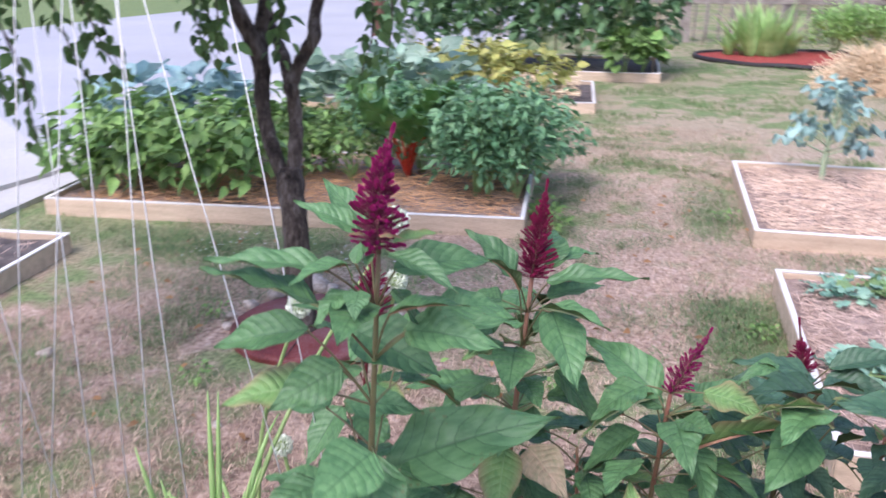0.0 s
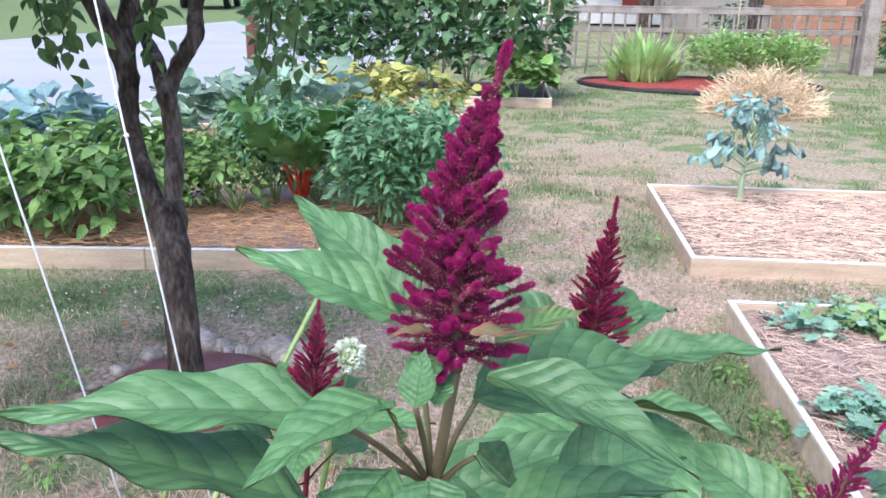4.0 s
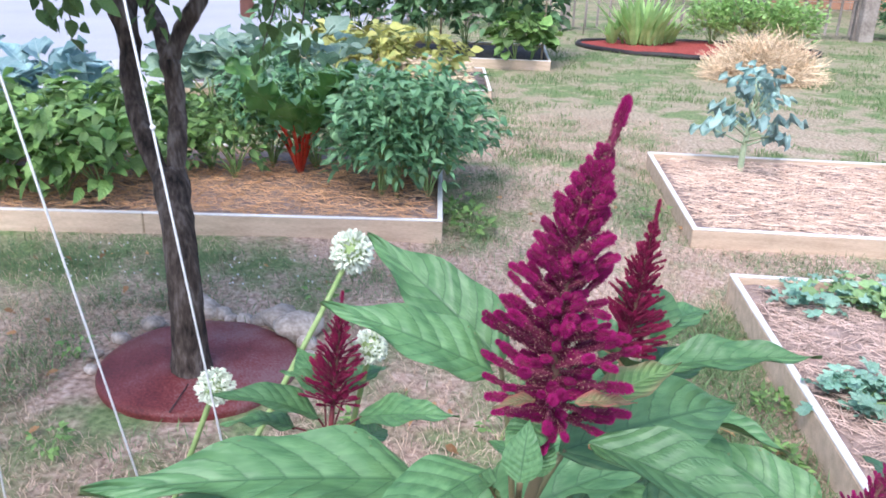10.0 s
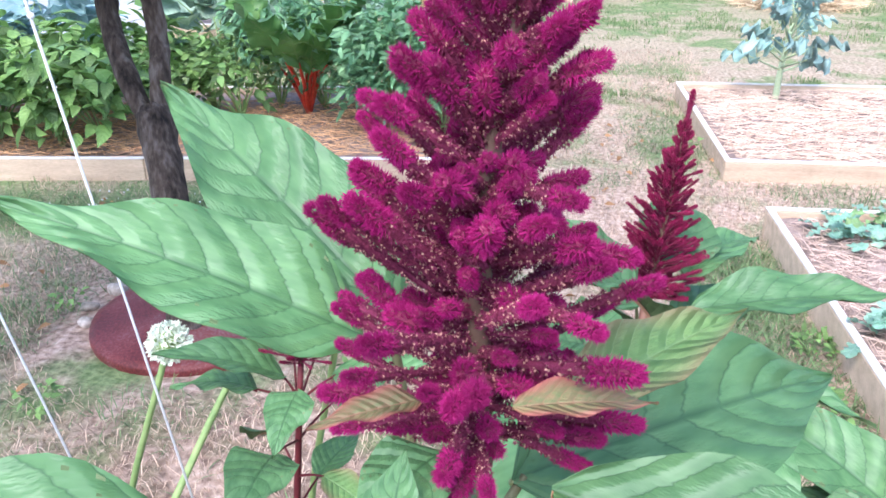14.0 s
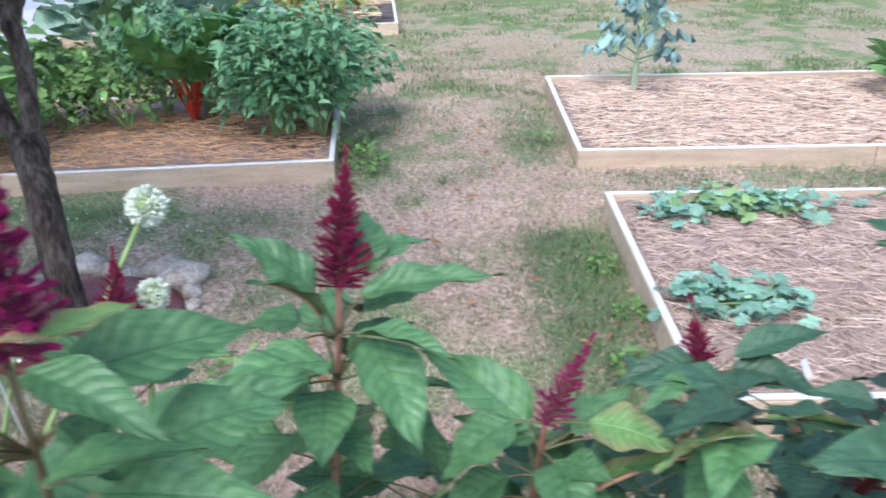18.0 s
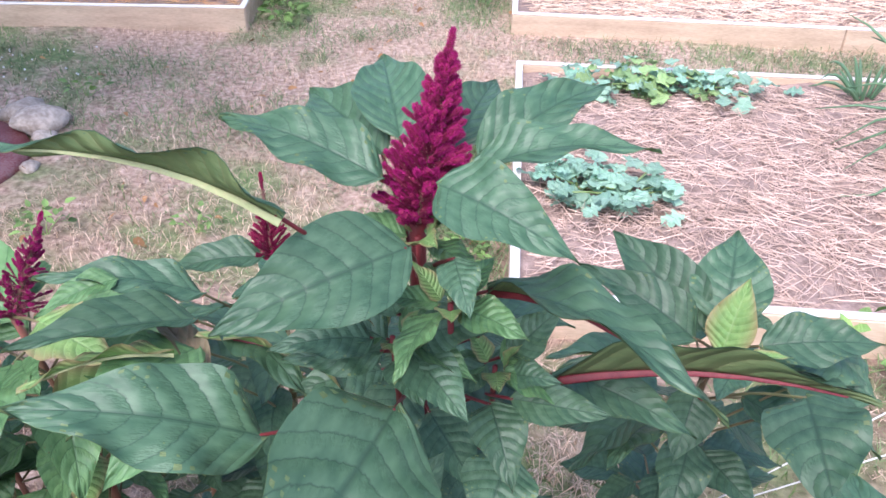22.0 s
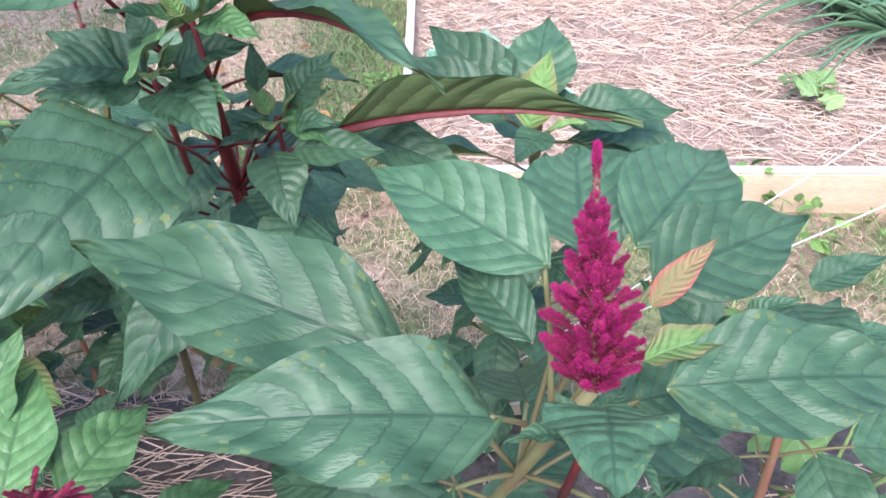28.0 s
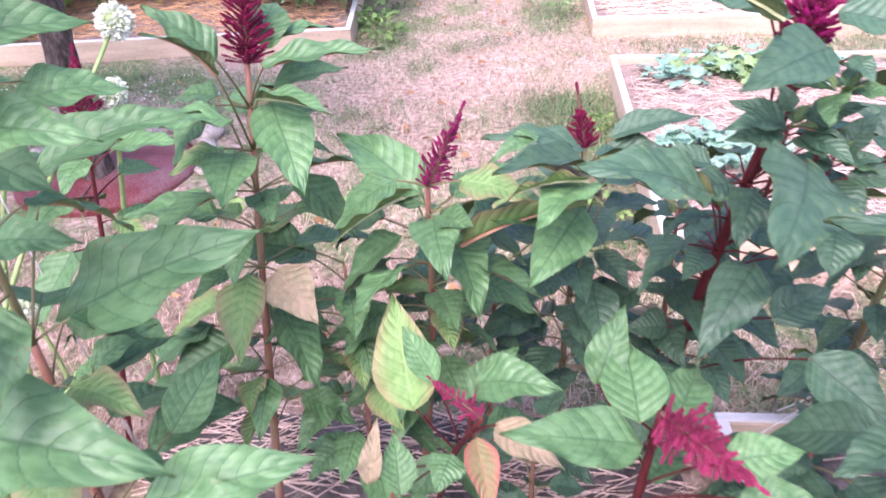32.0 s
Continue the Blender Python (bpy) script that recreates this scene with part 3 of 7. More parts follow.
straw_on("straw_mulch", bed_f, 0.03, 0.03, 2.4, 1.2, BED_H - 0.035, 1600, M_STRAW_OLD, 0.03, 0.12, rs, 0.015, 0.0013)
# this bed's straw carries warm sunlight in its colour
straw_on("straw_mulch", bed_b, 0.1, 0.04, 2.33, 0.9, BED_H - 0.03, 4800, M_STRAW_SUNLIT, 0.03, 0.1, rs, 0.02, 0.001)
straw_on("straw_mulch", bed_g, 1.4, 0.04, 2.3, 1.1, BED_H - 0.03, 900, M_STRAW_PILE, 0.05, 0.2, rs, 0.1, 0.003)
straw_on("straw_mulch", bed_e, 0.04, 0.04, 1.12, 1.15, BED_H - 0.03, 400, M_STRAW_OLD, 0.04, 0.12, rs, 0.02, 0.0016)

# the dug strip between the two near beds
def dug_strip():
    V, F, n = [], [], 36
    for j in range(n + 1):
        for i in range(n + 1):
            u, v = i / n, j / n
            x, y = -1.05 + 1.05 * u, -2.3 + 1.85 * v
            e = min(u, 1 - u, v * 1.5, (1 - v) * 2.5)
            V.append((x, y, -0.03 + min(1, e * 9) * 0.055 + (0.02 * noise.noise((x * 9, y * 9, 2)) + 0.012 * noise.noise((x * 30, y * 30, 4))) * min(1, e * 8)))
    for j in range(n):
        for i in range(n):
            a = j * (n + 1) + i
            F.append((a, a + 1, a + n + 2, a + n + 1))
    ob = tagged(new("soil_strip", mesh_of("soil_strip", V, F, M_SOIL)), "dark crumbly soil strewn with straw between the beds", "soil", kind="structure")
    straw_on("straw_mulch", ob, -1.02, -0.82, -0.03, -0.5, 0.02, 900, M_STRAW_OLD, 0.03, 0.11, rs, 0.03, 0.0009, "loose weathered straw", 0.15, 0.6)
    straw_on("straw_mulch", ob, -1.02, -1.7, -0.03, -0.8, 0.022, 900, M_LITTER, 0.015, 0.09, rs, 0.014, 0.0011, "scattered brown litter")
    return ob


dug_strip()


# ---- grass ----
PATCHES = ((-0.28, -0.01, 0.05, 1.1), (-0.26, -0.03, 1.75, 2.6), (-1.0, -0.72, 1.5, 2.7), (-3.3, -1.1, 1.08, 1.38), (-2.1, -1.7, 0.85, 1.0), (0.1, 2.3, 1.24, 1.7), (0.2, 2.3, -0.3, -0.02), (-1.5, -0.9, 0.7, 1.05), (-2.2, -1.95, 0.3, 0.6))


def grass(name, n, x0, x1, y0, y1, material, label, green, hmin, hmax, seed, thick=0.0018, gate=None, flat=False):
    rng = np.random.default_rng(seed)
    x, y = rng.uniform(x0, x1, n), y0 + (y1 - y0) * rng.uniform(0, 1, n) ** 1.35
    nz = np.array([0.7 * noise.noise((a * 0.9, b * 0.9, 3.3)) + 0.8 * noise.noise((a * 4.5, b * 4.5, 7.7)) for a, b in zip(x, y)])
    bare = 0.3 - 0.3 * np.clip((-1.6 - x) / 0.8, 0, 1) * np.clip((y - 0.3) / 0.8, 0, 1) - 0.3 * np.clip((y - 2.5) / 3, 0, 1)
    keep = (nz > bare + rng.normal(0, 0.07, n)) if green else (nz < 0.4)
    for bx0, by0, bx1, by1 in ((-0.03, 1.72, 2.45, 3.0), (-0.01, -0.01, 2.46, 1.23), (0, -2, 2.5, -0.56), (-3.6, -2, -1.04, -0.61), (-3.4, 1.6, -1.0, 2.6),
                               (-1.05, -2.3, 0, -0.62), (-3.4, 4.5, -0.95, 5.6), (-3, 6.2, -0.4, 7.5), (-1.84, 0.3, -1.36, 0.8)):
        keep &= ~((x > bx0) & (x < bx1) & (y > by0) & (y < by1))
    if flat:
        for px0, px1, py0, py1 in PATCHES[:4]:
            keep &= ~((x > px0) & (x < px1) & (y > py0) & (y < py1) & (rng.uniform(0, 1, n) < 0.75))
    if gate is not None:
        keep |= gate(x, y)
    keep &= np.hypot(x + 1.585, y - 0.55) > 0.4
    x, y = x[keep], y[keep]
    m = len(x)
    h, az, lean = rng.uniform(hmin, hmax, m), rng.uniform(0, 6.283, m), rng.uniform(0.1, 1.1, m)
    if flat:
        lean = rng.uniform(0.8, 2.6, m)
    sx, sy = np.cos(az) * thick, np.sin(az) * thick
    la = rng.uniform(0, 6.283, m)
    lx, ly = np.cos(la) * h * lean, np.sin(la) * h * lean
    V = np.empty((m, 5, 3))
    V[:, 0] = np.stack([x - sx, y - sy, np.full(m, -0.012)], 1)
    V[:, 1] = np.stack([x + sx, y + sy, np.full(m, -0.012)], 1)
    V[:, 2] = np.stack([x + sx * .8 + lx * .35, y + sy * .8 + ly * .35, h * .6], 1)
    V[:, 3] = np.stack([x - sx * .8 + lx * .35, y - sy * .8 + ly * .35, h * .6], 1)
    V[:, 4] = np.stack([x + lx, y + ly, h * np.maximum(1.05 - 0.3 * lean, 0.3)], 1)
    F = [f for i in range(m) for f in ((5 * i, 5 * i + 1, 5 * i + 2, 5 * i + 3), (5 * i + 3, 5 * i + 2, 5 * i + 4))]
    ob = new(name, mesh_of(name, V.reshape(-1, 3), F, material, smooth=False))
    return tagged(ob, label, "grass", kind="stuff")


grass("dry_grass", 60000, -2.6, 0.25, -0.6, 4.2, M_BLADE_D, "short dry straw-coloured lawn grass", False, 0.01, 0.035, 5, 0.0011, flat=True)
grass("dry_path_grass", 26000, -0.3, 2.6, -0.6, 1.75, M_BLADE_D, "flattened dry grass on the path between beds", False, 0.01, 0.035, 15, 0.0011, flat=True)
grass("green_grass", 90000, -4.2, 3.6, -0.6, 7.0, M_BLADE_G, "patchy short green lawn grass", True, 0.012, 0.042, 6, 0.0016)
grass("far_grass", 60000, -3.5, 4.5, 3.0, 10.5, M_BLADE_G, "short green lawn grass", True, 0.015, 0.04, 8, 0.0026)


def tuft_grass():
    rng = np.random.default_rng(9)
    pcs = []
    base = leaf_shape(1, 0.06, 2, 1, 0.3, 0.35, 0.3)
    for i, (x0, x1, y0, y1) in enumerate(PATCHES):
        n = int(((42000, 14000, 7000)[i] if i < 3 else 8000) * (x1 - x0) * (y1 - y0)) + 60
        c = rng.normal(0, 0.022, (n, 2))
        hub = np.stack([rng.uniform(x0, x1, n // 7 + 1), rng.uniform(y0, y1, n // 7 + 1)], 1)[rng.integers(0, n // 7 + 1, n)]
        hub = hub + rng.normal(0, 0.055, (n // 7 + 1, 2))[rng.integers(0, n // 7 + 1, n)] if i in (0, 1, 2, 7) else hub
        pos = np.concatenate([hub + c, np.full((n, 1), -0.005)], 1)
        pcs.append(scatter(base, frames(pos, rng.uniform(0, 6.283, n), rng.uniform(0.4, 1.4, n), rng.uniform(0.02, 0.06, n))))
    # small tufts dotted over the trodden paths
    hubs = np.stack([rng.uniform(-2.6, 0.0, 260), rng.uniform(-0.45, 3.8, 260)], 1)
    hubs = hubs[~((hubs[:, 1] > 1.35) & (hubs[:, 1] < 2.8) & (hubs[:, 0] < -0.98))]
    hubs = hubs[np.hypot(hubs[:, 0] + 1.585, hubs[:, 1] - 0.53) > 0.34]
    for hx, hy in hubs:
        n = int(rng.integers(40, 150))
        s = rng.uniform(0.025, 0.075)
        pos = np.stack([hx + rng.normal(0, s, n), hy + rng.normal(0, s, n), np.full(n, -0.005)], 1)
        pcs.append(scatter(base, frames(pos, rng.uniform(0, 6.283, n), rng.uniform(0.3, 1.3, n), rng.uniform(0.02, 0.06, n))))
    v, f, u = join(pcs)
    tagged(new("grass_tufts", mesh_of("grass_tufts", v, f, M_TUFT)), "longer green grass tufts along the bed edges", "grass", kind="stuff")


tuft_grass()


# ---- plants: common builders ----
def stems_to(base, ends, r0, r1, sag=0.0):
    out = []
    for e in ends:
        b, e = Vector(base), Vector(e)
        mid = b.lerp(e, 0.5) + Vector((0, 0, sag)) + Vector((e.x - b.x, e.y - b.y, 0)) * -0.18
        out.append(tube(curve_points([b, mid, e], 3), np.linspace(r0, r1, 7), 5))
    return out


def bush(name, at, size, n, piece, leaf, mat, label, category, group="", stems=7, stem_mat=None, rng=None, el=(-0.7, 0.7), low=0.12, stem_r=0.006, shell=0.45, aspect=1.0):
    """A leafy plant: stems from one foot and leaves on an uneven ellipsoid of that size (rx, ry, height)."""
    rx, ry, h = size
    ob = empty(name, at, label, category, group)
    r = rng.uniform(shell, 1, n) ** 0.6
    az, cz = rng.uniform(0, 6.283, n), rng.uniform(-0.75, 1, n)
    lump = 1 + 0.3 * np.sin(az * 3 + cz * 4 + rng.uniform(0, 6)) * rng.uniform(0.5, 1, n)
    sq = np.sqrt(1 - cz ** 2)
    pos = np.stack([np.cos(az) * sq * r * rx * lump, np.sin(az) * sq * r * ry * lump, h * (0.5 + low / 2) + cz * r * h * 0.5 * (1 - low) * lump], 1)
    pos[:, 2] = np.maximum(pos[:, 2], 0.03)
    faz = az + rng.normal(0, 0.7, n)
    fel = rng.uniform(el[0], el[1], n)
    sz = rng.uniform(leaf[0], leaf[1], n)
    M = frames(pos, faz, fel, sz, rng.normal(0, 0.5, n), sz * aspect)
    V, F, U = scatter(piece, M)
    child("foliage", mesh_of("foliage", V, F, mat, U), ob)
    pick = rng.choice(n, stems, replace=False)
    sv, sf, su = join(stems_to((0, 0, -0.01), pos[pick], stem_r, stem_r * 0.4))
    child("branching_stem", mesh_of("branching_stem", sv, sf, stem_mat or M_GREENSTEM), ob)
    return ob


OVATE = leaf_shape(1, 0.5, 4, 1, 0.36, 0.25, 0.3)
NARROW = leaf_shape(1, 0.38, 4, 1, 0.38, 0.3, 0.3)
ROUND = leaf_shape(1, 0.8, 5, 2, 0.42, 0.2, 0.25, 0.8)
LOBED = leaf_shape(1, 0.7, 14, 2, 0.5, 0.2, 0.1, 1.0, 0.7, 4)
RUFFLE = leaf_shape(1, 0.6, 9, 2, 0.55, 0.3, 0.35, 2.0, 0.7, 4)
BLADE = leaf_shape(1, 0.05, 6, 1, 0.3, 0.35, 0.6)
SWORD = leaf_shape(1, 0.07, 5, 1, 0.3, 0.12, 0.3)

rp = np.random.default_rng(21)
C45, S45 = math.cos(radians(5.1)), math.sin(radians(5.1))


def in_b(u, v):
    return (-3.36 + u * C45 - v * S45, 1.43 + u * S45 + v * C45, 0.06)


for i in range(10):
    u, v = (2.07 + 0.055 * i if i < 5 else 1.52 + 0.21 * (i - 5)) + rp.uniform(-0.03, 0.03), (0.4 + 0.12 * (i % 2) if i < 5 else 0.82)
    bush("pepper_plant", in_b(u, v), (0.235, 0.225, rp.uniform(0.46, 0.58)), 540, NARROW, (0.042, 0.072), M_PEPPER, "dense dark green pepper plant in a raised bed", "pepper plant",
         "pepper plants", 8, rng=rp)
for i in range(10):
    u, v = 0.1 + 0.21 * (i % 5) + rp.uniform(-0.04, 0.04), 0.25 + 0.4 * (i // 5)
    bush("bean_plant", in_b(u, v), (0.19, 0.2, rp.uniform(0.38, 0.5)), 170, OVATE, (0.07, 0.12), M_BEAN, "leafy mid-green bean plant in a raised bed", "bean plant", "bean plants", 9, rng=rp)
for i in range(3):
    bush("bush_bean", in_b(1.12 + 0.14 * i, 0.62 + 0.12 * (i % 2)), (0.17, 0.18, 0.38), 200, OVATE, (0.04, 0.07), M_BEAN, "smaller light green bean plant in a raised bed", "bean plant", "bean plants", 8, rng=rp)
for x, y in ((-3.75, 2.9), (-3.35, 3.0)):
    bush("cabbage_plant", (x, y, 0), (0.26, 0.24, 0.5), 46, ROUND, (0.16, 0.26), M_BLUE, "blue-green cabbage plant with broad leaves", "cabbage", "cabbages", 6, rng=rp, el=(-0.3, 0.9))
for x, y in ((-2.75, 3.9), (-2.35, 3.8), (-2.55, 4.3), (-2.0, 4.0)):
    bush("broccoli_plant", (x, y, 0), (0.27, 0.27, 0.5), 60, ROUND, (0.14, 0.24), M_BROCCOLI, "grey-green broccoli plant with large pale-ribbed leaves", "broccoli", "broccoli plants", 6, rng=rp, el=(-0.3, 0.9))
for x, y in ((-2.3, 4.85), (-1.85, 4.95), (-1.45, 4.8), (-2.0, 5.2)):
    bush("squash_plant", (x, y, BED_H - 0.03), (0.3, 0.28, 0.42), 170, OVATE, (0.08, 0.14), M_YELLOW, "yellowing squash plant in a far bed", "squash plant", "squash plants", 7, rng=rp)
for i in range(8):
    x, y = -2.95 + 0.34 * i, 6.6 + 0.35 * (i % 2)
    bush("tomato_plant", (x, y, BED_H - 0.03), (0.34, 0.34, rp.uniform(1.15, 1.5)), 380, OVATE, (0.1, 0.18), M_TOMATO, "tall dark green tomato plant on strings", "tomato plant", "tomato plants", 8, rng=rp, low=0.05)
for x, y in ((1.7, 2.55), (1.92, 2.65), (1.82, 2.35), (2.12, 2.5), (2.17, 2.75)):
    bush("beet_plant", (x, y, BED_H - 0.03), (0.15, 0.15, 0.24), 45, OVATE, (0.1, 0.16), M_CUKE, "leafy green beet plant at the end of a straw bed", "beet plant", "beet plants", 8, stem_mat=M_STEM_RED, rng=rp, el=(-0.4, 0.9))


def chard(at):
    ob = empty("chard_plant", at, "swiss chard with glossy dark leaves and red stalks", "chard")
    rng = np.random.default_rng(31)
    for i in range(12):
        az, tall = i * 2.4, rng.uniform(0.3, 0.5)
        out = rng.uniform(0.05, 0.16)
        e = Vector((math.cos(az) * out, math.sin(az) * out, tall * 0.62))
        v, f = tube(curve_points([(0, 0, 0), e * 0.5 + Vector((0, 0, 0.03)), e], 3), np.linspace(0.012, 0.005, 7), 6)
        st = child("stalk", mesh_of("stalk", v, f, M_CHARD_STEM), ob, None, "red stalk")
        lf = leaf_shape(rng.uniform(0.26, 0.36), 0.17, 10, 4, 0.45, 0.25, 0.2, 2.4, 0.7)
        m = Matrix.Translation(e) @ Euler((rng.normal(0, 0.4), -radians(rng.uniform(25, 75)), az)).to_matrix().to_4x4()
        child("leaf", mesh_of("leaf", lf[0], lf[1], M_CHARD, lf[2]), st, m)


chard((-1.74, 2.28, 0.07))


def kale(at):
    ob = empty("kale_plant", at, "lone blue-green kale with ruffled leaves on a pale bare stalk", "kale")
    v, f = tube(curve_points([(0, 0, -0.02), (0.005, 0.01, 0.15), (0.03, 0.02, 0.36)], 4), np.linspace(0.017, 0.01, 9), 8)
    child("stalk", mesh_of("stalk", v, f, M_KALE_STALK), ob)
    rng = np.random.default_rng(32)
    n = 20
    for i in range(n):
        az, k = i * 2.4 + 0.4, i / (n - 1)
        z = 0.13 + 0.24 * k
        L = rng.uniform(0.3, 0.38) * (1 - 0.35 * k)
        el = radians(14 + 55 * k + rng.uniform(-8, 8))
        d = Vector((math.cos(az) * math.cos(el), math.sin(az) * math.cos(el), math.sin(el)))
        b = Vector((0.03 * k, 0.02 * k, z))
        v, f = tube([b, b + d * L * 0.3, b + d * L * 0.55], [0.006, 0.0045, 0.003], 6)
        st = child("leaf_stalk", mesh_of("leaf_stalk", v, f, M_KALE_STALK), ob)
        lf = leaf_shape(L * 0.62, L * 0.25, 16, 4, 0.6, 0.42 - 0.25 * k, 0.35, 5.0, 0.65, 5)
        child("leaf", mesh_of("leaf", lf[0], lf[1], M_KALE, lf[2]), st, Matrix.Translation(b + d * L * 0.34) @ Euler((rng.normal(0, 0.35), -el, az)).to_matrix().to_4x4())


kale((0.427, 2.8, 0.05))


def onion(at, n, h, seed, spread=1.0, toward=None, mat=M_ONION, label="clump of long arching green onion leaves"):
    ob = empty("onion_clump", at, label, "onion", "onion clumps")
    rng = np.random.default_rng(seed)
    for i in range(n):
        az, L = rng.uniform(0, 6.283), h * rng.uniform(0.6, 1.1)
        lean = rng.uniform(0.05, 0.75) * spread
        if toward is not None and i % 4:
            az, lean = radians(toward) + rng.normal(0, 0.45), rng.uniform(0.6, 1.15)
        d = Vector((math.cos(az), math.sin(az), 0))
        droop = rng.uniform(0.2, 0.9) * lean
        pts = [Vector((0.02 * math.cos(az), 0.02 * math.sin(az), 0)) + d * (L * lean * t) + Vector((0, 0, L * (t * (1 - 0.4 * lean) - droop * t * t * t))) for t in np.linspace(0, 1, 7)]
        for p in pts:
            p.z = max(p.z, 0.012)
        v, f = tube(pts, [0.005, 0.0065, 0.006, 0.0058, 0.005, 0.0035, 0.001], 6)
        child("leaf", mesh_of("leaf", v, f, mat, [(0.5, 0.3)] * len(v)), ob)


onion((1.2, 0.8, BED_H - 0.03), 46, 0.5, 41)
onion((1.36, 0.62, BED_H - 0.03), 40, 0.56, 42, 1.2, 178)
onion((1.05, 1.1, BED_H - 0.03), 12, 0.2, 43, 1.2)
onion((-1.2, -0.84, 0.08), 12, 0.5, 44, 0.55, None, M_IRIS, "pale green leaves and stalks of tall garden onions")
onion((-1.12, -0.78, 0.08), 9, 0.42, 45, 0.6, None, M_IRIS, "pale green leaves and stalks of tall garden onions")


def vine(at, n, reach, mat, seed, label="low melon seedlings with grey-green lobed leaves"):
    ob = empty("melon_seedling", at, label, "melon plant", "melon seedlings")
    rng = np.random.default_rng(seed)
    P = np.stack([rng.normal(0, reach[0], n), rng.normal(0, reach[1], n), rng.uniform(0.015, 0.07, n)], 1)
    M = frames(P, rng.uniform(0, 6.283, n), rng.uniform(-0.35, 0.35, n), rng.uniform(0.04, 0.08, n), rng.normal(0, 0.25, n))
    V, F, U = scatter(LOBED, M)
    child("foliage", mesh_of("foliage", V, F, mat, U), ob)
    v, f, u = join(stems_to((0, 0, -0.005), P[:9], 0.003, 0.0015, 0.01))
    child("runners", mesh_of("runners", v, f, M_GREENSTEM), ob)


for x, y, n, r, mt, sd in ((0.24, 1.06, 44, (0.07, 0.05), M_SPROUT, 51), (0.4, 1.08, 48, (0.09, 0.05), M_SPROUT_Y, 52), (0.58, 1.08, 48, (0.08, 0.05), M_SPROUT, 53),
                           (0.16, 0.45, 50, (0.06, 0.05), M_SPROUT, 54), (0.27, 0.42, 40, (0.06, 0.05), M_SPROUT, 55), (0.95, 0.35, 10, (0.02, 0.02), M_SPROUT_Y, 56)):
    vine((x, y, BED_H - 0.025), n, r, mt, sd)
for x, y, n, s, sd in ((0.68, -0.06, 30, 0.09, 61), (0.8, -0.1, 24, 0.07, 62), (0.98, -0.08, 20, 0.05, 63), (-1.34, 1.0, 16, 0.06, 64), (-1.78, 0.1, 26, 0.05, 65), (-1.95, 0.55, 24, 0.05, 66), (-0.12, 2.05, 30, 0.06, 67),
                       (-0.9, 1.75, 60, 0.08, 68), (-0.95, 1.95, 60, 0.08, 69), (-1.1, 0.25, 26, 0.06, 70), (-0.05, 0.5, 60, 0.05, 71), (-0.1, 0.25, 60, 0.05, 72), (-0.08, 0.8, 60, 0.05, 73), (-0.75, 0.3, 20, 0.05, 74)):
    rng = np.random.default_rng(sd)
    bush("weed", (x, y, 0), (s, s, s * 1.3), n, OVATE, (s * 0.35, s * 0.6), M_BEAN, "small leafy green weed in the lawn", "weed", "weeds", 4, rng=rng, el=(-0.3, 0.8), stem_r=0.002)


def broad_leaf_plant(at, ends, seed):
    ob = empty("cucumber_plant", at, "low cucumber plant with broad rounded green leaves", "cucumber plant", "cucumber plants")
    rng = np.random.default_rng(seed)
    for x, y, z, s in ends:
        e = Vector((x, y, z)) - Vector(at)
        v, f = tube(curve_points([(0, 0, -0.01), e * 0.5 + Vector((0, 0, 0.03)), e], 3), np.linspace(0.003, 0.002, 7), 6)
        st = child("leaf_stalk", mesh_of("leaf_stalk", v, f, M_GREENSTEM), ob)
        lf = leaf_shape(s, s * 1.05, 10, 4, 0.45, 0.25, 0.25, 1.6, 0.55, 2)
        m = Matrix.Translation(e) @ Euler((rng.normal(0, 0.25), radians(rng.uniform(-10, 25)), rng.uniform(0, 6.28))).to_matrix().to_4x4() @ Matrix.Translation((-s * 0.15, 0, 0))
        child("leaf", mesh_of("leaf", lf[0], lf[1], M_CUKE, lf[2]), st, m)


broad_leaf_plant((0.55, -0.78, 0.07), ((0.48, -0.74, 0.27, 0.11), (0.6, -0.72, 0.25, 0.12), (0.7, -0.8, 0.28, 0.12), (0.55, -0.86, 0.3, 0.1), (0.66, -0.9, 0.24, 0.11), (0.46, -0.9, 0.22, 0.1), (0.8, -0.72, 0.2, 0.1)), 91)
broad_leaf_plant((0.95, -0.8, 0.07), ((0.9, -0.74, 0.24, 0.12), (1.02, -0.78, 0.26, 0.11), (0.92, -0.9, 0.28, 0.12), (1.08, -0.9, 0.22, 0.11)), 92)


def plant_label(at, turn):
    ob = empty("plant_label", at, "small white plastic plant label stuck in straw", "plant label")
    ob.matrix_basis = pose(at[0], at[1], at[2], 0, -28, turn)
    box("tag", ob, -0.009, -0.0008, -0.03, 0.009, 0.0008, 0.05, M_STRING, 0.0005)


plant_label((0.27, 0.1, 0.1), 25)


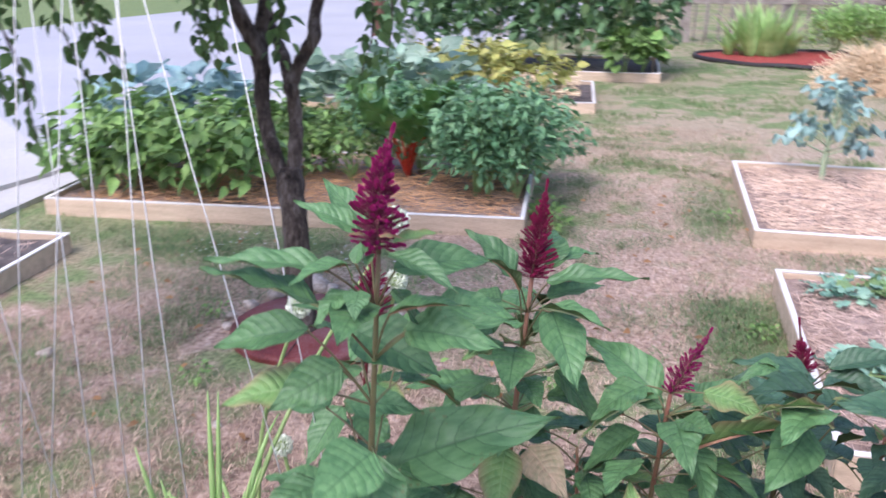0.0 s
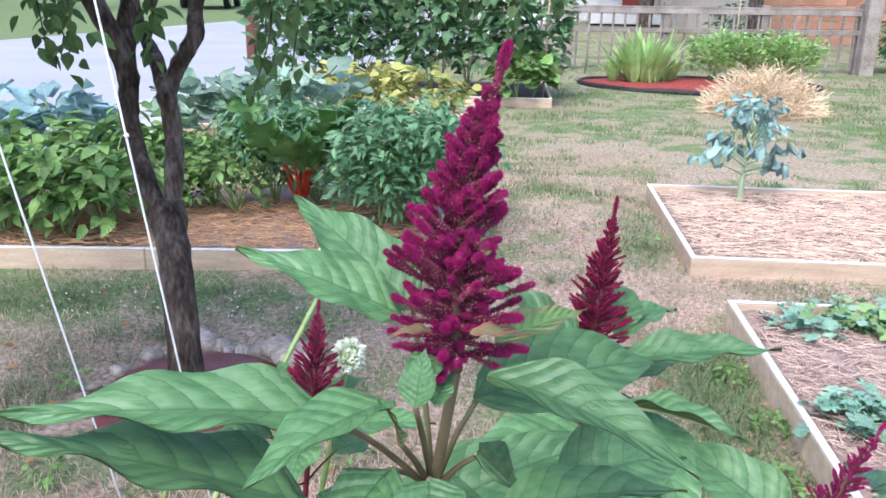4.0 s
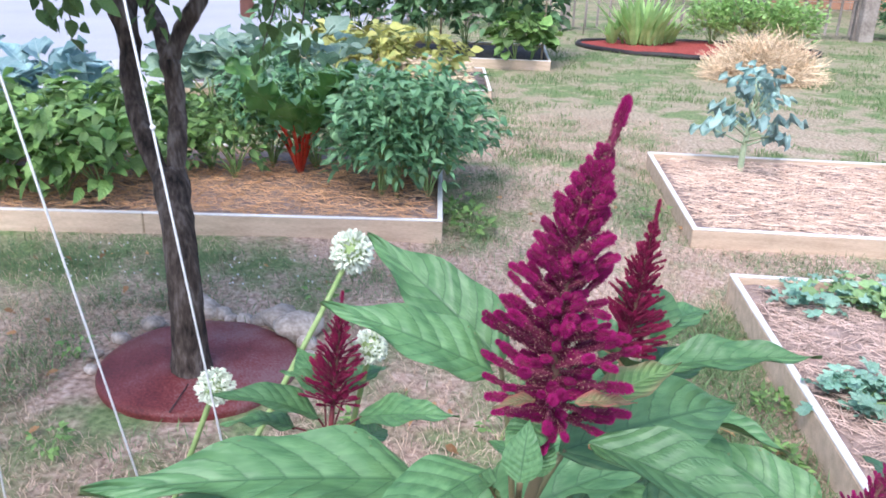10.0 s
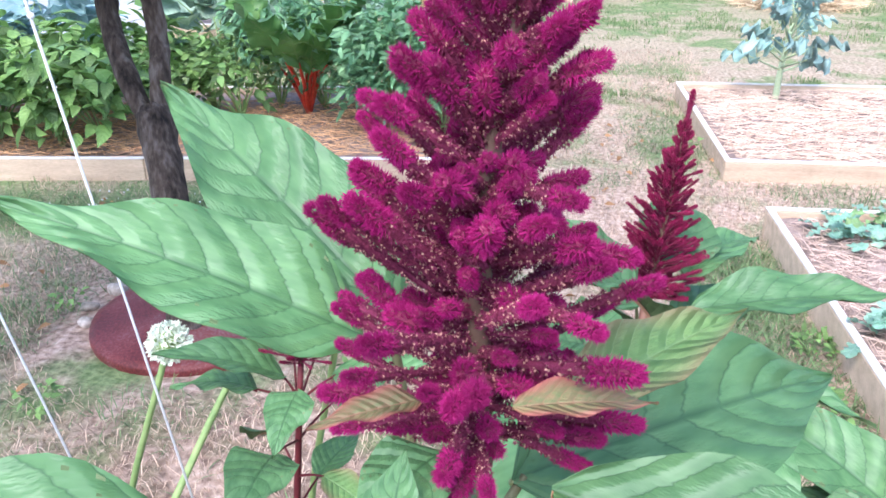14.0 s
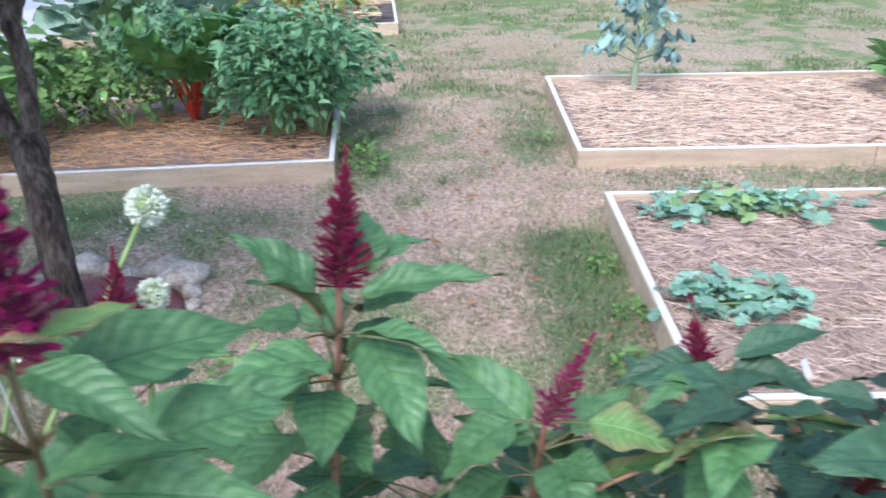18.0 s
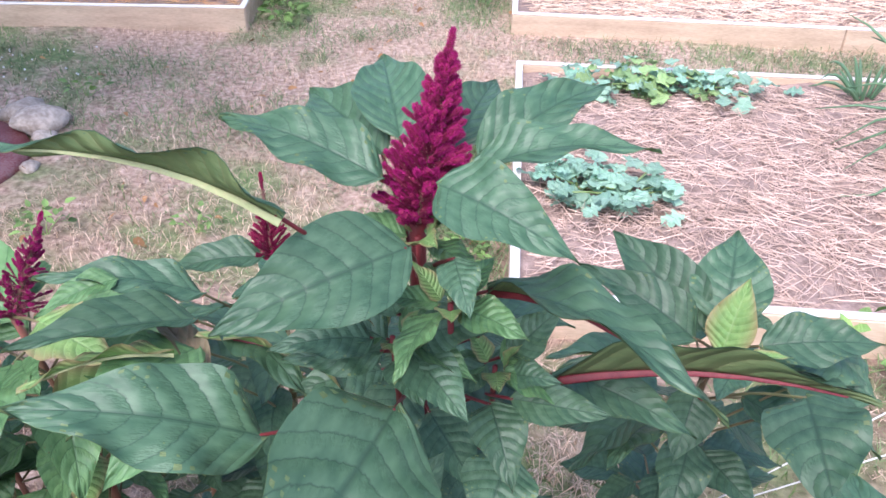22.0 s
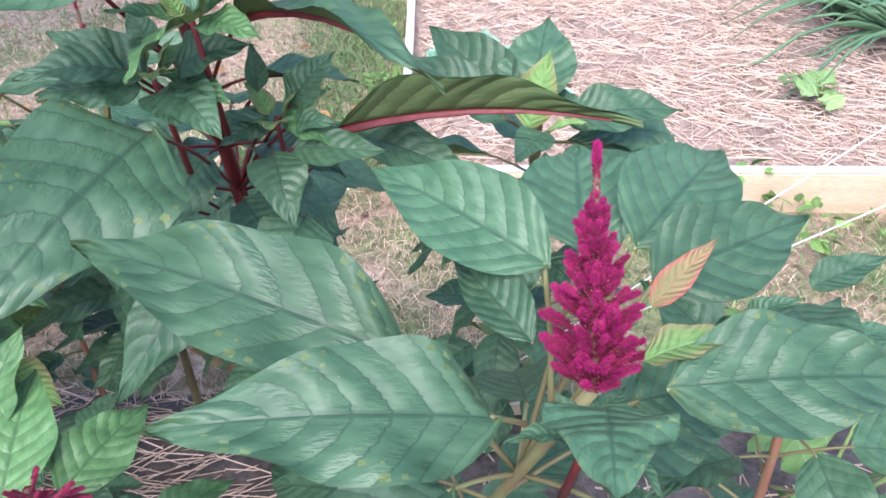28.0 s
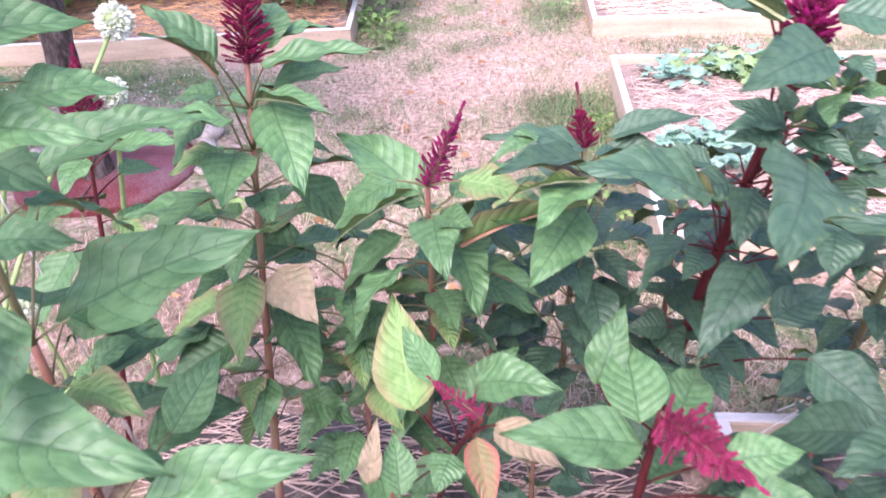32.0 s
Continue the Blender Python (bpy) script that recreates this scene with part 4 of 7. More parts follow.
def flower_pot(at, r, h):
    ob = empty("flower_pot", at, "white planter pot with a small leafy plant on the lawn", "flower pot")
    v, f = tube([(0, 0, 0), (0, 0, h * 0.85), (0, 0, h * 0.86), (0, 0, h), (0, 0, h), (0, 0, h * 0.8)], [r * 0.75, r * 0.96, r * 1.06, r * 1.08, r * 0.96, r * 0.94], 24)
    child("pot", mesh_of("pot", v, f, M_SIDING, smooth=False), ob)
    rng = np.random.default_rng(93)
    n = 60
    P = np.stack([rng.normal(0, r * 0.5, n), rng.normal(0, r * 0.5, n), h + rng.uniform(0, r, n)], 1)
    V, F, U = scatter(OVATE, frames(P, rng.uniform(0, 6.283, n), rng.uniform(-0.3, 0.8, n), rng.uniform(0.05, 0.09, n)))
    child("foliage", mesh_of("foliage", V, F, M_BEAN, U), ob)


flower_pot((3.14, 4.5, 0), 0.16, 0.26)


def fallen_leaves():
    rng = np.random.default_rng(94)
    n = 150
    P = np.stack([rng.uniform(-2.6, 0.0, n), rng.uniform(-0.5, 2.6, n), rng.uniform(0.012, 0.022, n)], 1)
    P = P[~((P[:, 1] > 1.35) & (P[:, 0] < -0.95))]
    n = len(P)
    V, F, U = scatter(OVATE, frames(P, rng.uniform(0, 6.283, n), rng.uniform(-0.3, 0.3, n), rng.uniform(0.02, 0.045, n), rng.normal(0, 0.4, n)))
    tagged(new("fallen_leaves", mesh_of("fallen_leaves", V, F, M_FALLEN, U)), "scattered dry orange-brown fallen leaves on the lawn", "fallen leaves", kind="stuff")
    n = 70
    hub = np.stack([rng.uniform(-2.4, -1.4, n), rng.uniform(1.0, 1.34, n), rng.uniform(0.025, 0.04, n)], 1)
    bl = ([(0, 0, 1), (1, 0, 0), (0, 1, 0), (-1, 0, 0), (0, -1, 0), (0, 0, -1)], [(0, 1, 2), (0, 2, 3), (0, 3, 4), (0, 4, 1), (5, 2, 1), (5, 3, 2), (5, 4, 3), (5, 1, 4)])
    V, F, U = scatter(bl, frames(hub, rng.uniform(0, 6.283, n), np.zeros(n), rng.uniform(0.002, 0.0045, n)))
    tagged(new("clover_flowers", mesh_of("clover_flowers", V, F, M_STRING)), "tiny white clover flowers in the grass", "clover", kind="stuff")


fallen_leaves()


# ---- far side of the garden ----
def mulch_bed():
    ob = empty("mulched_flower_bed", (1.3, 8.2, 0), "flower bed of red wood mulch with black edging", "flower bed")
    V, F, n = [(0, 0, 0.045)], [], 40
    ring = []
    for k in range(n):
        a = 2 * math.pi * k / n
        ring.append((1.32 * math.cos(a) * (1 + 0.06 * math.sin(3 * a)), 0.72 * math.sin(a)))
    for s, z in ((0.35, 0.05), (0.7, 0.045), (1.0, 0.025)):
        for k, (x, y) in enumerate(ring):
            V.append((x * s, y * s, z + 0.015 * noise.noise((x * s * 8, y * s * 8, 1))))
    for k in range(n):
        F.append((0, 1 + k, 1 + (k + 1) % n))
        for r in range(2):
            F.append((1 + r * n + k, 1 + (r + 1) * n + k, 1 + (r + 1) * n + (k + 1) % n, 1 + r * n + (k + 1) % n))
    child("mulch", mesh_of("mulch", V, F, M_MULCH), ob)
    pts = [(x, y, 0.02 + 0.015 * noise.noise((x * 3, y * 3, 4))) for x, y in ring]
    v, f = tube(pts + [pts[0]], [0.032] * (n + 1), 7)
    child("edging", mesh_of("edging", v, f, M_EDGE), ob, None, "black plastic edging")


mulch_bed()


def sword_clump(at, n, h, spread, seed):
    rng = np.random.default_rng(seed)
    ob = empty("iris_clump", at, "clump of upright pale green iris leaves", "iris", "irises")
    for i in range(n):
        az = rng.uniform(0, 6.283)
        r = rng.uniform(0, spread)
        L = h * rng.uniform(0.7, 1.15)
        lf = leaf_shape(L, 0.06, 7, 1, 0.3, rng.uniform(0.0, 0.3), 0.4, 0, 0.5)
        m = Matrix.Translation((math.cos(az) * r, math.sin(az) * r * 0.6, 0)) @ Euler((rng.normal(0, 0.3), -radians(rng.uniform(58, 88)), az + rng.normal(0, 0.3))).to_matrix().to_4x4()
        child("leaf", mesh_of("leaf", lf[0], lf[1], M_IRIS, lf[2]), ob, m)


sword_clump((0.68, 8.25, 0.03), 110, 0.58, 0.26, 301)
sword_clump((0.35, 8.3, 0.03), 14, 0.26, 0.08, 302)
sword_clump((0.98, 8.5, 0.03), 18, 0.34, 0.12, 303)
rq = np.random.default_rng(310)
for x, y in ((1.5, 8.55), (1.72, 8.4), (2.12, 8.45), (2.36, 8.4)):
    bush("sedum_plant", (x, y, 0.03), (0.31, 0.28, 0.56), 900, leaf_shape(1, 0.55, 3, 1, 0.5, 0.1, 0.3), (0.04, 0.075), M_SEDUM, "rounded light green sedum clump in red mulch", "sedum", "sedums", 10, rng=rq, el=(-0.2, 1.0))


def straw_pile():
    ob = empty("straw_pile", (1.45, 6.25, 0), "loose heap of pale yellow straw on the lawn", "straw pile")
    bm = bmesh.new()
    bmesh.ops.create_icosphere(bm, subdivisions=3, radius=1)
    for v in bm.verts:
        v.co.z = max(v.co.z, -0.1)
        v.co = Vector((v.co.x * 0.4, v.co.y * 0.34, v.co.z * 0.22)) * (1 + 0.35 * noise.noise(v.co * 2.5))
    part("straw_mound", bm, M_STRAW_PILE, ob)
    rng = np.random.default_rng(320)
    n = 7000
    a, r = rng.uniform(0, 6.283, n), np.sqrt(rng.uniform(0, 1.15, n))
    pos = np.stack([0.42 * r * np.cos(a), 0.34 * r * np.sin(a), (0.2 + 0.07 * np.sin(a * 3 + 1) + 0.05 * np.sin(a * 7)) * np.sqrt(np.clip(1 - r ** 2, 0, 1)) + rng.uniform(-0.01, 0.06, n)], 1)
    M = frames(pos, rng.uniform(0, 6.283, n), rng.normal(0.1, 0.5, n), rng.uniform(0.06, 0.24, n))
    th = 0.0022 * rng.uniform(0.6, 1.4, n)
    for c in (1, 2):
        M[:, :3, c] *= (th / np.linalg.norm(M[:, :3, c], axis=1))[:, None]
    v, f, u = scatter(STRAND, M)
    child("loose_straw", mesh_of("loose_straw", v, f, M_STRAW_PILE, smooth=False), ob, kind="stuff")


straw_pile()


def fence():
    a, b = Vector((-2.6, 9.75, 0)), Vector((3.65, 10.0, 0))
    d = (b - a).normalized()
    L = (b - a).length
    ob = empty("picket_fence", a, "weathered grey open picket fence", "fence")
    ob.rotation_euler.z = math.atan2(d.y, d.x)
    k = 0
    while k * 1.25 <= L + 0.01:
        x = min(k * 1.25, L)
        box("post", ob, x - 0.045, -0.045, -0.05, x + 0.045, 0.045, 0.86 + 0.03 * (k % 2), M_FENCE, 0.008)
        k += 1
    for z in (0.5, 0.74):
        box("rail", ob, 0.05, -0.065, z, L - 0.05, -0.047, z + 0.06, M_FENCE)
    box("cap_rail", ob, 0, -0.06, 0.8, L, 0.03, 0.83, M_FENCE)
    n = int(L / 0.155)
    for i in range(n):
        x = 0.1 + i * 0.155
        box("picket", ob, x, -0.045, 0.06, x + 0.028, -0.025, 0.745, M_FENCE, 0)
    g = empty("gate_post", (3.72, 9.9, 0), "thick weathered timber gate post", "post")
    box("shaft", g, -0.09, -0.09, -0.05, 0.09, 0.09, 1.15, M_FENCE, 0.01)
    box("cap", g, -0.11, -0.11, 1.15, 0.11, 0.11, 1.19, M_FENCE, 0.01)
    w = empty("wire_fence", (-2.6, 9.4, 0), "thin metal stake and wire fence before the pickets", "fence")
    for i in range(13):
        v, f = tube([(i * 0.3, 0, -0.02), (i * 0.3 + 0.01, 0, 0.6)], [0.008, 0.008], 6)
        child("stake", mesh_of("stake", v, f, M_FENCE), w)
    for z in (0.2, 0.4, 0.58):
        v, f = tube([(0, 0, z), (3.6, 0, z)], [0.0035, 0.0035], 5)
        child("wire", mesh_of("wire", v, f, M_FENCE), w)


fence()


def utility_pole():
    ob = empty("utility_pole", (-4.3, 9.6, 0), "reddish brown wooden utility pole on the verge", "pole")
    v, f = tube([(0, 0, -0.1), (0.01, 0, 2), (0.03, 0.02, 7)], [0.095, 0.09, 0.07], 14)
    child("shaft", mesh_of("shaft", v, f, M_POLE), ob)
    box("plate", ob, -0.05, -0.105, 1.3, 0.05, -0.09, 1.42, M_SIDING, 0.002)


utility_pole()

M_GLASS = surface("dark_window_glass", (0.02, 0.024, 0.03), (0.05, 0.055, 0.06), 2, 20, 0.08, 0, 0.05, spec=0.6)
M_CAR = surface("dark_car_paint", (0.06, 0.08, 0.11), (0.09, 0.11, 0.15), 2, 30, 0.25, 0, 0.0, spec=0.6)
M_TYRE = surface("tyre_rubber", (0.015, 0.015, 0.015), (0.03, 0.03, 0.03), 10, 60, 0.8, 0.2, 0.0)
M_CHROME = surface("bright_metal", (0.5, 0.5, 0.5), (0.65, 0.65, 0.65), 10, 60, 0.25, 0, 0.0, metal=0.9)
M_LAMP = surface("lamp_lens", (0.6, 0.6, 0.62), (0.75, 0.75, 0.78), 10, 60, 0.15, 0, 0.0)
M_ROOF = surface("grey_shingle", (0.1, 0.095, 0.09), (0.2, 0.19, 0.18), 4, 40, 0.95, 0.5, 0.1)
M_TRIM = surface("white_trim", (0.7, 0.69, 0.67), (0.8, 0.79, 0.77), 3, 30, 0.6, 0.05, 0.02)
M_DOOR = surface("red_door", (0.3, 0.05, 0.04), (0.4, 0.08, 0.06), 3, 30, 0.5, 0.05, 0.02)


def car(at, turn):
    ob = empty("parked_car", at, "dark blue car parked at the far kerb", "car")
    ob.rotation_euler.z = radians(turn)
    bm = bmesh.new()
    prof = [(-2.1, 0.35), (-2.12, 0.7), (-2.0, 0.88), (-1.2, 0.98), (-0.55, 1.4), (0.75, 1.43), (1.5, 1.02), (2.05, 0.92), (2.12, 0.6), (2.08, 0.32)]
    rows = []
    for y, q in ((-0.84, 1), (-0.8, 1.0), (0.8, 1.0), (0.84, 1)):
        rows.append([bm.verts.new((x, y * (0.84 if z > 1.1 else 1), z)) for x, z in prof])
    for r in range(3):
        for i in range(len(prof) - 1):
            bm.faces.new((rows[r][i], rows[r][i + 1], rows[r + 1][i + 1], rows[r + 1][i]))
        bm.faces.new((rows[r][-1], rows[r][0], rows[r + 1][0], rows[r + 1][-1]))
    bm.faces.new(rows[0][::-1])
    bm.faces.new(rows[3])
    bmesh.ops.bevel(bm, geom=bm.edges[:], offset=0.02, segments=1, affect="EDGES")
    part("body", bm, M_CAR, ob)
    for s in (-1, 1):
        for x in (-1.3, 1.3):
            v, f = tube([(x, s * 0.66, 0.32), (x, s * 0.86, 0.32)], [0.32, 0.32], 20)
            w = child("wheel", mesh_of("wheel", v, f, M_TYRE), ob, None, "black tyre")
            v, f = tube([(x, s * 0.855, 0.32), (x, s * 0.872, 0.32)], [0.2, 0.18], 14)
            child("rim", mesh_of("rim", v, f, M_CHROME), w)
        box("headlight", ob, -2.14, s * 0.62 - 0.14, 0.66, -2.05, s * 0.62 + 0.14, 0.8, M_LAMP, 0.01)
        box("side_window", ob, -0.6, s * 0.75 - 0.012, 1.02, 0.9, s * 0.75 + 0.012, 1.34, M_GLASS, 0.01)
    V = [(-1.12, -0.68, 1.04), (-1.12, 0.68, 1.04), (-0.6, 0.6, 1.385), (-0.6, -0.6, 1.385)]
    V = [(x - 0.03, y, z) for x, y, z in V] + [(x + 0.02, y, z - 0.03) for x, y, z in V]
    child("windscreen", mesh_of("windscreen", V, [(0, 3, 2, 1), (4, 5, 6, 7), (0, 1, 5, 4), (1, 2, 6, 5), (2, 3, 7, 6), (3, 0, 4, 7)], M_GLASS, smooth=False), ob)
    box("bumper", ob, -2.18, -0.8, 0.34, -2.08, 0.8, 0.52, M_CAR, 0.02)
    box("number_plate", ob, -2.195, -0.25, 0.4, -2.182, 0.25, 0.5, M_SIDING, 0.002)


car((-12.4, 30.0, 0.03), 101)


def house_window(ob, x, z, w, h, y=0.0):
    wn_ = box("window", ob, x, y - 0.05, z, x + w, y + 0.02, z + h, M_TRIM, 0.006)
    box("pane", wn_, x + 0.07, y - 0.06, z + 0.07, x + w - 0.07, y - 0.052, z + h / 2 - 0.03, M_GLASS, 0)
    box("pane", wn_, x + 0.07, y - 0.06, z + h / 2 + 0.03, x + w - 0.07, y - 0.052, z + h - 0.07, M_GLASS, 0)
    box("sill", wn_, x - 0.06, y - 0.12, z - 0.06, x + w + 0.06, y - 0.051, z, M_TRIM, 0.006)


def brick_house():
    ob = empty("brick_house", (3.9, 15.2, 0), "orange-brown brick house beyond the fence", "house")
    ob.rotation_euler.z = radians(8)
    box("wall", ob, 0, 0, -0.1, 9, 7, 3.0, M_MORTAR, 0.01)
    me = bpy.data.meshes.new("brick")
    bm = box_data(0, 0, 0, 0.4, 0.02, 0.13, 0.006)
    bm.to_mesh(me)
    bm.free()
    me.materials.append(M_BRICK)
    wall = ob.children[0]
    for r in range(11):
        for c in range(24):
            child("brick", me, wall, Matrix.Translation((c * 0.415 - (0.2 if r % 2 else 0) + 0.02, -0.014, 0.02 + r * 0.145)))
    V = [(-0.4, -0.5, 2.95), (9.4, -0.5, 2.95), (9.4, 7.5, 2.95), (-0.4, 7.5, 2.95), (2, 3.5, 5.2), (7, 3.5, 5.2)]
    child("roof", mesh_of("roof", V, [(0, 1, 5, 4), (1, 2, 5), (2, 3, 4, 5), (3, 0, 4), (3, 2, 1, 0)], M_ROOF, smooth=False), ob)
    house_window(ob, 4.5, 1.1, 1.2, 1.3, -0.03)
    house_window(ob, 7.0, 1.1, 1.2, 1.3, -0.03)


brick_house()


def white_house():
    ob = empty("white_house", (-2.5, 23.5, 0), "white sided house with a porch beyond the fence", "house")
    box("wall", ob, 0, 0, -0.1, 8, 8, 3.2, M_SIDING, 0.01)
    me = bpy.data.meshes.new("siding_board")
    bm = box_data(0, 0, 0, 8.04, 0.025, 0.17, 0.004)
    bm.to_mesh(me)
    bm.free()
    me.materials.append(M_SIDING)
    for r in range(16):
        child("siding_board", me, ob, Matrix.Translation((-0.02, -0.027, 0.05 + r * 0.19)))
    V = [(-0.5, -0.6, 3.15), (8.5, -0.6, 3.15), (8.5, 8.6, 3.15), (-0.5, 8.6, 3.15), (4, -0.6, 5.8), (4, 8.6, 5.8)]
    child("roof", mesh_of("roof", V, [(0, 4, 5, 3), (1, 2, 5, 4), (0, 1, 4), (2, 3, 5), (3, 2, 1, 0)], M_ROOF, smooth=False), ob)
    d = box("door", ob, 4.6, -0.07, 0.3, 5.5, -0.03, 2.3, M_DOOR, 0.005)
    box("door_frame", d, 4.48, -0.06, 0.3, 4.6, -0.028, 2.42, M_TRIM, 0.004)
    box("door_frame", d, 5.5, -0.06, 0.3, 5.62, -0.028, 2.42, M_TRIM, 0.004)
    house_window(ob, 1.4, 1.1, 1.1, 1.3, -0.035)
    house_window(ob, 6.3, 1.1, 1.0, 1.3, -0.035)
    box("porch_floor", ob, 3.6, -1.8, 0.05, 6.6, -0.03, 0.3, M_TRIM, 0.01)
    for x in (3.7, 5.1, 6.5):
        box("porch_post", ob, x - 0.06, -1.75, 0.3, x + 0.06, -1.63, 2.6, M_TRIM, 0.008)
    for z in (0.95, 0.45):
        box("porch_rail", ob, 3.76, -1.72, z, 5.04, -1.66, z + 0.06, M_TRIM, 0.004)
    box("porch_roof", ob, 3.4, -2.0, 2.6, 6.8, -0.03, 2.75, M_ROOF, 0.01)


white_house()


def far_tree(at, h, r, seed, trunk=0.16):
    rng = np.random.default_rng(seed)
    ob = empty("far_tree", at, "broad leafy tree beyond the garden", "tree", "far trees")
    c = curve_points([(0, 0, -0.1), (0.05, 0.03, h * 0.25), (0.1, 0, h * 0.55), (0.05, 0.05, h * 0.85)], 5)
    v, f = tube(c, np.linspace(trunk, trunk * 0.2, len(c)), 10)
    pcs = [(v, f)]
    n = 900
    pos, az = [], rng.uniform(0, 6.283, n)
    hubs = [Vector((rng.normal(0, r * 0.5), rng.normal(0, r * 0.5), h * rng.uniform(0.5, 0.95))) for _ in range(11)]
    for hb in hubs:
        st = c[len(c) // 2]
        pcs.append(tube(curve_points([st, st.lerp(hb, 0.5) + Vector((0, 0, 0.2)), hb], 4), np.linspace(trunk * 0.4, 0.02, 9), 6))
    for i in range(n):
        hb = hubs[i % 11]
        pos.append(tuple(hb + Vector(rng.normal(0, r * 0.32, 3))))
    child("trunk", mesh_of("trunk", *join(pcs)[:2], M_BARK), ob)
    sz = rng.uniform(0.16, 0.36, n)
    v, f, u = scatter(OVATE, frames(np.array(pos), az, rng.uniform(-1, 0.4, n), sz, rng.normal(0, 0.6, n), sz * 1.3))
    child("crown", mesh_of("crown", v, f, M_TREE, u), ob)


for i, (x, y, h, r, t) in enumerate(((3.1, 13.2, 5.5, 1.5, 0.14), (-6.5, 22, 7, 2.2, 0.2), (-16, 26, 8, 2.6, 0.25), (9.5, 13.5, 6, 2.0, 0.16), (2.2, 19.5, 6.5, 2.0, 0.2), (-22, 18, 8, 2.6, 0.25), (-9, 40, 9, 3.2, 0.3), (7, 32, 9, 3, 0.3),
                                   (14, 22, 8, 3, 0.25), (-28, 34, 9, 3.2, 0.3), (-18, 46, 10, 3.6, 0.3), (5.3, 8.2, 4.2, 1.1, 0.1))):
    far_tree((x, y, 0), h, r, 400 + i, t)
rq = np.random.default_rng(450)
for x, y in ((4.3, 10.1), (4.6, 10.5), (3.2, 14.6), (-0.8, 22.3), (0.4, 22.4)):
    bush("shrub", (x, y, 0), (0.45, 0.4, 0.8), 420, OVATE, (0.06, 0.12), M_TOMATO, "dark green shrub by the fence", "shrub", "shrubs", 8, rng=rq)
for x, y in ((-0.75, 6.3), (-0.6, 6.5)):
    bush("eggplant", (x, y, 0.06), (0.2, 0.2, 0.45), 70, ROUND, (0.1, 0.17), M_BEAN, "broad-leaved green plant at the bed's corner", "vegetable", "corner plants", 6, rng=rq)
def stake(at, h, lean=(0, 0)):
    ob = empty("garden_stake", at, "thin wooden garden stake", "stake", "garden stakes")
    v, f = tube([(0, 0, -0.05), (lean[0], lean[1], h)], [0.011, 0.01], 6)
    child("rod", mesh_of("rod", v, f, M_BOARD), ob)


for x, y, h in ((-0.5, 6.6, 1.3), (-1.5, 6.9, 1.5), (-2.4, 6.9, 1.5), (1.9, 9.3, 1.5)):
    stake((x, y, 0), h, (0.03, 0.02))
strip("kerb", M_WALK, [(-15.9, -60), (-15.5, -60), (8.4, 66), (8.0, 66)], 0.06, 0.12, "low concrete kerb along the street", "kerb")


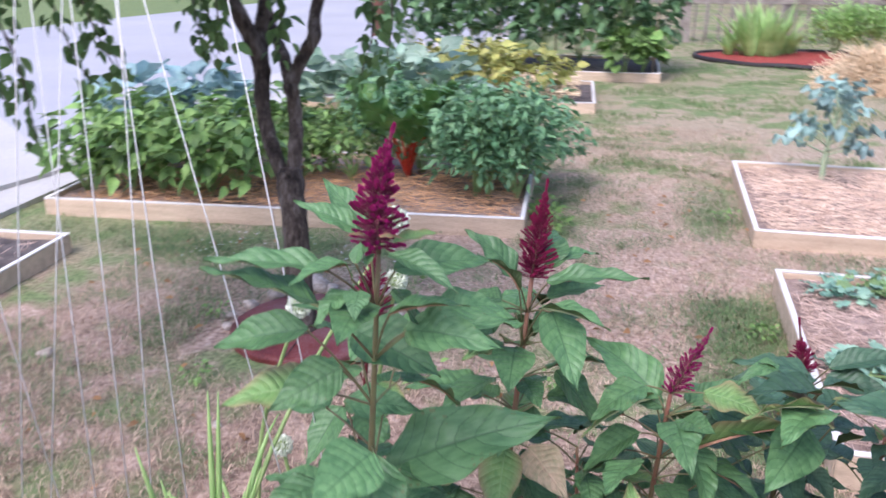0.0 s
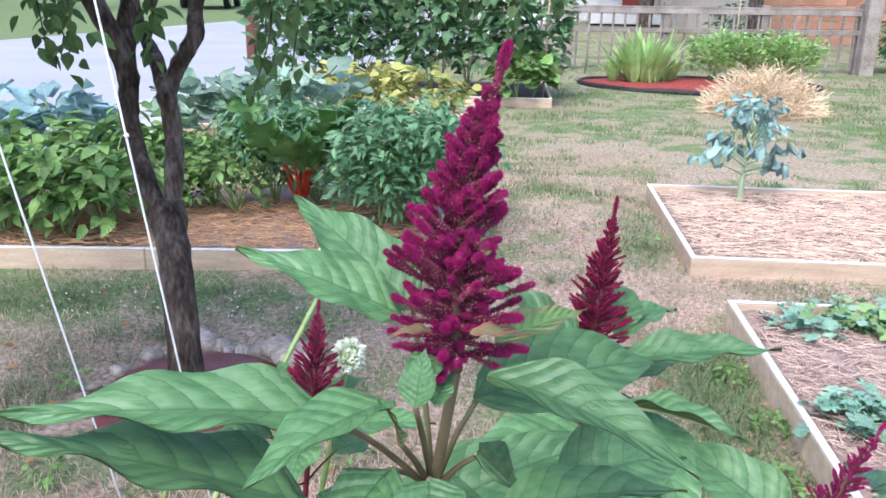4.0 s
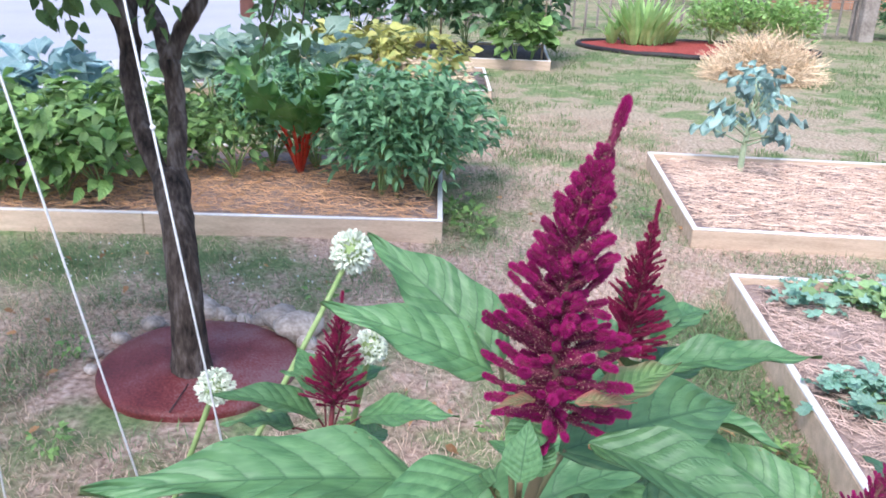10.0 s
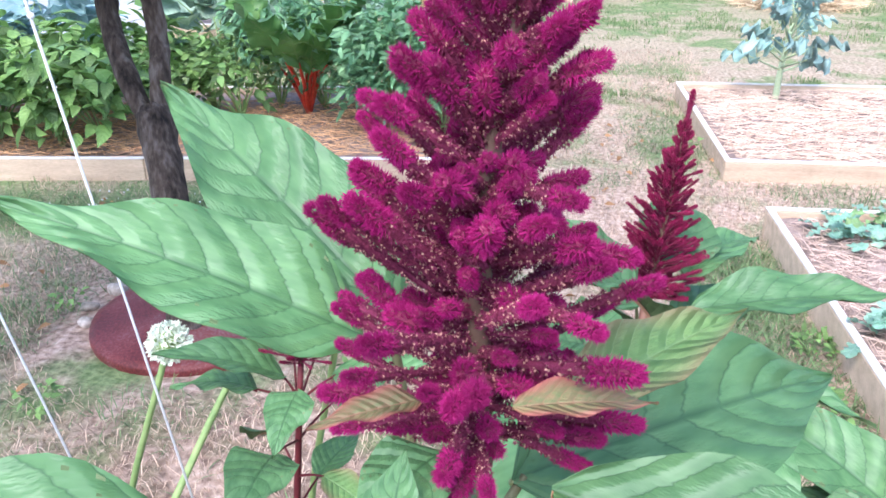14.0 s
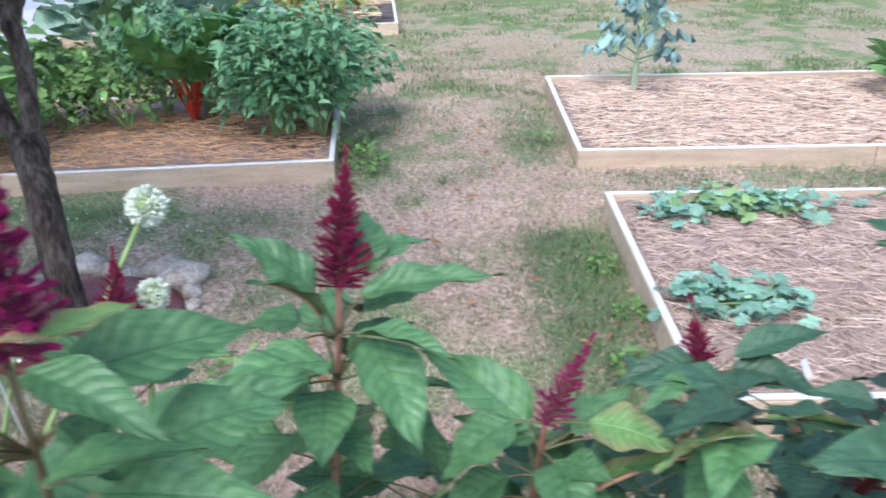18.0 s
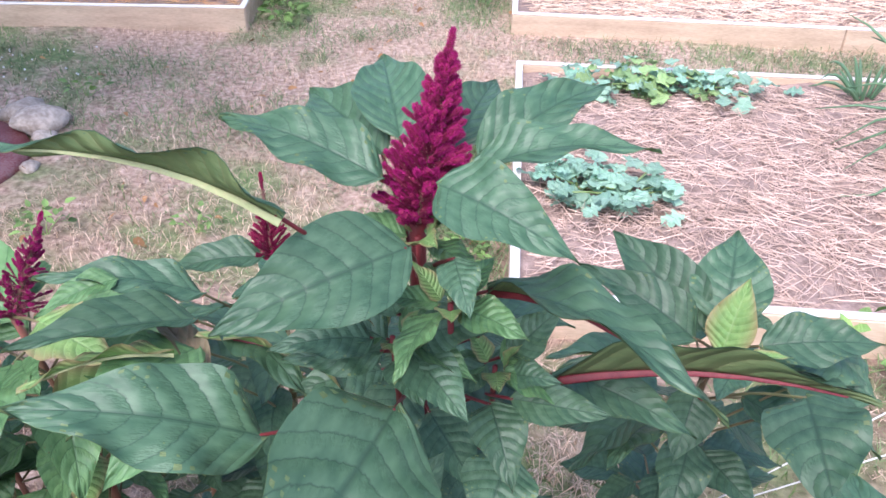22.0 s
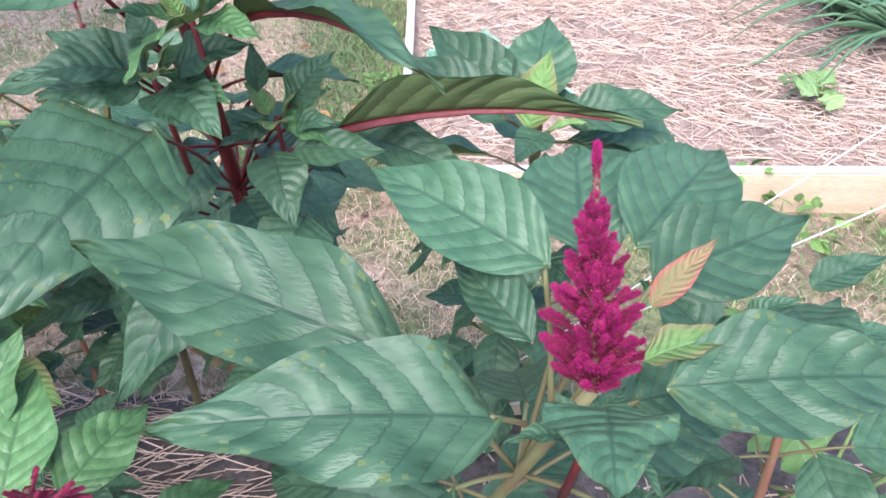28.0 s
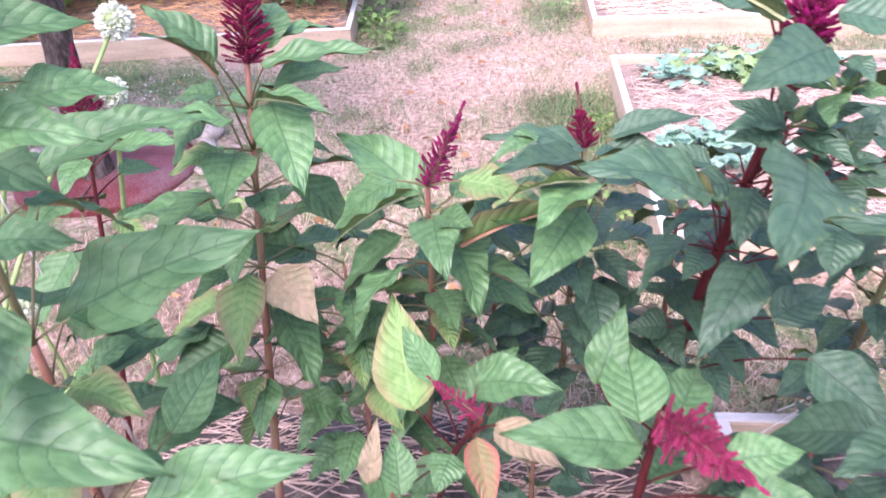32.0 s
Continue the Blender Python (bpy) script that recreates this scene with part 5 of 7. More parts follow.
# ---- the young tree ----
def young_tree():
    ob = empty("young_tree", (-1.6, 0.4, 0), "young forked tree with dark bark and drooping leafy twigs", "tree")
    o = Vector((-1.6, 0.4, 0))

    def limb(name, pts, radii, parent=ob):
        c = curve_points([Vector(p) - o for p in pts], 6)
        r = np.interp(np.linspace(0, 1, len(c)), np.linspace(0, 1, len(radii)), radii)
        r = [a * (1 + 0.12 * noise.noise((i * 0.9, a * 80, len(name)))) for i, a in enumerate(r)]
        v, f = tube(c, [a * (1.35 if name == "trunk" else 1.02) for a in r], 12)
        v = [p + Vector((noise.noise(p * 40), noise.noise(p * 40 + Vector((5, 0, 0))), 0)) * 0.004 for p in v]
        return child(name, mesh_of(name, v, f, M_BARK), parent)
    limb("trunk", [(-1.575, 0.45, -0.03), (-1.57, 0.44, 0.15), (-1.575, 0.45, 0.36), (-1.61, 0.51, 0.54), (-1.62, 0.52, 0.58)], [0.046, 0.034, 0.032, 0.034, 0.022])
    limb("limb", [(-1.6, 0.5, 0.48), (-1.685, 0.55, 0.64), (-1.73, 0.6, 0.77), (-1.745, 0.64, 0.89), (-1.81, 0.64, 1.05), (-1.97, 0.66, 1.3), (-2.15, 0.65, 1.6)], [0.024, 0.025, 0.024, 0.029, 0.026, 0.022, 0.012])
    limb("limb", [(-1.745, 0.64, 0.87), (-1.76, 0.7, 1.0), (-1.75, 0.76, 1.15), (-1.7, 0.85, 1.5), (-1.68, 0.85, 1.9)], [0.026, 0.023, 0.021, 0.016, 0.008])
    limb("limb", [(-1.605, 0.5, 0.48), (-1.597, 0.54, 0.65), (-1.603, 0.57, 0.73), (-1.615, 0.575, 0.84)], [0.022, 0.023, 0.022, 0.025])
    limb("limb", [(-1.615, 0.575, 0.82), (-1.67, 0.66, 0.91), (-1.735, 0.745, 0.97), (-1.785, 0.8, 1.08), (-1.88, 0.95, 1.5)], [0.019, 0.018, 0.018, 0.015, 0.007])
    limb("limb", [(-1.615, 0.575, 0.83), (-1.585, 0.6, 0.91), (-1.547, 0.624, 0.98), (-1.55, 0.68, 1.08), (-1.45, 0.8, 1.45), (-1.3, 0.9, 1.8)], [0.022, 0.02, 0.022, 0.018, 0.014, 0.006])
    # two limbs out of view, added to carry the shading crown
    limb("limb", [(-1.88, 0.65, 1.16), (-1.97, 0.35, 1.45), (-2.0, 0.0, 1.7), (-2.05, -0.4, 1.95)], [0.018, 0.016, 0.012, 0.006])
    limb("limb", [(-1.72, 0.82, 1.42), (-1.62, 0.45, 1.62), (-1.55, 0.05, 1.8), (-1.6, -0.3, 1.95)], [0.014, 0.013, 0.01, 0.005])
    rng = np.random.default_rng(77)
    # drooping twigs: top, foot
    twigs = [((-2.05, 0.75, 1.3), (-2.0, 0.72, 0.93)), ((-1.86, 0.55, 1.25), (-1.83, 0.53, 0.93)), ((-2.2, 0.3, 1.4), (-2.09, 0.38, 0.9)), ((-1.62, 0.5, 1.2), (-1.6, 0.47, 0.95)),
             ((-1.5, 0.9, 1.3), (-1.45, 0.9, 0.93)), ((-1.45, 0.7, 1.3), (-1.39, 0.58, 0.84)), ((-0.8, 1.3, 1.4), (-0.75, 1.32, 0.97)), ((-1.4, 1.25, 1.4), (-1.38, 1.28, 1.06)),
             ((-2.3, 0.0, 1.35), (-2.14, 0.04, 0.74)), ((-2.2, -0.15, 1.35), (-2.08, -0.1, 0.86)), ((-1.95, 0.0, 1.35), (-1.82, 0.0, 0.93)), ((-1.62, 0.1, 1.4), (-1.58, 0.1, 1.02)),
             ((-1.2, 1.1, 1.4), (-1.1, 1.15, 1.06)), ((-0.95, 1.2, 1.4), (-0.9, 1.25, 1.04)), ((-2.4, 0.6, 1.4), (-2.3, 0.6, 1.0)), ((-1.3, 0.5, 1.3), (-1.24, 0.4, 0.92)), ((-0.65, 1.4, 1.45), (-0.62, 1.45, 1.0)),
             ((-2.45, 0.2, 1.4), (-2.3, 0.2, 0.9)), ((-2.1, 0.15, 1.35), (-1.98, 0.1, 0.88))]
    tv, lf = [], []
    for a, b in twigs:
        a, b = Vector(a) - o, Vector(b) - o
        hub = Vector((-0.1, 0.3, 1.35)).lerp(a, 0.55) + Vector((0, 0, 0.15))
        c = curve_points([hub, a, a.lerp(b, 0.55) + Vector((rng.normal(0, 0.02), rng.normal(0, 0.02), 0)), b], 6)
        tv.append(tube(c, np.linspace(0.006, 0.0015, len(c)), 5))
        for p in c[5:]:
            for _ in range(3):
                lf.append((p + Vector(rng.normal(0, 0.02, 3)), rng.uniform(0, 6.283), rng.uniform(-1.4, -0.3), rng.uniform(0.03, 0.06)))
    # rest of the crown, unseen above, added and set to shade the lawn
    n = 5600
    az, rr = rng.uniform(0, 6.283, n), np.sqrt(rng.uniform(0, 1, n))
    hh = rng.uniform(0, 1, n)
    for i in range(n):
        rad = rr[i] * (0.75 + 0.35 * math.sin(az[i] * 3 + 1))
        z = 1.3 + 1.2 * hh[i] * (1.1 - rr[i] * 0.5)
        lf.append((Vector((-0.4 + math.cos(az[i]) * rad * 1.1, -0.42 + math.sin(az[i]) * rad * 1.1, z)), rng.uniform(0, 6.283), rng.uniform(-1.2, 0.2), rng.uniform(0.05, 0.085)))
    v, f, u = join(tv)
    child("twig_spray", mesh_of("twig_spray", v, f, M_BARK), ob, None, "", "stuff")
    pos = np.array([tuple(k[0]) for k in lf])
    M = frames(pos, np.array([k[1] for k in lf]), np.array([k[2] for k in lf]), np.array([k[3] for k in lf]), rng.normal(0, 0.6, len(lf)))
    v, f, u = scatter(leaf_shape(1, 0.6, 4, 1, 0.4, 0.2, 0.3), M)
    # holds the twig leaves and the added shading leaves together
    child("crown", mesh_of("crown", v, f, M_TREE, u), ob)


young_tree()


def tree_ring():
    ob = empty("rubber_tree_ring", (-1.585, 0.53, 0), "round red rubber mulch mat round the tree foot", "tree ring")
    V, F, n = [], [], 48
    rad = [0.045, 0.06, 0.13, 0.2, 0.25, 0.268, 0.272, 0.268]
    zz = [0.05, 0.056, 0.046, 0.034, 0.026, 0.02, 0.008, -0.012]
    for r, z in zip(rad, zz):
        for k in range(n):
            a = 2 * math.pi * k / n
            s = 1 + 0.03 * noise.noise((math.cos(a) * 1.5, math.sin(a) * 1.5, 2)) * (r > 0.1)
            V.append((math.cos(a) * r * s, math.sin(a) * r * s * 0.98 - 0.06 * (r < 0.1) - 0.03 * (0.1 < r < 0.15), z + 0.006 * noise.noise((math.cos(a) * r * 12, math.sin(a) * r * 12, 6))))
    for i in range(len(rad) - 1):
        for k in range(n):
            F.append((i * n + k, (i + 1) * n + k, (i + 1) * n + (k + 1) % n, i * n + (k + 1) % n))
    child("mat", mesh_of("mat", V, F, M_RING), ob)
    v, f = tube([(0.03, -0.06, 0.052), (0.03, -0.15, 0.046), (0.02, -0.26, 0.026)], [0.002] * 3, 4)
    child("slit", mesh_of("slit", v, f, M_EDGE), ob, None, "dark slit in the mat")


tree_ring()


def stone(at, s, seed):
    rng = np.random.default_rng(seed)
    bm = bmesh.new()
    bmesh.ops.create_icosphere(bm, subdivisions=2, radius=1)
    q = Vector(rng.uniform(0, 50, 3))
    for v in bm.verts:
        v.co *= 1 + 0.55 * noise.noise(v.co * 0.9 + q) + 0.2 * noise.noise(v.co * 2.2 + q)
    me = bpy.data.meshes.new("stone")
    bmesh.ops.scale(bm, vec=(s, s * rng.uniform(0.7, 1), s * rng.uniform(0.55, 0.8)), verts=bm.verts)
    bm.to_mesh(me)
    bm.free()
    me.materials.append(M_STONE)
    me.polygons.foreach_set("use_smooth", [True] * len(me.polygons))
    ob = new("stone", me)
    ob.matrix_basis = pose(at[0], at[1], s * 0.3, 0, 0, rng.uniform(0, 360))
    tagged(ob, "tan weathered stone edging the tree ring", "stone", "edging stones")


for i, (x, y, s) in enumerate(((-1.82, 0.75, 0.03), (-1.87, 0.66, 0.024), (-1.70, 0.87, 0.046), (-1.635, 0.86, 0.024), (-1.6, 0.84, 0.02), (-1.555, 0.83, 0.024), (-1.5, 0.83, 0.026), (-1.44, 0.83, 0.05), (-1.37, 0.76, 0.06),
                               (-1.33, 0.7, 0.03), (-1.3, 0.62, 0.024), (-1.29, 0.54, 0.02), (-1.9, 0.56, 0.02), (-1.87, 0.48, 0.018), (-2.35, 0.15, 0.02), (-1.6, -0.1, 0.013))):
    stone((x, y), s * 1.25, 100 + i)


# ---- strings and pegs ----
def twine(a, b, knot=None):
    ob = empty("garden_string", b, "taut white garden string pegged to the ground", "string", "garden strings")
    a, b = Vector(a), Vector(b)
    v, f = tube([a - b, (a - b) * 0.5 + Vector((0, 0, -0.004)), (0, 0, 0)], [0.0011] * 3, 6)
    child("string", mesh_of("string", v, f, M_STRING), ob)
    v, f = tube([(0, 0, 0.03), (0.003, 0, 0.0), (0.006, 0, -0.05)], [0.003, 0.003, 0.002], 6)
    child("peg", mesh_of("peg", v, f, M_FENCE), ob)
    if knot:
        bm = bmesh.new()
        bmesh.ops.create_icosphere(bm, subdivisions=2, radius=0.0026)
        bmesh.ops.translate(bm, vec=(a - b) * knot, verts=bm.verts)
        part("knot", bm, M_STRING, ob)


for a, b, k in (((-1.15, -0.78, 1.7), (-1.01, -0.655, 0.1), 0.55), ((-1.28, -0.83, 1.7), (-1.09, -0.655, 0.1), 0), ((-1.25, -0.8, 1.7), (-1.34, -0.655, 0.1), 0), ((-1.2, -0.8, 1.7), (-1.43, -0.655, 0.1), 0),
                ((-1.28, -0.82, 1.7), (-1.48, -0.655, 0.1), 0), ((-1.36, -0.8, 1.7), (-1.56, -0.655, 0.1), 0), ((-1.22, -0.8, 1.7), (-1.68, -0.655, 0.1), 0), ((-1.31, -0.8, 1.7), (-1.75, -0.655, 0.1), 0),
                ((-1.66, -0.8, 1.7), (-1.64, -0.655, 0.1), 0), ((1.54, -0.25, 1.1), (0.02, -0.66, 0.1), 0), ((1.94, -0.4, 1.1), (0.1, -0.575, 0.1), 0)):
    twine(a, b, k)

# ---- alliums ----
def allium(at, h, r, lean, seed):
    ob = empty("allium", at, "white ball-shaped onion flower on a hollow green stem", "flower", "alliums")
    rng = np.random.default_rng(seed)
    top = Vector((lean[0], lean[1], h))
    v, f = tube(curve_points([(0, 0, -0.02), top * 0.5 + Vector((lean[0] * -0.2, 0, 0)), top], 5), np.linspace(0.0055, 0.0036, 11), 8)
    child("stem", mesh_of("stem", v, f, M_GREENSTEM), ob)
    n = 190
    k = np.arange(n)
    z = 1 - 2 * (k + 0.5) / n
    a = k * 2.39996
    d = np.stack([np.sqrt(1 - z * z) * np.cos(a), np.sqrt(1 - z * z) * np.sin(a), z], 1)
    star = join([leaf_shape(1, 0.6, 2, 1, 0.5, -0.2, 0.3)])
    pcs = []
    pos = np.array(top) + d * r * 0.8 * rng.uniform(0.85, 1.1, (n, 1))
    for j in range(3):
        el = np.arcsin(np.clip(d[:, 2], -1, 1))
        M = frames(pos, np.arctan2(d[:, 1], d[:, 0]) + rng.normal(0, 0.6, n), el + rng.normal(0, 0.6, n), np.full(n, r * 0.34), rng.uniform(0, 6, n))
        pcs.append(scatter(star, M))
    v, f, u = join(pcs)
    child("flower_ball", mesh_of("flower_ball", v, f, M_ALLIUM, u), ob)
    bm = bmesh.new()
    bmesh.ops.create_icosphere(bm, subdivisions=2, radius=r * 0.72)
    bmesh.ops.translate(bm, vec=top, verts=bm.verts)
    part("flower_core", bm, M_GREENSTEM, ob)


for i, (x, y, h, r, lx, ly) in enumerate(((-1.21, -0.93, 0.744, 0.028, 0.237, 0.533), (-1.02, -0.5, 0.69, 0.02, 0.1, -0.06), (-1.28, -0.5, 0.613, 0.022, 0.162, -0.05), (-1.13, -0.58, 0.32, 0.02, -0.03, 0.0))):
    allium((x, y, 0), h, r, (lx, ly), 80 + i)


# ---- amaranths ----
BLADES = {}


def two_faced(lf, mats, name="leaf"):
    """A leaf blade with a thickness: upper face, and an underside of its own colour."""
    V, F, U = lf
    n = len(V)
    low = [(x, y, z - 0.0035) for x, y, z in V]
    G = [tuple(i + n for i in reversed(f)) for f in F]
    return mesh_of(name, list(V) + low, list(F) + G, mats, list(U) + list(U), True, [0] * len(F) + [1] * len(G))


for kind, mt in (("A", M_AMA), ("B", M_AMA_BLUE), ("L", M_AMA_LIME), ("R", M_AMA_RED), ("T", M_AMA_TAN)):
    BLADES[kind] = []
    for k in range(5):
        dr = (0.12, 0.22, 0.32, 0.18, 0.4)[k]
        fold = (0.22, 0.3, 0.16, 0.38, 0.26)[k] * 0.5
        lf = leaf_shape(1, 1, 20, 5, (0.36, 0.4, 0.38, 0.42, 0.36)[k], dr, fold, (1.0, 0.6, 1.4, 0.8, 1.2)[k] * 0.25, 0.92, 0, 0.0014, 0.42)
        # the width is set by each leaf's own scale
        us = [0.0, 0.15, 0.3, 0.45, 0.6, 0.75, 0.9]
        rv, rf = tube([(u * (1 - 0.3 * dr * u), 0, -dr * u * u - 0.0125 * (1.05 - u) - 0.003) for u in us], [0.0125 * (1.05 - u) + 0.002 for u in us], 6)
        for v in rv:
            v.y *= 1.1
        BLADES[kind].append((two_faced(lf, [mt, M_AMA_UNDER if kind in "AB" else mt]), dr, {r: mesh_of("midrib", rv, rf, m) for r, m in (("red", M_RIB_RED), ("pale", M_RIB), ("pink", M_FADED_RIB))}))


def floret(V, F, c, out, s, q):
    """Adds one pointed floret to the lists: a four-sided spike at c, s thick and q long."""
    t1 = out.cross(Vector((0.3, 0.2, 0.9))).normalized()
    t2 = out.cross(t1)
    o = len(V)
    V += [tuple(c + t1 * s), tuple(c + t2 * s), tuple(c - t1 * s), tuple(c - t2 * s), tuple(c + out * q)]
    F += [(o, o + 1, o + 4), (o + 1, o + 2, o + 4), (o + 2, o + 3, o + 4), (o + 3, o, o + 4)]


def finger(ratio, n, seed, shaft, tuft, pale_share):
    """One finger of the bloom: a core set all over with small pointed florets, pale anthers, and a brighter tuft at its tip."""
    rng = np.random.default_rng(seed)
    V, F, idx = [], [], []
    cv, cf = tube([(0, 0, 0), (0.35, 0, 0), (0.75, 0, 0), (0.9, 0, 0)], [ratio * 0.16, ratio * 0.22, ratio * 0.42, ratio * 0.3], 7)
    V += [tuple(p) for p in cv]
    F += cf
    idx += [0] * len(cf)
    from_u = 1 - min(0.45, 3.2 * ratio)
    # small round clumps of florets along the shaft
    clumps = max(8, int(4.5 / ratio))
    per = max(4, int(0.7 * n) // clumps)
    big = 1.0 if n * ratio > 50 else 1.4
    for g in range(clumps):
        u = (from_u + 0.04) * ((g + 0.5) / clumps) ** 0.85
        w = g * 2.39996 + rng.normal(0, 0.25)
        r = ratio * (0.24 + 0.14 * u) * rng.uniform(0.7, 1.25)
        hub = Vector((u, math.cos(w) * r, math.sin(w) * r))
        side = Vector((0.3, math.cos(w), math.sin(w))).normalized()
        size = ratio * rng.uniform(0.2, 0.36)
        for k in range(per):
            out = (Vector(rng.normal(0, 1, 3)).normalized() + side * 0.6).normalized()
            c = hub + out * size * 0.5
            pale = rng.uniform() < pale_share
            s, q = (0.09 * ratio, 0.1 * ratio) if pale else (0.062 * big * ratio * rng.uniform(0.6, 1.2), size * rng.uniform(0.45, 1.0))
            floret(V, F, c, out, s, q)
            idx += [1 if pale else 0] * 4
    # a dense fuzzy tuft of fine bristles round the tip
    bristles = int(min(0.6, 4 * ratio + 0.1) * n)
    for g in range(bristles):
        e = (g + 0.5) / bristles
        w = g * 2.39996 + rng.normal(0, 0.3)
        lat = math.asin(min(1.0, 1.45 * e - 0.45)) if e > 0.31 else -0.55 * (1 - e / 0.31)
        x = from_u + (1 - from_u) * (0.5 * min(1.0, e / 0.7) + 0.25 * max(0.0, math.sin(lat)))
        out = Vector((math.sin(lat) + 0.28, math.cos(w) * math.cos(lat), math.sin(w) * math.cos(lat)))
        out = (out.normalized() + Vector(rng.normal(0, 0.16, 3))).normalized()
        r = ratio * 0.4
        c = Vector((x, math.cos(w) * math.cos(lat) * r, math.sin(w) * math.cos(lat) * r))
        floret(V, F, c, out, 0.05 * big * ratio * rng.uniform(0.7, 1.2), ratio * rng.uniform(0.22, 0.5))
        idx += [2 if e > 0.12 or rng.uniform() < 0.5 else 0] * 4
    return mesh_of("floret_finger", V, F, [shaft, M_ANTHER, tuft], None, False, idx)


RATIOS = (0.075, 0.105, 0.15, 0.21, 0.3, 0.42)
FINGERS = {m: [finger(r, int(nn / r), 200 + i, mt, tf, ps) for i, r in enumerate(RATIOS)]
           for m, mt, tf, ps, nn in (("deep", M_FLOWER_DEEP, M_TIP_DEEP, 0.04, 26), ("bright", M_FLOWER, M_TIP, 0.15, 110), ("tufted", M_FLOWER_DEEP, M_TIP, 0.07, 34), ("pink", M_FLOWER_PINK, M_FLOWER_PINK, 0.05, 44))}


def bloom(parent, foot, tip, radius, count, seed, tone="deep", spike=0.16, thin=False, girth=0.003, bend=(0, 0, 0)):
    """The flower head: fingers set in a spiral round an axis from foot to tip."""
    rng = np.random.default_rng(seed)
    foot, tip = Vector(foot), Vector(tip)
    ax = tip - foot
    L = ax.length
    turn = ax.to_track_quat("X", "Z").to_matrix().to_4x4()
    bend = Vector(bend)

    def along(s):
        return foot + ax * s + bend * (4 * s * (1 - s))
    v, f = tube([along(0), along(0.25), along(0.5), along(0.75), along(0.95)], [0.0027, 0.0024, 0.002, 0.0014, 0.0008], 7)
    me = mesh_of("flower_head", v, f, M_AXIS)
    head = child("flower_head", me, parent, None, "pink plume of loose florets" if tone == "pink" else "crimson plume of crowded florets")
    for i in range(count):
        k = (i + 0.3) / count
        h = k ** (1.1 if not thin else 1.2) * (1 - spike - (0.04 if not thin else 0)) + (0.04 if not thin else 0)
        az = i * 2.39996 + rng.normal(0, 0.25)
        full = radius * (1 - k) ** (0.9 if not thin else 0.75) * ((0.5 + 0.5 * min(1, k * 5)) if not thin else (0.62 + 0.38 * min(1, k * 5)))
        reach = full * rng.uniform(0.76, 1.04) + girth * 1.6
        if rng.uniform() < 0.4:
            reach *= rng.uniform(0.38, 0.7)
        el = radians((13 if not thin else 24) + (40 if not thin else 34) * k + rng.normal(0, 9))
        m = Matrix.Translation(along(h)) @ turn @ Matrix.Rotation(az, 4, "X") @ Matrix.Rotation(-(math.pi / 2 - el), 4, "Y")
        want = girth * rng.uniform(0.8, 1.2) / reach
        which = min(range(len(RATIOS)), key=lambda q: abs(RATIOS[q] - want))
        child("floret_finger", FINGERS[tone][which], head, m @ Matrix.Rotation(rng.uniform(0, 6), 4, "X") @ Matrix.Scale(reach, 4))
    for k in (0.75, 0.9):
        at = L * (1 - spike) * k
        way = tip - along(at / L)
        want = girth / way.length
        which = min(range(len(RATIOS)), key=lambda q: abs(RATIOS[q] - want))
        m = Matrix.Translation(along(at / L)) @ way.to_track_quat("X", "Z").to_matrix().to_4x4() @ Matrix.Scale(way.length, 4)
        child("floret_finger", FINGERS[tone][which], head, m)
    return head


LEAVES = {}


def leaf_at(plant, x, y, z, azimuth, rise, length, ratio, kind, *lean):
    """Notes one leaf of a plant: the foot of its blade, the way of its chord, its size and kind, its roll and its blade."""
    LEAVES.setdefault(plant, []).append((x, y, z, azimuth, rise, length, ratio, kind, *lean))


leaf_at("one", -0.797, -1.161, 0.955, -156, 8, 0.12, 0.24, 'A')
leaf_at("one", -0.801, -1.182, 0.927, -170, 17, 0.12, 0.36, 'A')
leaf_at("one", -0.773, -1.166, 0.966, -127, -4, 0.069, 0.38, 'A')
leaf_at("one", -0.755, -1.159, 0.982, -123, -10, 0.023, 0.62, 'A')
leaf_at("one", -0.756, -1.192, 0.95, -81, -33, 0.034, 0.62, 'A')
leaf_at("one", -0.737, -1.16, 0.976, -24, -14, 0.084, 0.3, 'A')
leaf_at("one", -0.733, -1.177, 0.923, 15, 5, 0.078, 0.42, 'A')
leaf_at("one", -0.772, -1.174, 0.942, -116, -25, 0.052, 0.45, 'A')
leaf_at("one", -0.741, -1.142, 0.931, 25, -63, 0.073, 0.45, 'A')
leaf_at("one", -0.797, -1.02, 0.625, 2, 15, 0.235, 0.36, 'A', 39)
leaf_at("one", -0.673, -1.171, 0.534, 7, 8, 0.162, 0.36, 'A', 31)
leaf_at("one", -0.654, -1.177, 0.538, -14, -6, 0.143, 0.34, 'A', 27)
leaf_at("one", -0.743, -0.974, 0.427, 50, 30, 0.109, 0.45, 'A', 38)
leaf_at("one", -0.845, -1.167, 0.619, -14, -11, 0.22, 0.42, 'A', 25)
leaf_at("one", -0.696, -1.202, 0.53, -41, -16, 0.065, 0.55, 'L', 9)
leaf_at("one", -0.634, -1.213, 0.444, -24, -1, 0.131, 0.42, 'L', 19)
leaf_at("one", -0.718, -1.298, 0.486, -150, 2, 0.067, 0.6, 'L', -39)
leaf_at("one", -0.647, -1.281, 0.456, -60, -6, 0.098, 0.5, 'A', -6)
leaf_at("one", -0.788, -0.987, 0.777, 16, 8, 0.16, 0.3, 'A', 27)
leaf_at("one", -0.842, -1.032, 0.725, -6, -3, 0.102, 0.4, 'A', 26)
leaf_at("one", -0.811, -1.068, 0.844, -24, -12, 0.121, 0.5, 'A', 23)
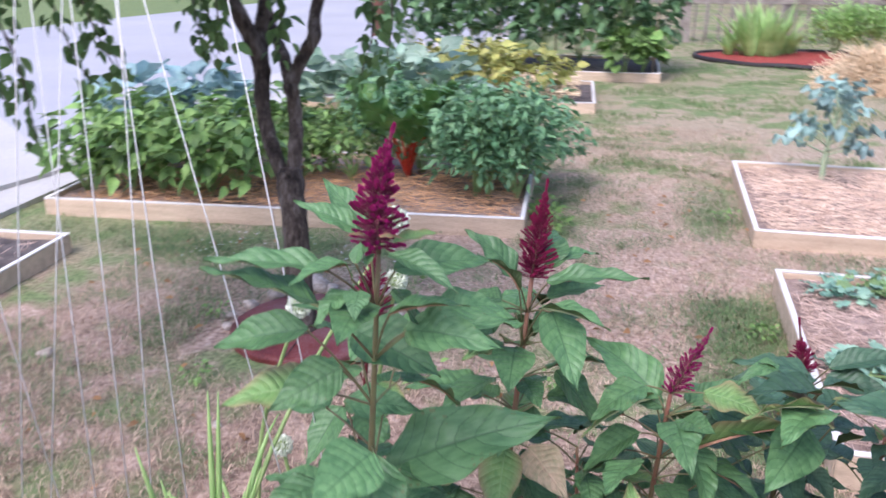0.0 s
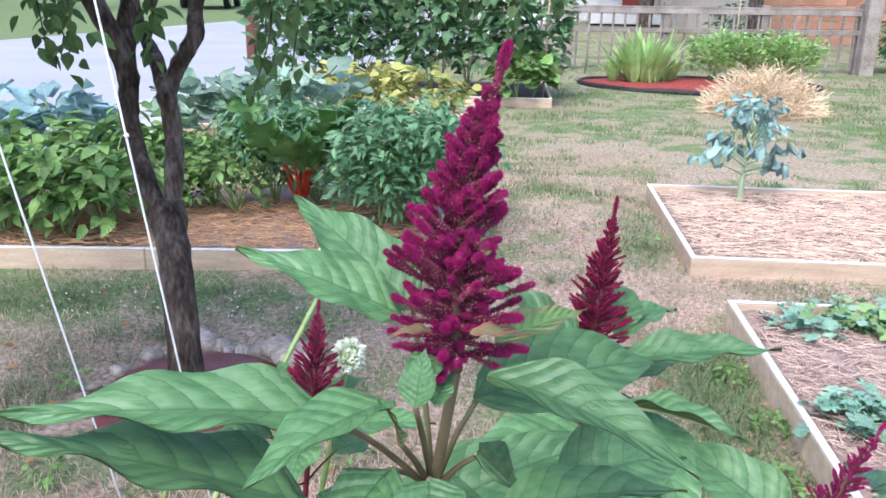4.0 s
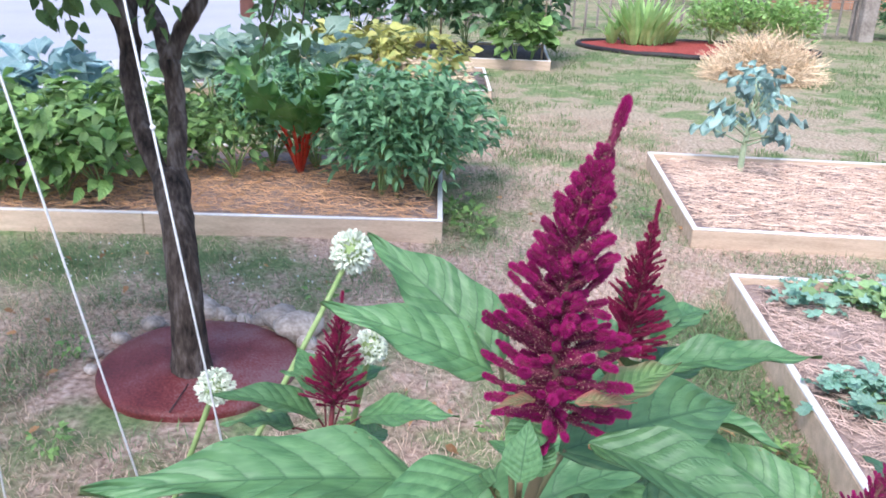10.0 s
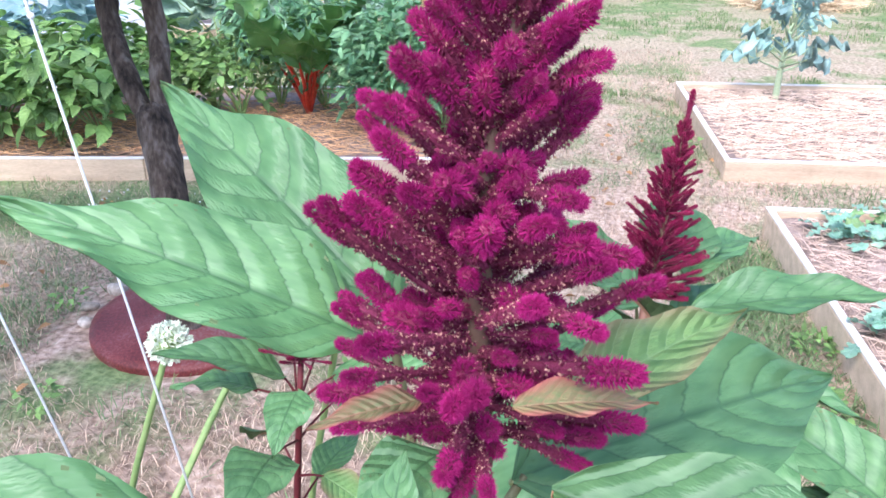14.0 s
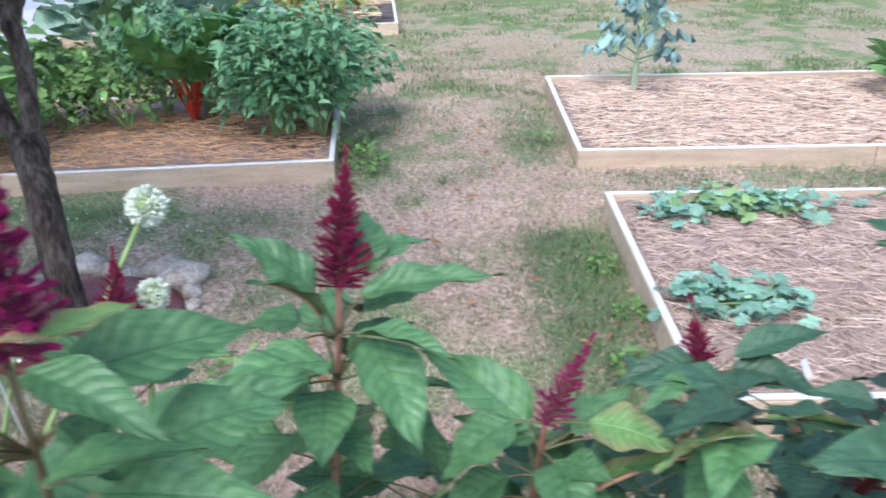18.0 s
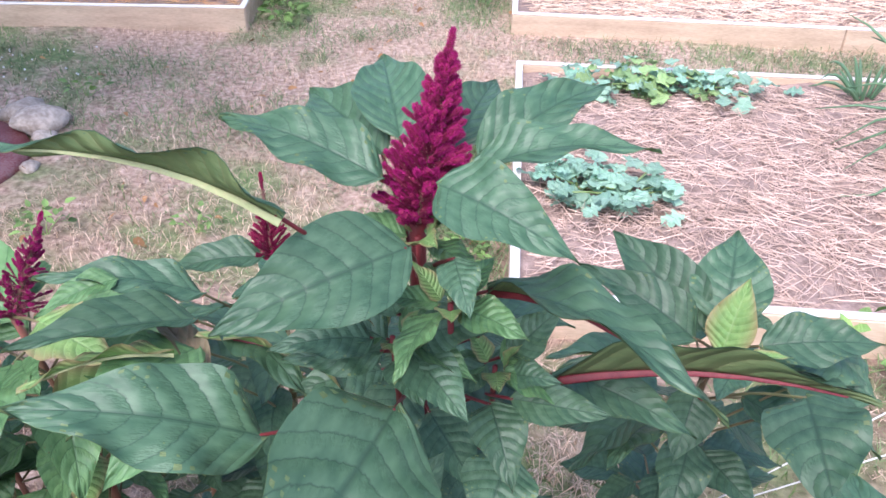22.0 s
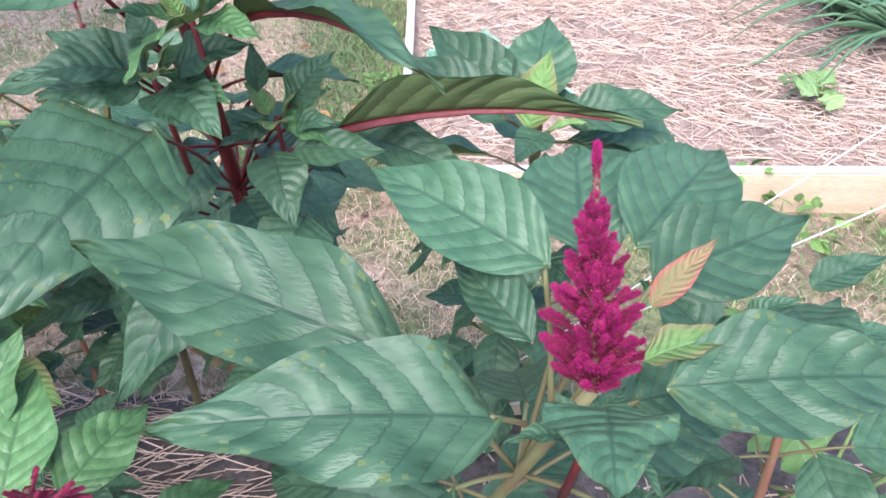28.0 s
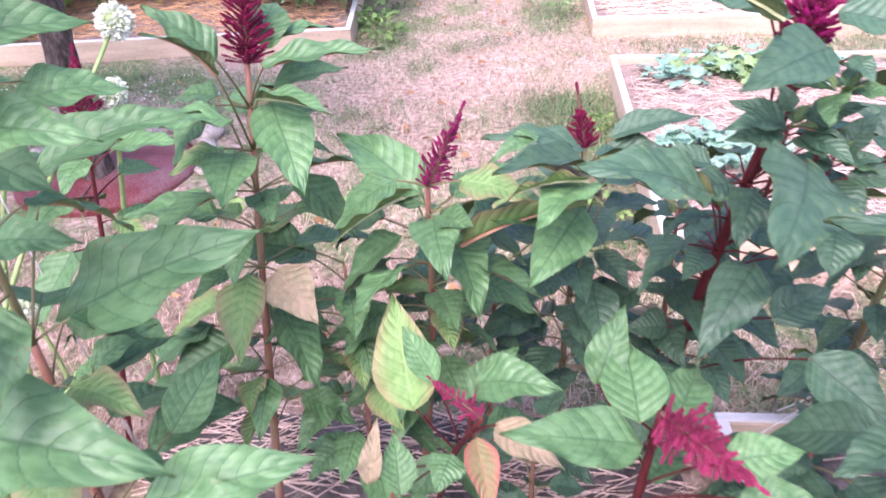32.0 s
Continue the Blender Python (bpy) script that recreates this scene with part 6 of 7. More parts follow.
leaf_at("one", -0.81, -0.978, 0.529, 21, 16, 0.084, 0.34, 'A', 32)
leaf_at("one", -0.762, -1.165, 0.926, -87, -5, 0.081, 0.5, 'A', -6)
leaf_at("one", -0.728, -1.145, 0.889, -16, -8, 0.104, 0.4, 'A', 35)
leaf_at("one", -0.703, -1.115, 0.898, 26, -10, 0.084, 0.45, 'A', 26)
leaf_at("one", -0.832, -1.141, 0.878, -165, -16, 0.108, 0.36, 'A', -33)
leaf_at("one", -0.801, -1.134, 0.834, -133, -22, 0.088, 0.5, 'A', -39)
leaf_at("one", -0.753, -1.181, 0.767, -106, -8, 0.094, 0.6, 'A', -29)
leaf_at("one", -0.735, -1.149, 0.985, 42, 0, 0.054, 0.25, 'L', 19, 0)
leaf_at("one", -0.744, -1.164, 0.995, 14, -6, 0.024, 0.26, 'R', 15, 0)
leaf_at("one", -0.758, -1.165, 0.996, -141, 5, 0.019, 0.26, 'R', -14, 0)
leaf_at("one", -0.769, -1.123, 0.986, 149, 25, 0.085, 0.33, 'A', -23, 0)
leaf_at("one", -0.773, -1.134, 0.988, -170, 22, 0.073, 0.3, 'A', -31, 0)
leaf_at("one", -0.744, -1.123, 0.946, 28, -6, 0.109, 0.36, 'A', 32, 1)
leaf_at("two", -0.669, -0.791, 0.813, -174, 36, 0.099, 0.4, 'A')
leaf_at("two", -0.637, -0.732, 0.813, 82, 16, 0.086, 0.6, 'A')
leaf_at("two", -0.632, -0.735, 0.808, 45, 0, 0.1, 0.36, 'A')
leaf_at("two", -0.63, -0.763, 0.797, 3, 5, 0.144, 0.26, 'A')
leaf_at("two", -0.631, -0.798, 0.773, -25, -2, 0.11, 0.3, 'A')
leaf_at("two", -0.654, -0.819, 0.754, -153, 2, 0.127, 0.4, 'A')
leaf_at("two", -0.659, -0.827, 0.809, -136, 41, 0.097, 0.2, 'A')
leaf_at("two", -0.647, -0.757, 0.713, 53, -4, 0.113, 0.4, 'A')
leaf_at("three", -0.958, -0.581, 0.64, -157, 27, 0.073, 0.4, 'A')
leaf_at("three", -0.948, -0.561, 0.63, 56, 1, 0.071, 0.5, 'A')
leaf_at("three", -0.974, -0.603, 0.614, -152, 23, 0.13, 0.34, 'A')
leaf_at("three", -0.928, -0.599, 0.616, -4, 7, 0.12, 0.44, 'A')
leaf_at("three", -0.975, -0.566, 0.623, 131, 17, 0.085, 0.5, 'A')
leaf_at("three", -0.956, -0.624, 0.614, -92, -16, 0.079, 0.5, 'A')
leaf_at("four", -0.081, -0.961, 0.875, -137, -10, 0.106, 0.44, 'B', -34, 1)
leaf_at("four", -0.1, -0.917, 0.887, 167, 6, 0.108, 0.32, 'B', -21)
leaf_at("four", -0.106, -0.875, 0.879, 133, 2, 0.097, 0.42, 'B', -22)
leaf_at("four", -0.096, -0.878, 0.891, 106, 8, 0.096, 0.42, 'B', -8, 3)
leaf_at("four", -0.066, -0.879, 0.887, 72, 6, 0.085, 0.4, 'B', 14)
leaf_at("four", -0.05, -0.899, 0.892, 36, 7, 0.109, 0.3, 'B', 22)
leaf_at("four", -0.054, -0.912, 0.892, 1, 7, 0.102, 0.28, 'B', 11, 4)
leaf_at("four", -0.07, -0.934, 0.896, -38, -17, 0.083, 0.44, 'B', 31, 4)
leaf_at("four", -0.133, -0.999, 0.912, 179, 14, 0.129, 0.26, 'B', 45, 2)
leaf_at("four", -0.041, -0.925, 0.824, -34, 0, 0.15, 0.26, 'B', -12, 4)
leaf_at("four", 0.005, -0.897, 0.734, 4, 0, 0.202, 0.24, 'B', -44, 1)
leaf_at("four", -0.164, -0.976, 0.744, -155, 18, 0.141, 0.4, 'B', -25, 2)
leaf_at("four", -0.059, -0.954, 0.865, -75, -22, 0.037, 0.5, 'B', 9)
leaf_at("four", -0.104, -0.947, 0.8, -149, 3, 0.06, 0.45, 'B', -23)
leaf_at("four", -0.087, -0.976, 0.778, -103, -13, 0.15, 0.5, 'B', -31, 2)
leaf_at("four", -0.096, -0.941, 0.794, -172, 20, 0.059, 0.46, 'B', -40)
leaf_at("four", -0.099, -0.945, 0.789, -153, -3, 0.058, 0.42, 'B', -41)
leaf_at("four", -0.09, -0.948, 0.787, -61, -9, 0.037, 0.6, 'B', 6)
leaf_at("four", -0.083, -0.945, 0.791, -50, -16, 0.055, 0.5, 'B', 14)
leaf_at("four", -0.079, -0.939, 0.798, -21, 14, 0.051, 0.5, 'B', 40)
leaf_at("four", -0.092, -0.932, 0.806, 4, 87, 0.031, 0.5, 'B', 104)
leaf_at("four", -0.025, -0.905, 0.74, -35, 10, 0.039, 0.45, 'B', 32)
leaf_at("four", -0.035, -0.917, 0.726, -72, -27, 0.059, 0.55, 'B', 3)
leaf_at("four", -0.039, -0.901, 0.745, -129, -10, 0.04, 0.45, 'B', -31)
leaf_at("four", -0.024, -0.897, 0.75, -2, 40, 0.048, 0.5, 'B', 52)
leaf_at("four", -0.022, -0.915, 0.729, -20, 6, 0.068, 0.36, 'B', 35)
leaf_at("four", -0.045, -0.89, 0.757, 168, 80, 0.033, 0.4, 'B', -55)
leaf_at("four", -0.02, -0.911, 0.671, -103, -29, 0.06, 0.75, 'B', -13)
leaf_at("four", -0.082, -0.955, 0.663, 14, 56, 0.048, 0.5, 'B', 49)
leaf_at("four", 0.013, -0.858, 0.704, -31, -15, 0.105, 0.32, 'B', 27)
leaf_at("four", -0.091, -0.908, 0.624, -123, -36, 0.123, 0.4, 'B', -16)
leaf_at("four", -0.015, -0.915, 0.505, -47, -22, 0.114, 0.5, 'B', 31)
leaf_at("four", -0.057, -0.896, 0.543, 28, 5, 0.095, 0.45, 'B', 29)
leaf_at("four", -0.125, -0.879, 0.675, 154, 11, 0.134, 0.34, 'L', 40)
leaf_at("five", 0.115, -1.136, 0.814, 145, 0, 0.096, 0.38, 'B', -28, 1)
leaf_at("five", 0.107, -1.162, 0.799, 126, 4, 0.054, 0.36, 'B', -18)
leaf_at("five", 0.135, -1.102, 0.793, 86, -1, 0.09, 0.55, 'B', -7, 3)
leaf_at("five", 0.155, -1.109, 0.802, 52, -4, 0.106, 0.42, 'B', 11)
leaf_at("five", 0.156, -1.134, 0.804, 28, -3, 0.095, 0.4, 'B', 26, 0)
leaf_at("five", 0.151, -1.154, 0.81, 30, 33, 0.036, 0.28, 'R', 20, 0)
leaf_at("five", 0.146, -1.174, 0.802, 6, 10, 0.04, 0.34, 'L', 3, 4)
leaf_at("five", 0.151, -1.187, 0.802, -1, -7, 0.106, 0.36, 'B', 23, 2)
leaf_at("five", 0.13, -1.191, 0.797, -101, 19, 0.054, 0.68, 'B', 6, 2)
leaf_at("five", 0.094, -1.186, 0.785, -166, 3, 0.124, 0.36, 'B', -23, 2)
leaf_at("five", 0.06, -1.144, 0.771, 165, -1, 0.175, 0.29, 'B', -27, 2)
leaf_at("five", 0.108, -1.161, 0.651, -101, -30, 0.154, 0.42, 'B', 10)
leaf_at("five", -0.002, -1.081, 0.439, -62, -27, 0.112, 0.6, 'B', 25)
leaf_at("six", -0.457, -0.761, 0.628, 152, 12, 0.158, 0.36, 'A', -27)
leaf_at("six", -0.465, -0.76, 0.632, -147, -17, 0.135, 0.28, 'L', 43)
leaf_at("six", -0.415, -0.775, 0.633, 33, 12, 0.097, 0.3, 'A', 17)
leaf_at("six", -0.406, -0.824, 0.595, 8, 17, 0.157, 0.3, 'L', -45)
leaf_at("six", -0.264, -0.808, 0.636, -117, -22, 0.126, 0.46, 'A', -25)
leaf_at("six", -0.428, -0.816, 0.629, -52, 9, 0.062, 0.5, 'A', 28)
leaf_at("six", -0.451, -0.767, 0.618, 169, -2, 0.098, 0.34, 'A', -30)
leaf_at("six", -0.399, -0.793, 0.603, 26, 9, 0.149, 0.2, 'B', 11)
leaf_at("seven", -0.263, -0.802, 0.706, -158, 15, 0.125, 0.26, 'B')
leaf_at("seven", -0.26, -0.829, 0.703, -140, 12, 0.135, 0.26, 'B')
leaf_at("seven", -0.238, -0.828, 0.7, -40, -2, 0.106, 0.36, 'B')
leaf_at("seven", -0.258, -0.842, 0.685, -126, -3, 0.113, 0.5, 'A')
leaf_at("seven", -0.249, -0.785, 0.691, 35, -18, 0.078, 0.3, 'B')
leaf_at("seven", -0.246, -0.864, 0.674, 135, 7, 0.108, 0.22, 'T', 17)
leaf_at("seven", -0.264, -0.87, 0.705, -170, -10, 0.109, 0.3, 'L', 38)
leaf_at("seven", -0.317, -0.827, 0.736, -139, -17, 0.065, 0.3, 'A', -22)
leaf_at("seven", -0.223, -0.691, 0.671, 4, 9, 0.115, 0.3, 'B', 19)
leaf_at("seven", -0.226, -0.698, 0.66, -29, -13, 0.105, 0.36, 'B', 22)
leaf_at("seven", -0.256, -0.673, 0.652, -162, -12, 0.106, 0.3, 'B', -18)
leaf_at("eight", -0.221, -1.079, 0.532, -165, 14, 0.142, 0.36, 'A', -30)
leaf_at("eight", -0.22, -1.053, 0.534, 94, 13, 0.104, 0.55, 'A', -1)
leaf_at("eight", -0.183, -1.046, 0.534, 63, -7, 0.097, 0.45, 'A', 17)
leaf_at("eight", -0.257, -0.999, 0.533, 50, 44, 0.091, 0.4, 'A', 23)
leaf_at("eight", -0.146, -1.087, 0.519, -5, 4, 0.078, 0.5, 'A', 31)
leaf_at("eight", -0.137, -1.119, 0.505, -12, -8, 0.087, 0.45, 'A', 24)
leaf_at("eight", -0.226, -1.148, 0.504, -152, -3, 0.173, 0.32, 'A', -29)
leaf_at("eight", -0.229, -1.155, 0.513, -109, -7, 0.124, 0.48, 'A', -17)
leaf_at("eight", -0.214, -1.192, 0.49, -97, -6, 0.123, 0.5, 'A', -7)
leaf_at("eight", -0.184, -1.15, 0.508, -62, -5, 0.135, 0.42, 'A', 21)
leaf_at("eight", -0.149, -1.159, 0.504, -48, -7, 0.143, 0.42, 'A', 28)
leaf_at("eight", -0.176, -1.235, 0.472, -78, -8, 0.067, 0.6, 'A', 8)
leaf_at("nine", -0.460, -0.934, 0.431, 110, 43, 0.148, 0.44, 'L', -14)
leaf_at("nine", -0.431, -0.927, 0.470, 138, 32, 0.080, 0.4, 'A', -30)
leaf_at("nine", -0.384, -0.958, 0.497, -27, 9, 0.104, 0.5, 'A', 21)
leaf_at("nine", -0.495, -1.054, 0.439, 66, 51, 0.072, 0.3, 'T', 21)
leaf_at("nine", -0.461, -1.064, 0.433, 100, 30, 0.068, 0.5, 'A', 6)
leaf_at("nine", -0.409, -1.026, 0.458, -100, -15, 0.049, 0.7, 'A', -18)
leaf_at("nine", -0.384, -0.999, 0.455, -76, -21, 0.089, 0.36, 'R', 1)
leaf_at("nine", -0.362, -0.988, 0.465, -39, -7, 0.091, 0.4, 'T', 21)
leaf_at("nine", -0.388, -0.941, 0.456, 41, 18, 0.089, 0.45, 'A', 23)
leaf_at("ten", -0.463, -1.108, 0.442, -124, -3, 0.089, 0.42, 'A', -24)
leaf_at("ten", -0.45, -1.125, 0.45, -21, 8, 0.079, 0.5, 'A', 20)
leaf_at("ten", -0.444, -1.135, 0.451, -61, -8, 0.1, 0.4, 'A', 7)
leaf_at("ten", -0.449, -1.1, 0.449, 9, -1, 0.057, 0.35, 'A', 24)
leaf_at("ten", -0.465, -1.123, 0.455, -83, -16, 0.093, 0.4, 'T', -8)
leaf_at("ten", -0.416, -1.154, 0.416, -52, -13, 0.085, 0.5, 'R', 9)
leaf_at("eleven", 0.154, -0.765, 0.679, 80, 23, 0.097, 0.58, 'B', -7)
leaf_at("eleven", 0.149, -0.786, 0.667, 56, 60, 0.066, 0.5, 'L', 9)
leaf_at("eleven", 0.179, -0.78, 0.673, -3, 0, 0.101, 0.4, 'B', 24)
leaf_at("eleven", 0.165, -0.795, 0.67, -23, 22, 0.036, 0.28, 'L', 16)
leaf_at("eleven", 0.141, -0.761, 0.669, 136, 17, 0.12, 0.42, 'B', -28)
leaf_at("eleven", 0.131, -0.773, 0.669, 163, 12, 0.115, 0.34, 'B', -32)
leaf_at("eleven", 0.161, -0.795, 0.67, -119, 1, 0.056, 0.5, 'B', -6)
leaf_at("eleven", 0.199, -0.837, 0.677, -96, -11, 0.101, 0.6, 'B', 16)
leaf_at("eleven", 0.284, -0.743, 0.636, -154, 3, 0.102, 0.5, 'B', -28)
leaf_at("eleven", 0.285, -0.778, 0.626, 171, 7, 0.083, 0.4, 'B', -29)
leaf_at("one", -0.762, -1.183, 0.973, 80, 56, 0.022, 0.55, 'A')
leaf_at("one", -0.756, -1.173, 0.969, 65, 26, 0.017, 0.50, 'A')
leaf_at("one", -0.768, -1.179, 0.955, -152, 66, 0.023, 0.45, 'A')
leaf_at("thirteen", 0.268, -1.042, 0.706, -81, 10, 0.070, 0.60, 'B')
leaf_at("thirteen", 0.248, -1.040, 0.692, 0, 28, 0.035, 0.40, 'B')
leaf_at("thirteen", 0.250, -1.013, 0.677, -86, 3, 0.038, 0.40, 'L')
leaf_at("thirteen", 0.322, -0.969, 0.655, 13, 17, 0.058, 0.40, 'B')
leaf_at("thirteen", 0.205, -1.082, 0.718, -46, 29, 0.051, 0.36, 'B')
leaf_at("thirteen", 0.292, -1.065, 0.695, 22, 6, 0.040, 0.50, 'B')


def add_leaf(plant, stem, foot, az, el, length, ratio, kind, rng, petiole=True, red=False, turn=()):
    """A leaf whose blade starts at foot, its chord at that azimuth and elevation (degrees), with a stalk to the stem."""
    k = turn[1] if len(turn) > 1 else int(rng.integers(0, 5))
    me, dr, ribs = BLADES[kind][k]
    a, e = radians(az), radians(el) + math.atan2(dr, 1 - 0.3 * dr) * 1.0
    d = Vector((math.cos(e) * math.cos(a), math.cos(e) * math.sin(a), math.sin(e)))
    s = Vector((-math.sin(a), math.cos(a), 0))
    roll = radians(turn[0]) if turn else rng.normal(0, 0.22)
    s = s * math.cos(roll) + d.cross(s) * math.sin(roll)
    u = d.cross(s)
    q = length / math.hypot(1 - 0.3 * dr, dr)
    m = Matrix.Identity(4)
    for r in range(3):
        m[r][0], m[r][1], m[r][2], m[r][3] = d[r] * q, s[r] * q * max(ratio * 1.05, 0.2), u[r] * q, foot[r]
    ob = child("leaf", me, plant, m, {"R": "small leaf turning orange and red", "L": "pale yellow-green leaf", "T": "faded tan leaf"}.get(kind, ""))
    child("midrib", ribs["red" if red and rng.uniform() < 0.8 else ("pink" if rng.uniform() < 0.35 else "pale")], ob, None, "")
    if petiole:
        st = Vector(stem)
        f = Vector(foot)
        v, fc = tube(curve_points([st, st.lerp(f, 0.55) + Vector((0, 0, 0.03 * (f - st).length)), f + d * length * 0.03], 3), np.linspace(0.0016, 0.0011, 7), 6)
        child("petiole", mesh_of("petiole", v, fc, M_STEM_RED if red else M_STEM_OLIVE), plant)
    return ob


def amaranth(base, neck, tip, radius, count, seed, leaves, label, stem_r=0.006, tone="deep", red=False, extra=0, kind="A", lower=(0.15, 0.75), size=(0.07, 0.12), thin=False, girth=0.003, spike=0.16, bend=(0, 0, 0), stalk=None, top=None):
    rng = np.random.default_rng(seed)
    ob = empty("amaranth_plant", base, label, "amaranth", "amaranths")
    o = Vector(base)
    neck, tip = Vector(neck) - o, Vector(tip) - o
    bow = neck.lerp(Vector((0, 0, 0)), 0.5) + Vector((rng.normal(0, 0.01), rng.normal(0, 0.01), 0))
    c = curve_points([Vector((0, 0, -0.03)), bow, neck], 7)
    girths = np.linspace(stem_r * 1.35, stem_r * (0.6 if top is None else 0.36), len(c))
    cut = len(c) if top is None else int(len(c) * 0.72)
    v, f = tube(c[:cut], girths[:cut], 9)
    child("stem", mesh_of("stem", v, f, stalk or (M_STEM_RED if red else M_STEM)), ob)
    if top:
        v, f = tube(c[cut - 1:], girths[cut - 1:], 9)
        child("upper_stem", mesh_of("upper_stem", v, f, top), ob, None, "olive upper stem")

    def on_stem(z):
        z = min(max(z, 0.02), neck.z)
        return min(c, key=lambda p: abs(p.z - z))
    for x, y, z, az, el, ln, wr, kd, *turn in leaves:
        foot = Vector((x, y, z)) - o
        hor = math.hypot(foot.x - on_stem(foot.z).x, foot.y - on_stem(foot.z).y)
        add_leaf(ob, on_stem(min(foot.z - 1.5 * hor, neck.z - 0.01)), foot, az, el, ln, wr, kd, rng, (0.006 if foot.z < neck.z - 0.01 else 0.03) < hor < 0.2 and foot.z < neck.z + 0.07, red, turn)
    for i in range(extra):
        k = (i + 0.5) / extra
        z = neck.z * (lower[0] + (lower[1] - lower[0]) * k)
        az = i * 137.5 + rng.uniform(-20, 20) + seed * 31
        ln = rng.uniform(*size)
        st = on_stem(z)
        out = ln * rng.uniform(0.35, 0.6)
        foot = st + Vector((math.cos(radians(az)) * out, math.sin(radians(az)) * out, out * 0.45))
        kd = kind if rng.uniform() < (0.99 if kind == "B" else 0.8) else ("L" if rng.uniform() < 0.88 else "T")
        add_leaf(ob, st, foot, az + rng.uniform(-15, 15), rng.uniform(-45, 5), ln, rng.uniform(0.42, 0.56), kd, rng, True, red)
    if count:
        bloom(ob, neck, tip, radius, count, seed + 500, tone, spike, thin, girth, bend)
    return ob


def side_shoot(plant, at, n, size, seed, kind="B", young="L"):
    """A young side shoot: small leaves in a whorl round a pale tip."""
    rng = np.random.default_rng(seed)
    o = plant.location
    at = Vector(at) - o
    for i in range(n):
        az, el = i * 137.5 + rng.uniform(-15, 15), 62 - 88 * (i / n) ** 0.7
        ln = size * (0.45 + 0.65 * i / n)
        add_leaf(plant, at, at + Vector((math.cos(radians(az)), math.sin(radians(az)), 0)) * 0.006, az, el, ln, rng.uniform(0.42, 0.52), young if i < 3 else kind, rng, False)
    v, f = tube([at + Vector((0, 0.03, -0.09)), at], [0.0024, 0.0018], 6)
    child("side_stem", mesh_of("side_stem", v, f, M_STEM_RED), plant)


one = amaranth((-0.9, -0.93, 0.02), (-0.75, -1.15, 0.972), (-0.733, -1.14, 1.101), 0.041, 260, 1, LEAVES["one"], "tall amaranth with a large crimson plume and broad green leaves", 0.0062, top=M_STEM_OLIVE, tone="bright", girth=0.0028, bend=(-0.007, 0, 0), extra=18, lower=(0.3, 0.8), size=(0.08, 0.13))
two = amaranth((-0.72, -0.785, 0.02), (-0.655, -0.735, 0.79), (-0.638, -0.724, 0.941), 0.046, 290, 2, LEAVES["two"], "slender amaranth with a dark crimson spire", 0.0055, extra=52, size=(0.06, 0.13), thin=True, lower=(0.3, 0.95), girth=0.0027)
three = amaranth((-1.055, -0.6, 0.02), (-0.958, -0.602, 0.63), (-0.947, -0.586, 0.773), 0.056, 210, 3, LEAVES["three"], "shorter amaranth with a feathery crimson plume", 0.005, red=True, extra=20, size=(0.07, 0.12), thin=True, lower=(0.3, 0.92), girth=0.0026)
four = amaranth((-0.1, -0.55, 0.02), (-0.083, -0.908, 0.855), (-0.067, -0.877, 0.961), 0.036, 300, 4, LEAVES["four"], "dark-leaved amaranth with a crimson plume and red stem", 0.0082, tone="tufted", red=True, extra=42, kind="B", thin=True, size=(0.05, 0.09), lower=(0.3, 0.84), girth=0.0036)
side_shoot(four, (-0.094, -0.94, 0.796), 6, 0.05, 601, "A")
side_shoot(four, (-0.033, -0.902, 0.744), 6, 0.05, 602, "A")
side_shoot(four, (-0.06, -0.955, 0.835), 8, 0.05, 603, "A")
side_shoot(four, (-0.082, -0.915, 0.85), 7, 0.05, 606, "A")
five = amaranth((0.03, -0.85, 0.02), (0.129, -1.174, 0.786), (0.129, -1.122, 0.864), 0.026, 200, 5, LEAVES["five"], "amaranth with a compact magenta spire and large bluish leaves", 0.0046, stalk=M_STEM_OLIVE, tone="tufted", girth=0.0031, extra=26, kind="B", thin=True, size=(0.07, 0.12), spike=0.26, lower=(0.2, 0.93))
side_shoot(five, (0.129, -1.182, 0.768), 6, 0.03, 604, young="B")
six = amaranth((-0.5, -0.66, 0.02), (-0.445, -0.785, 0.652), (-0.397, -0.773, 0.757), 0.032, 160, 6, LEAVES["six"], "amaranth with a leaning crimson plume", 0.005, tone="bright", extra=36, size=(0.07, 0.12), lower=(0.4, 1.0), kind="A", thin=True, girth=0.0023)
seven = amaranth((-0.27, -0.58, 0.02), (-0.25, -0.665, 0.642), (-0.263, -0.635, 0.725), 0.032, 170, 7, LEAVES["seven"], "small-flowered amaranth among other plants", 0.005, stalk=M_STEM_OLIVE, extra=34, lower=(0.3, 0.86), size=(0.07, 0.12), kind="B", thin=True, spike=0.4, girth=0.0023)
eight = amaranth((-0.165, -0.87, 0.02), (-0.2, -1.05, 0.545), (-0.122, -1.15, 0.545), 0.046, 210, 8, LEAVES["eight"], "amaranth with a pink plume nodding over a rosette of leaves", 0.0065, tone="pink", red=True, extra=5, girth=0.0032, lower=(0.2, 0.6))
nine = amaranth((-0.47, -0.7, 0.02), (-0.376, -1.003, 0.488), (-0.436, -0.984, 0.531), 0.021, 95, 9, LEAVES["nine"], "short amaranth with a small pink plume and lime leaves", 0.005, tone="pink", red=True, extra=7, girth=0.0023, size=(0.05, 0.08))
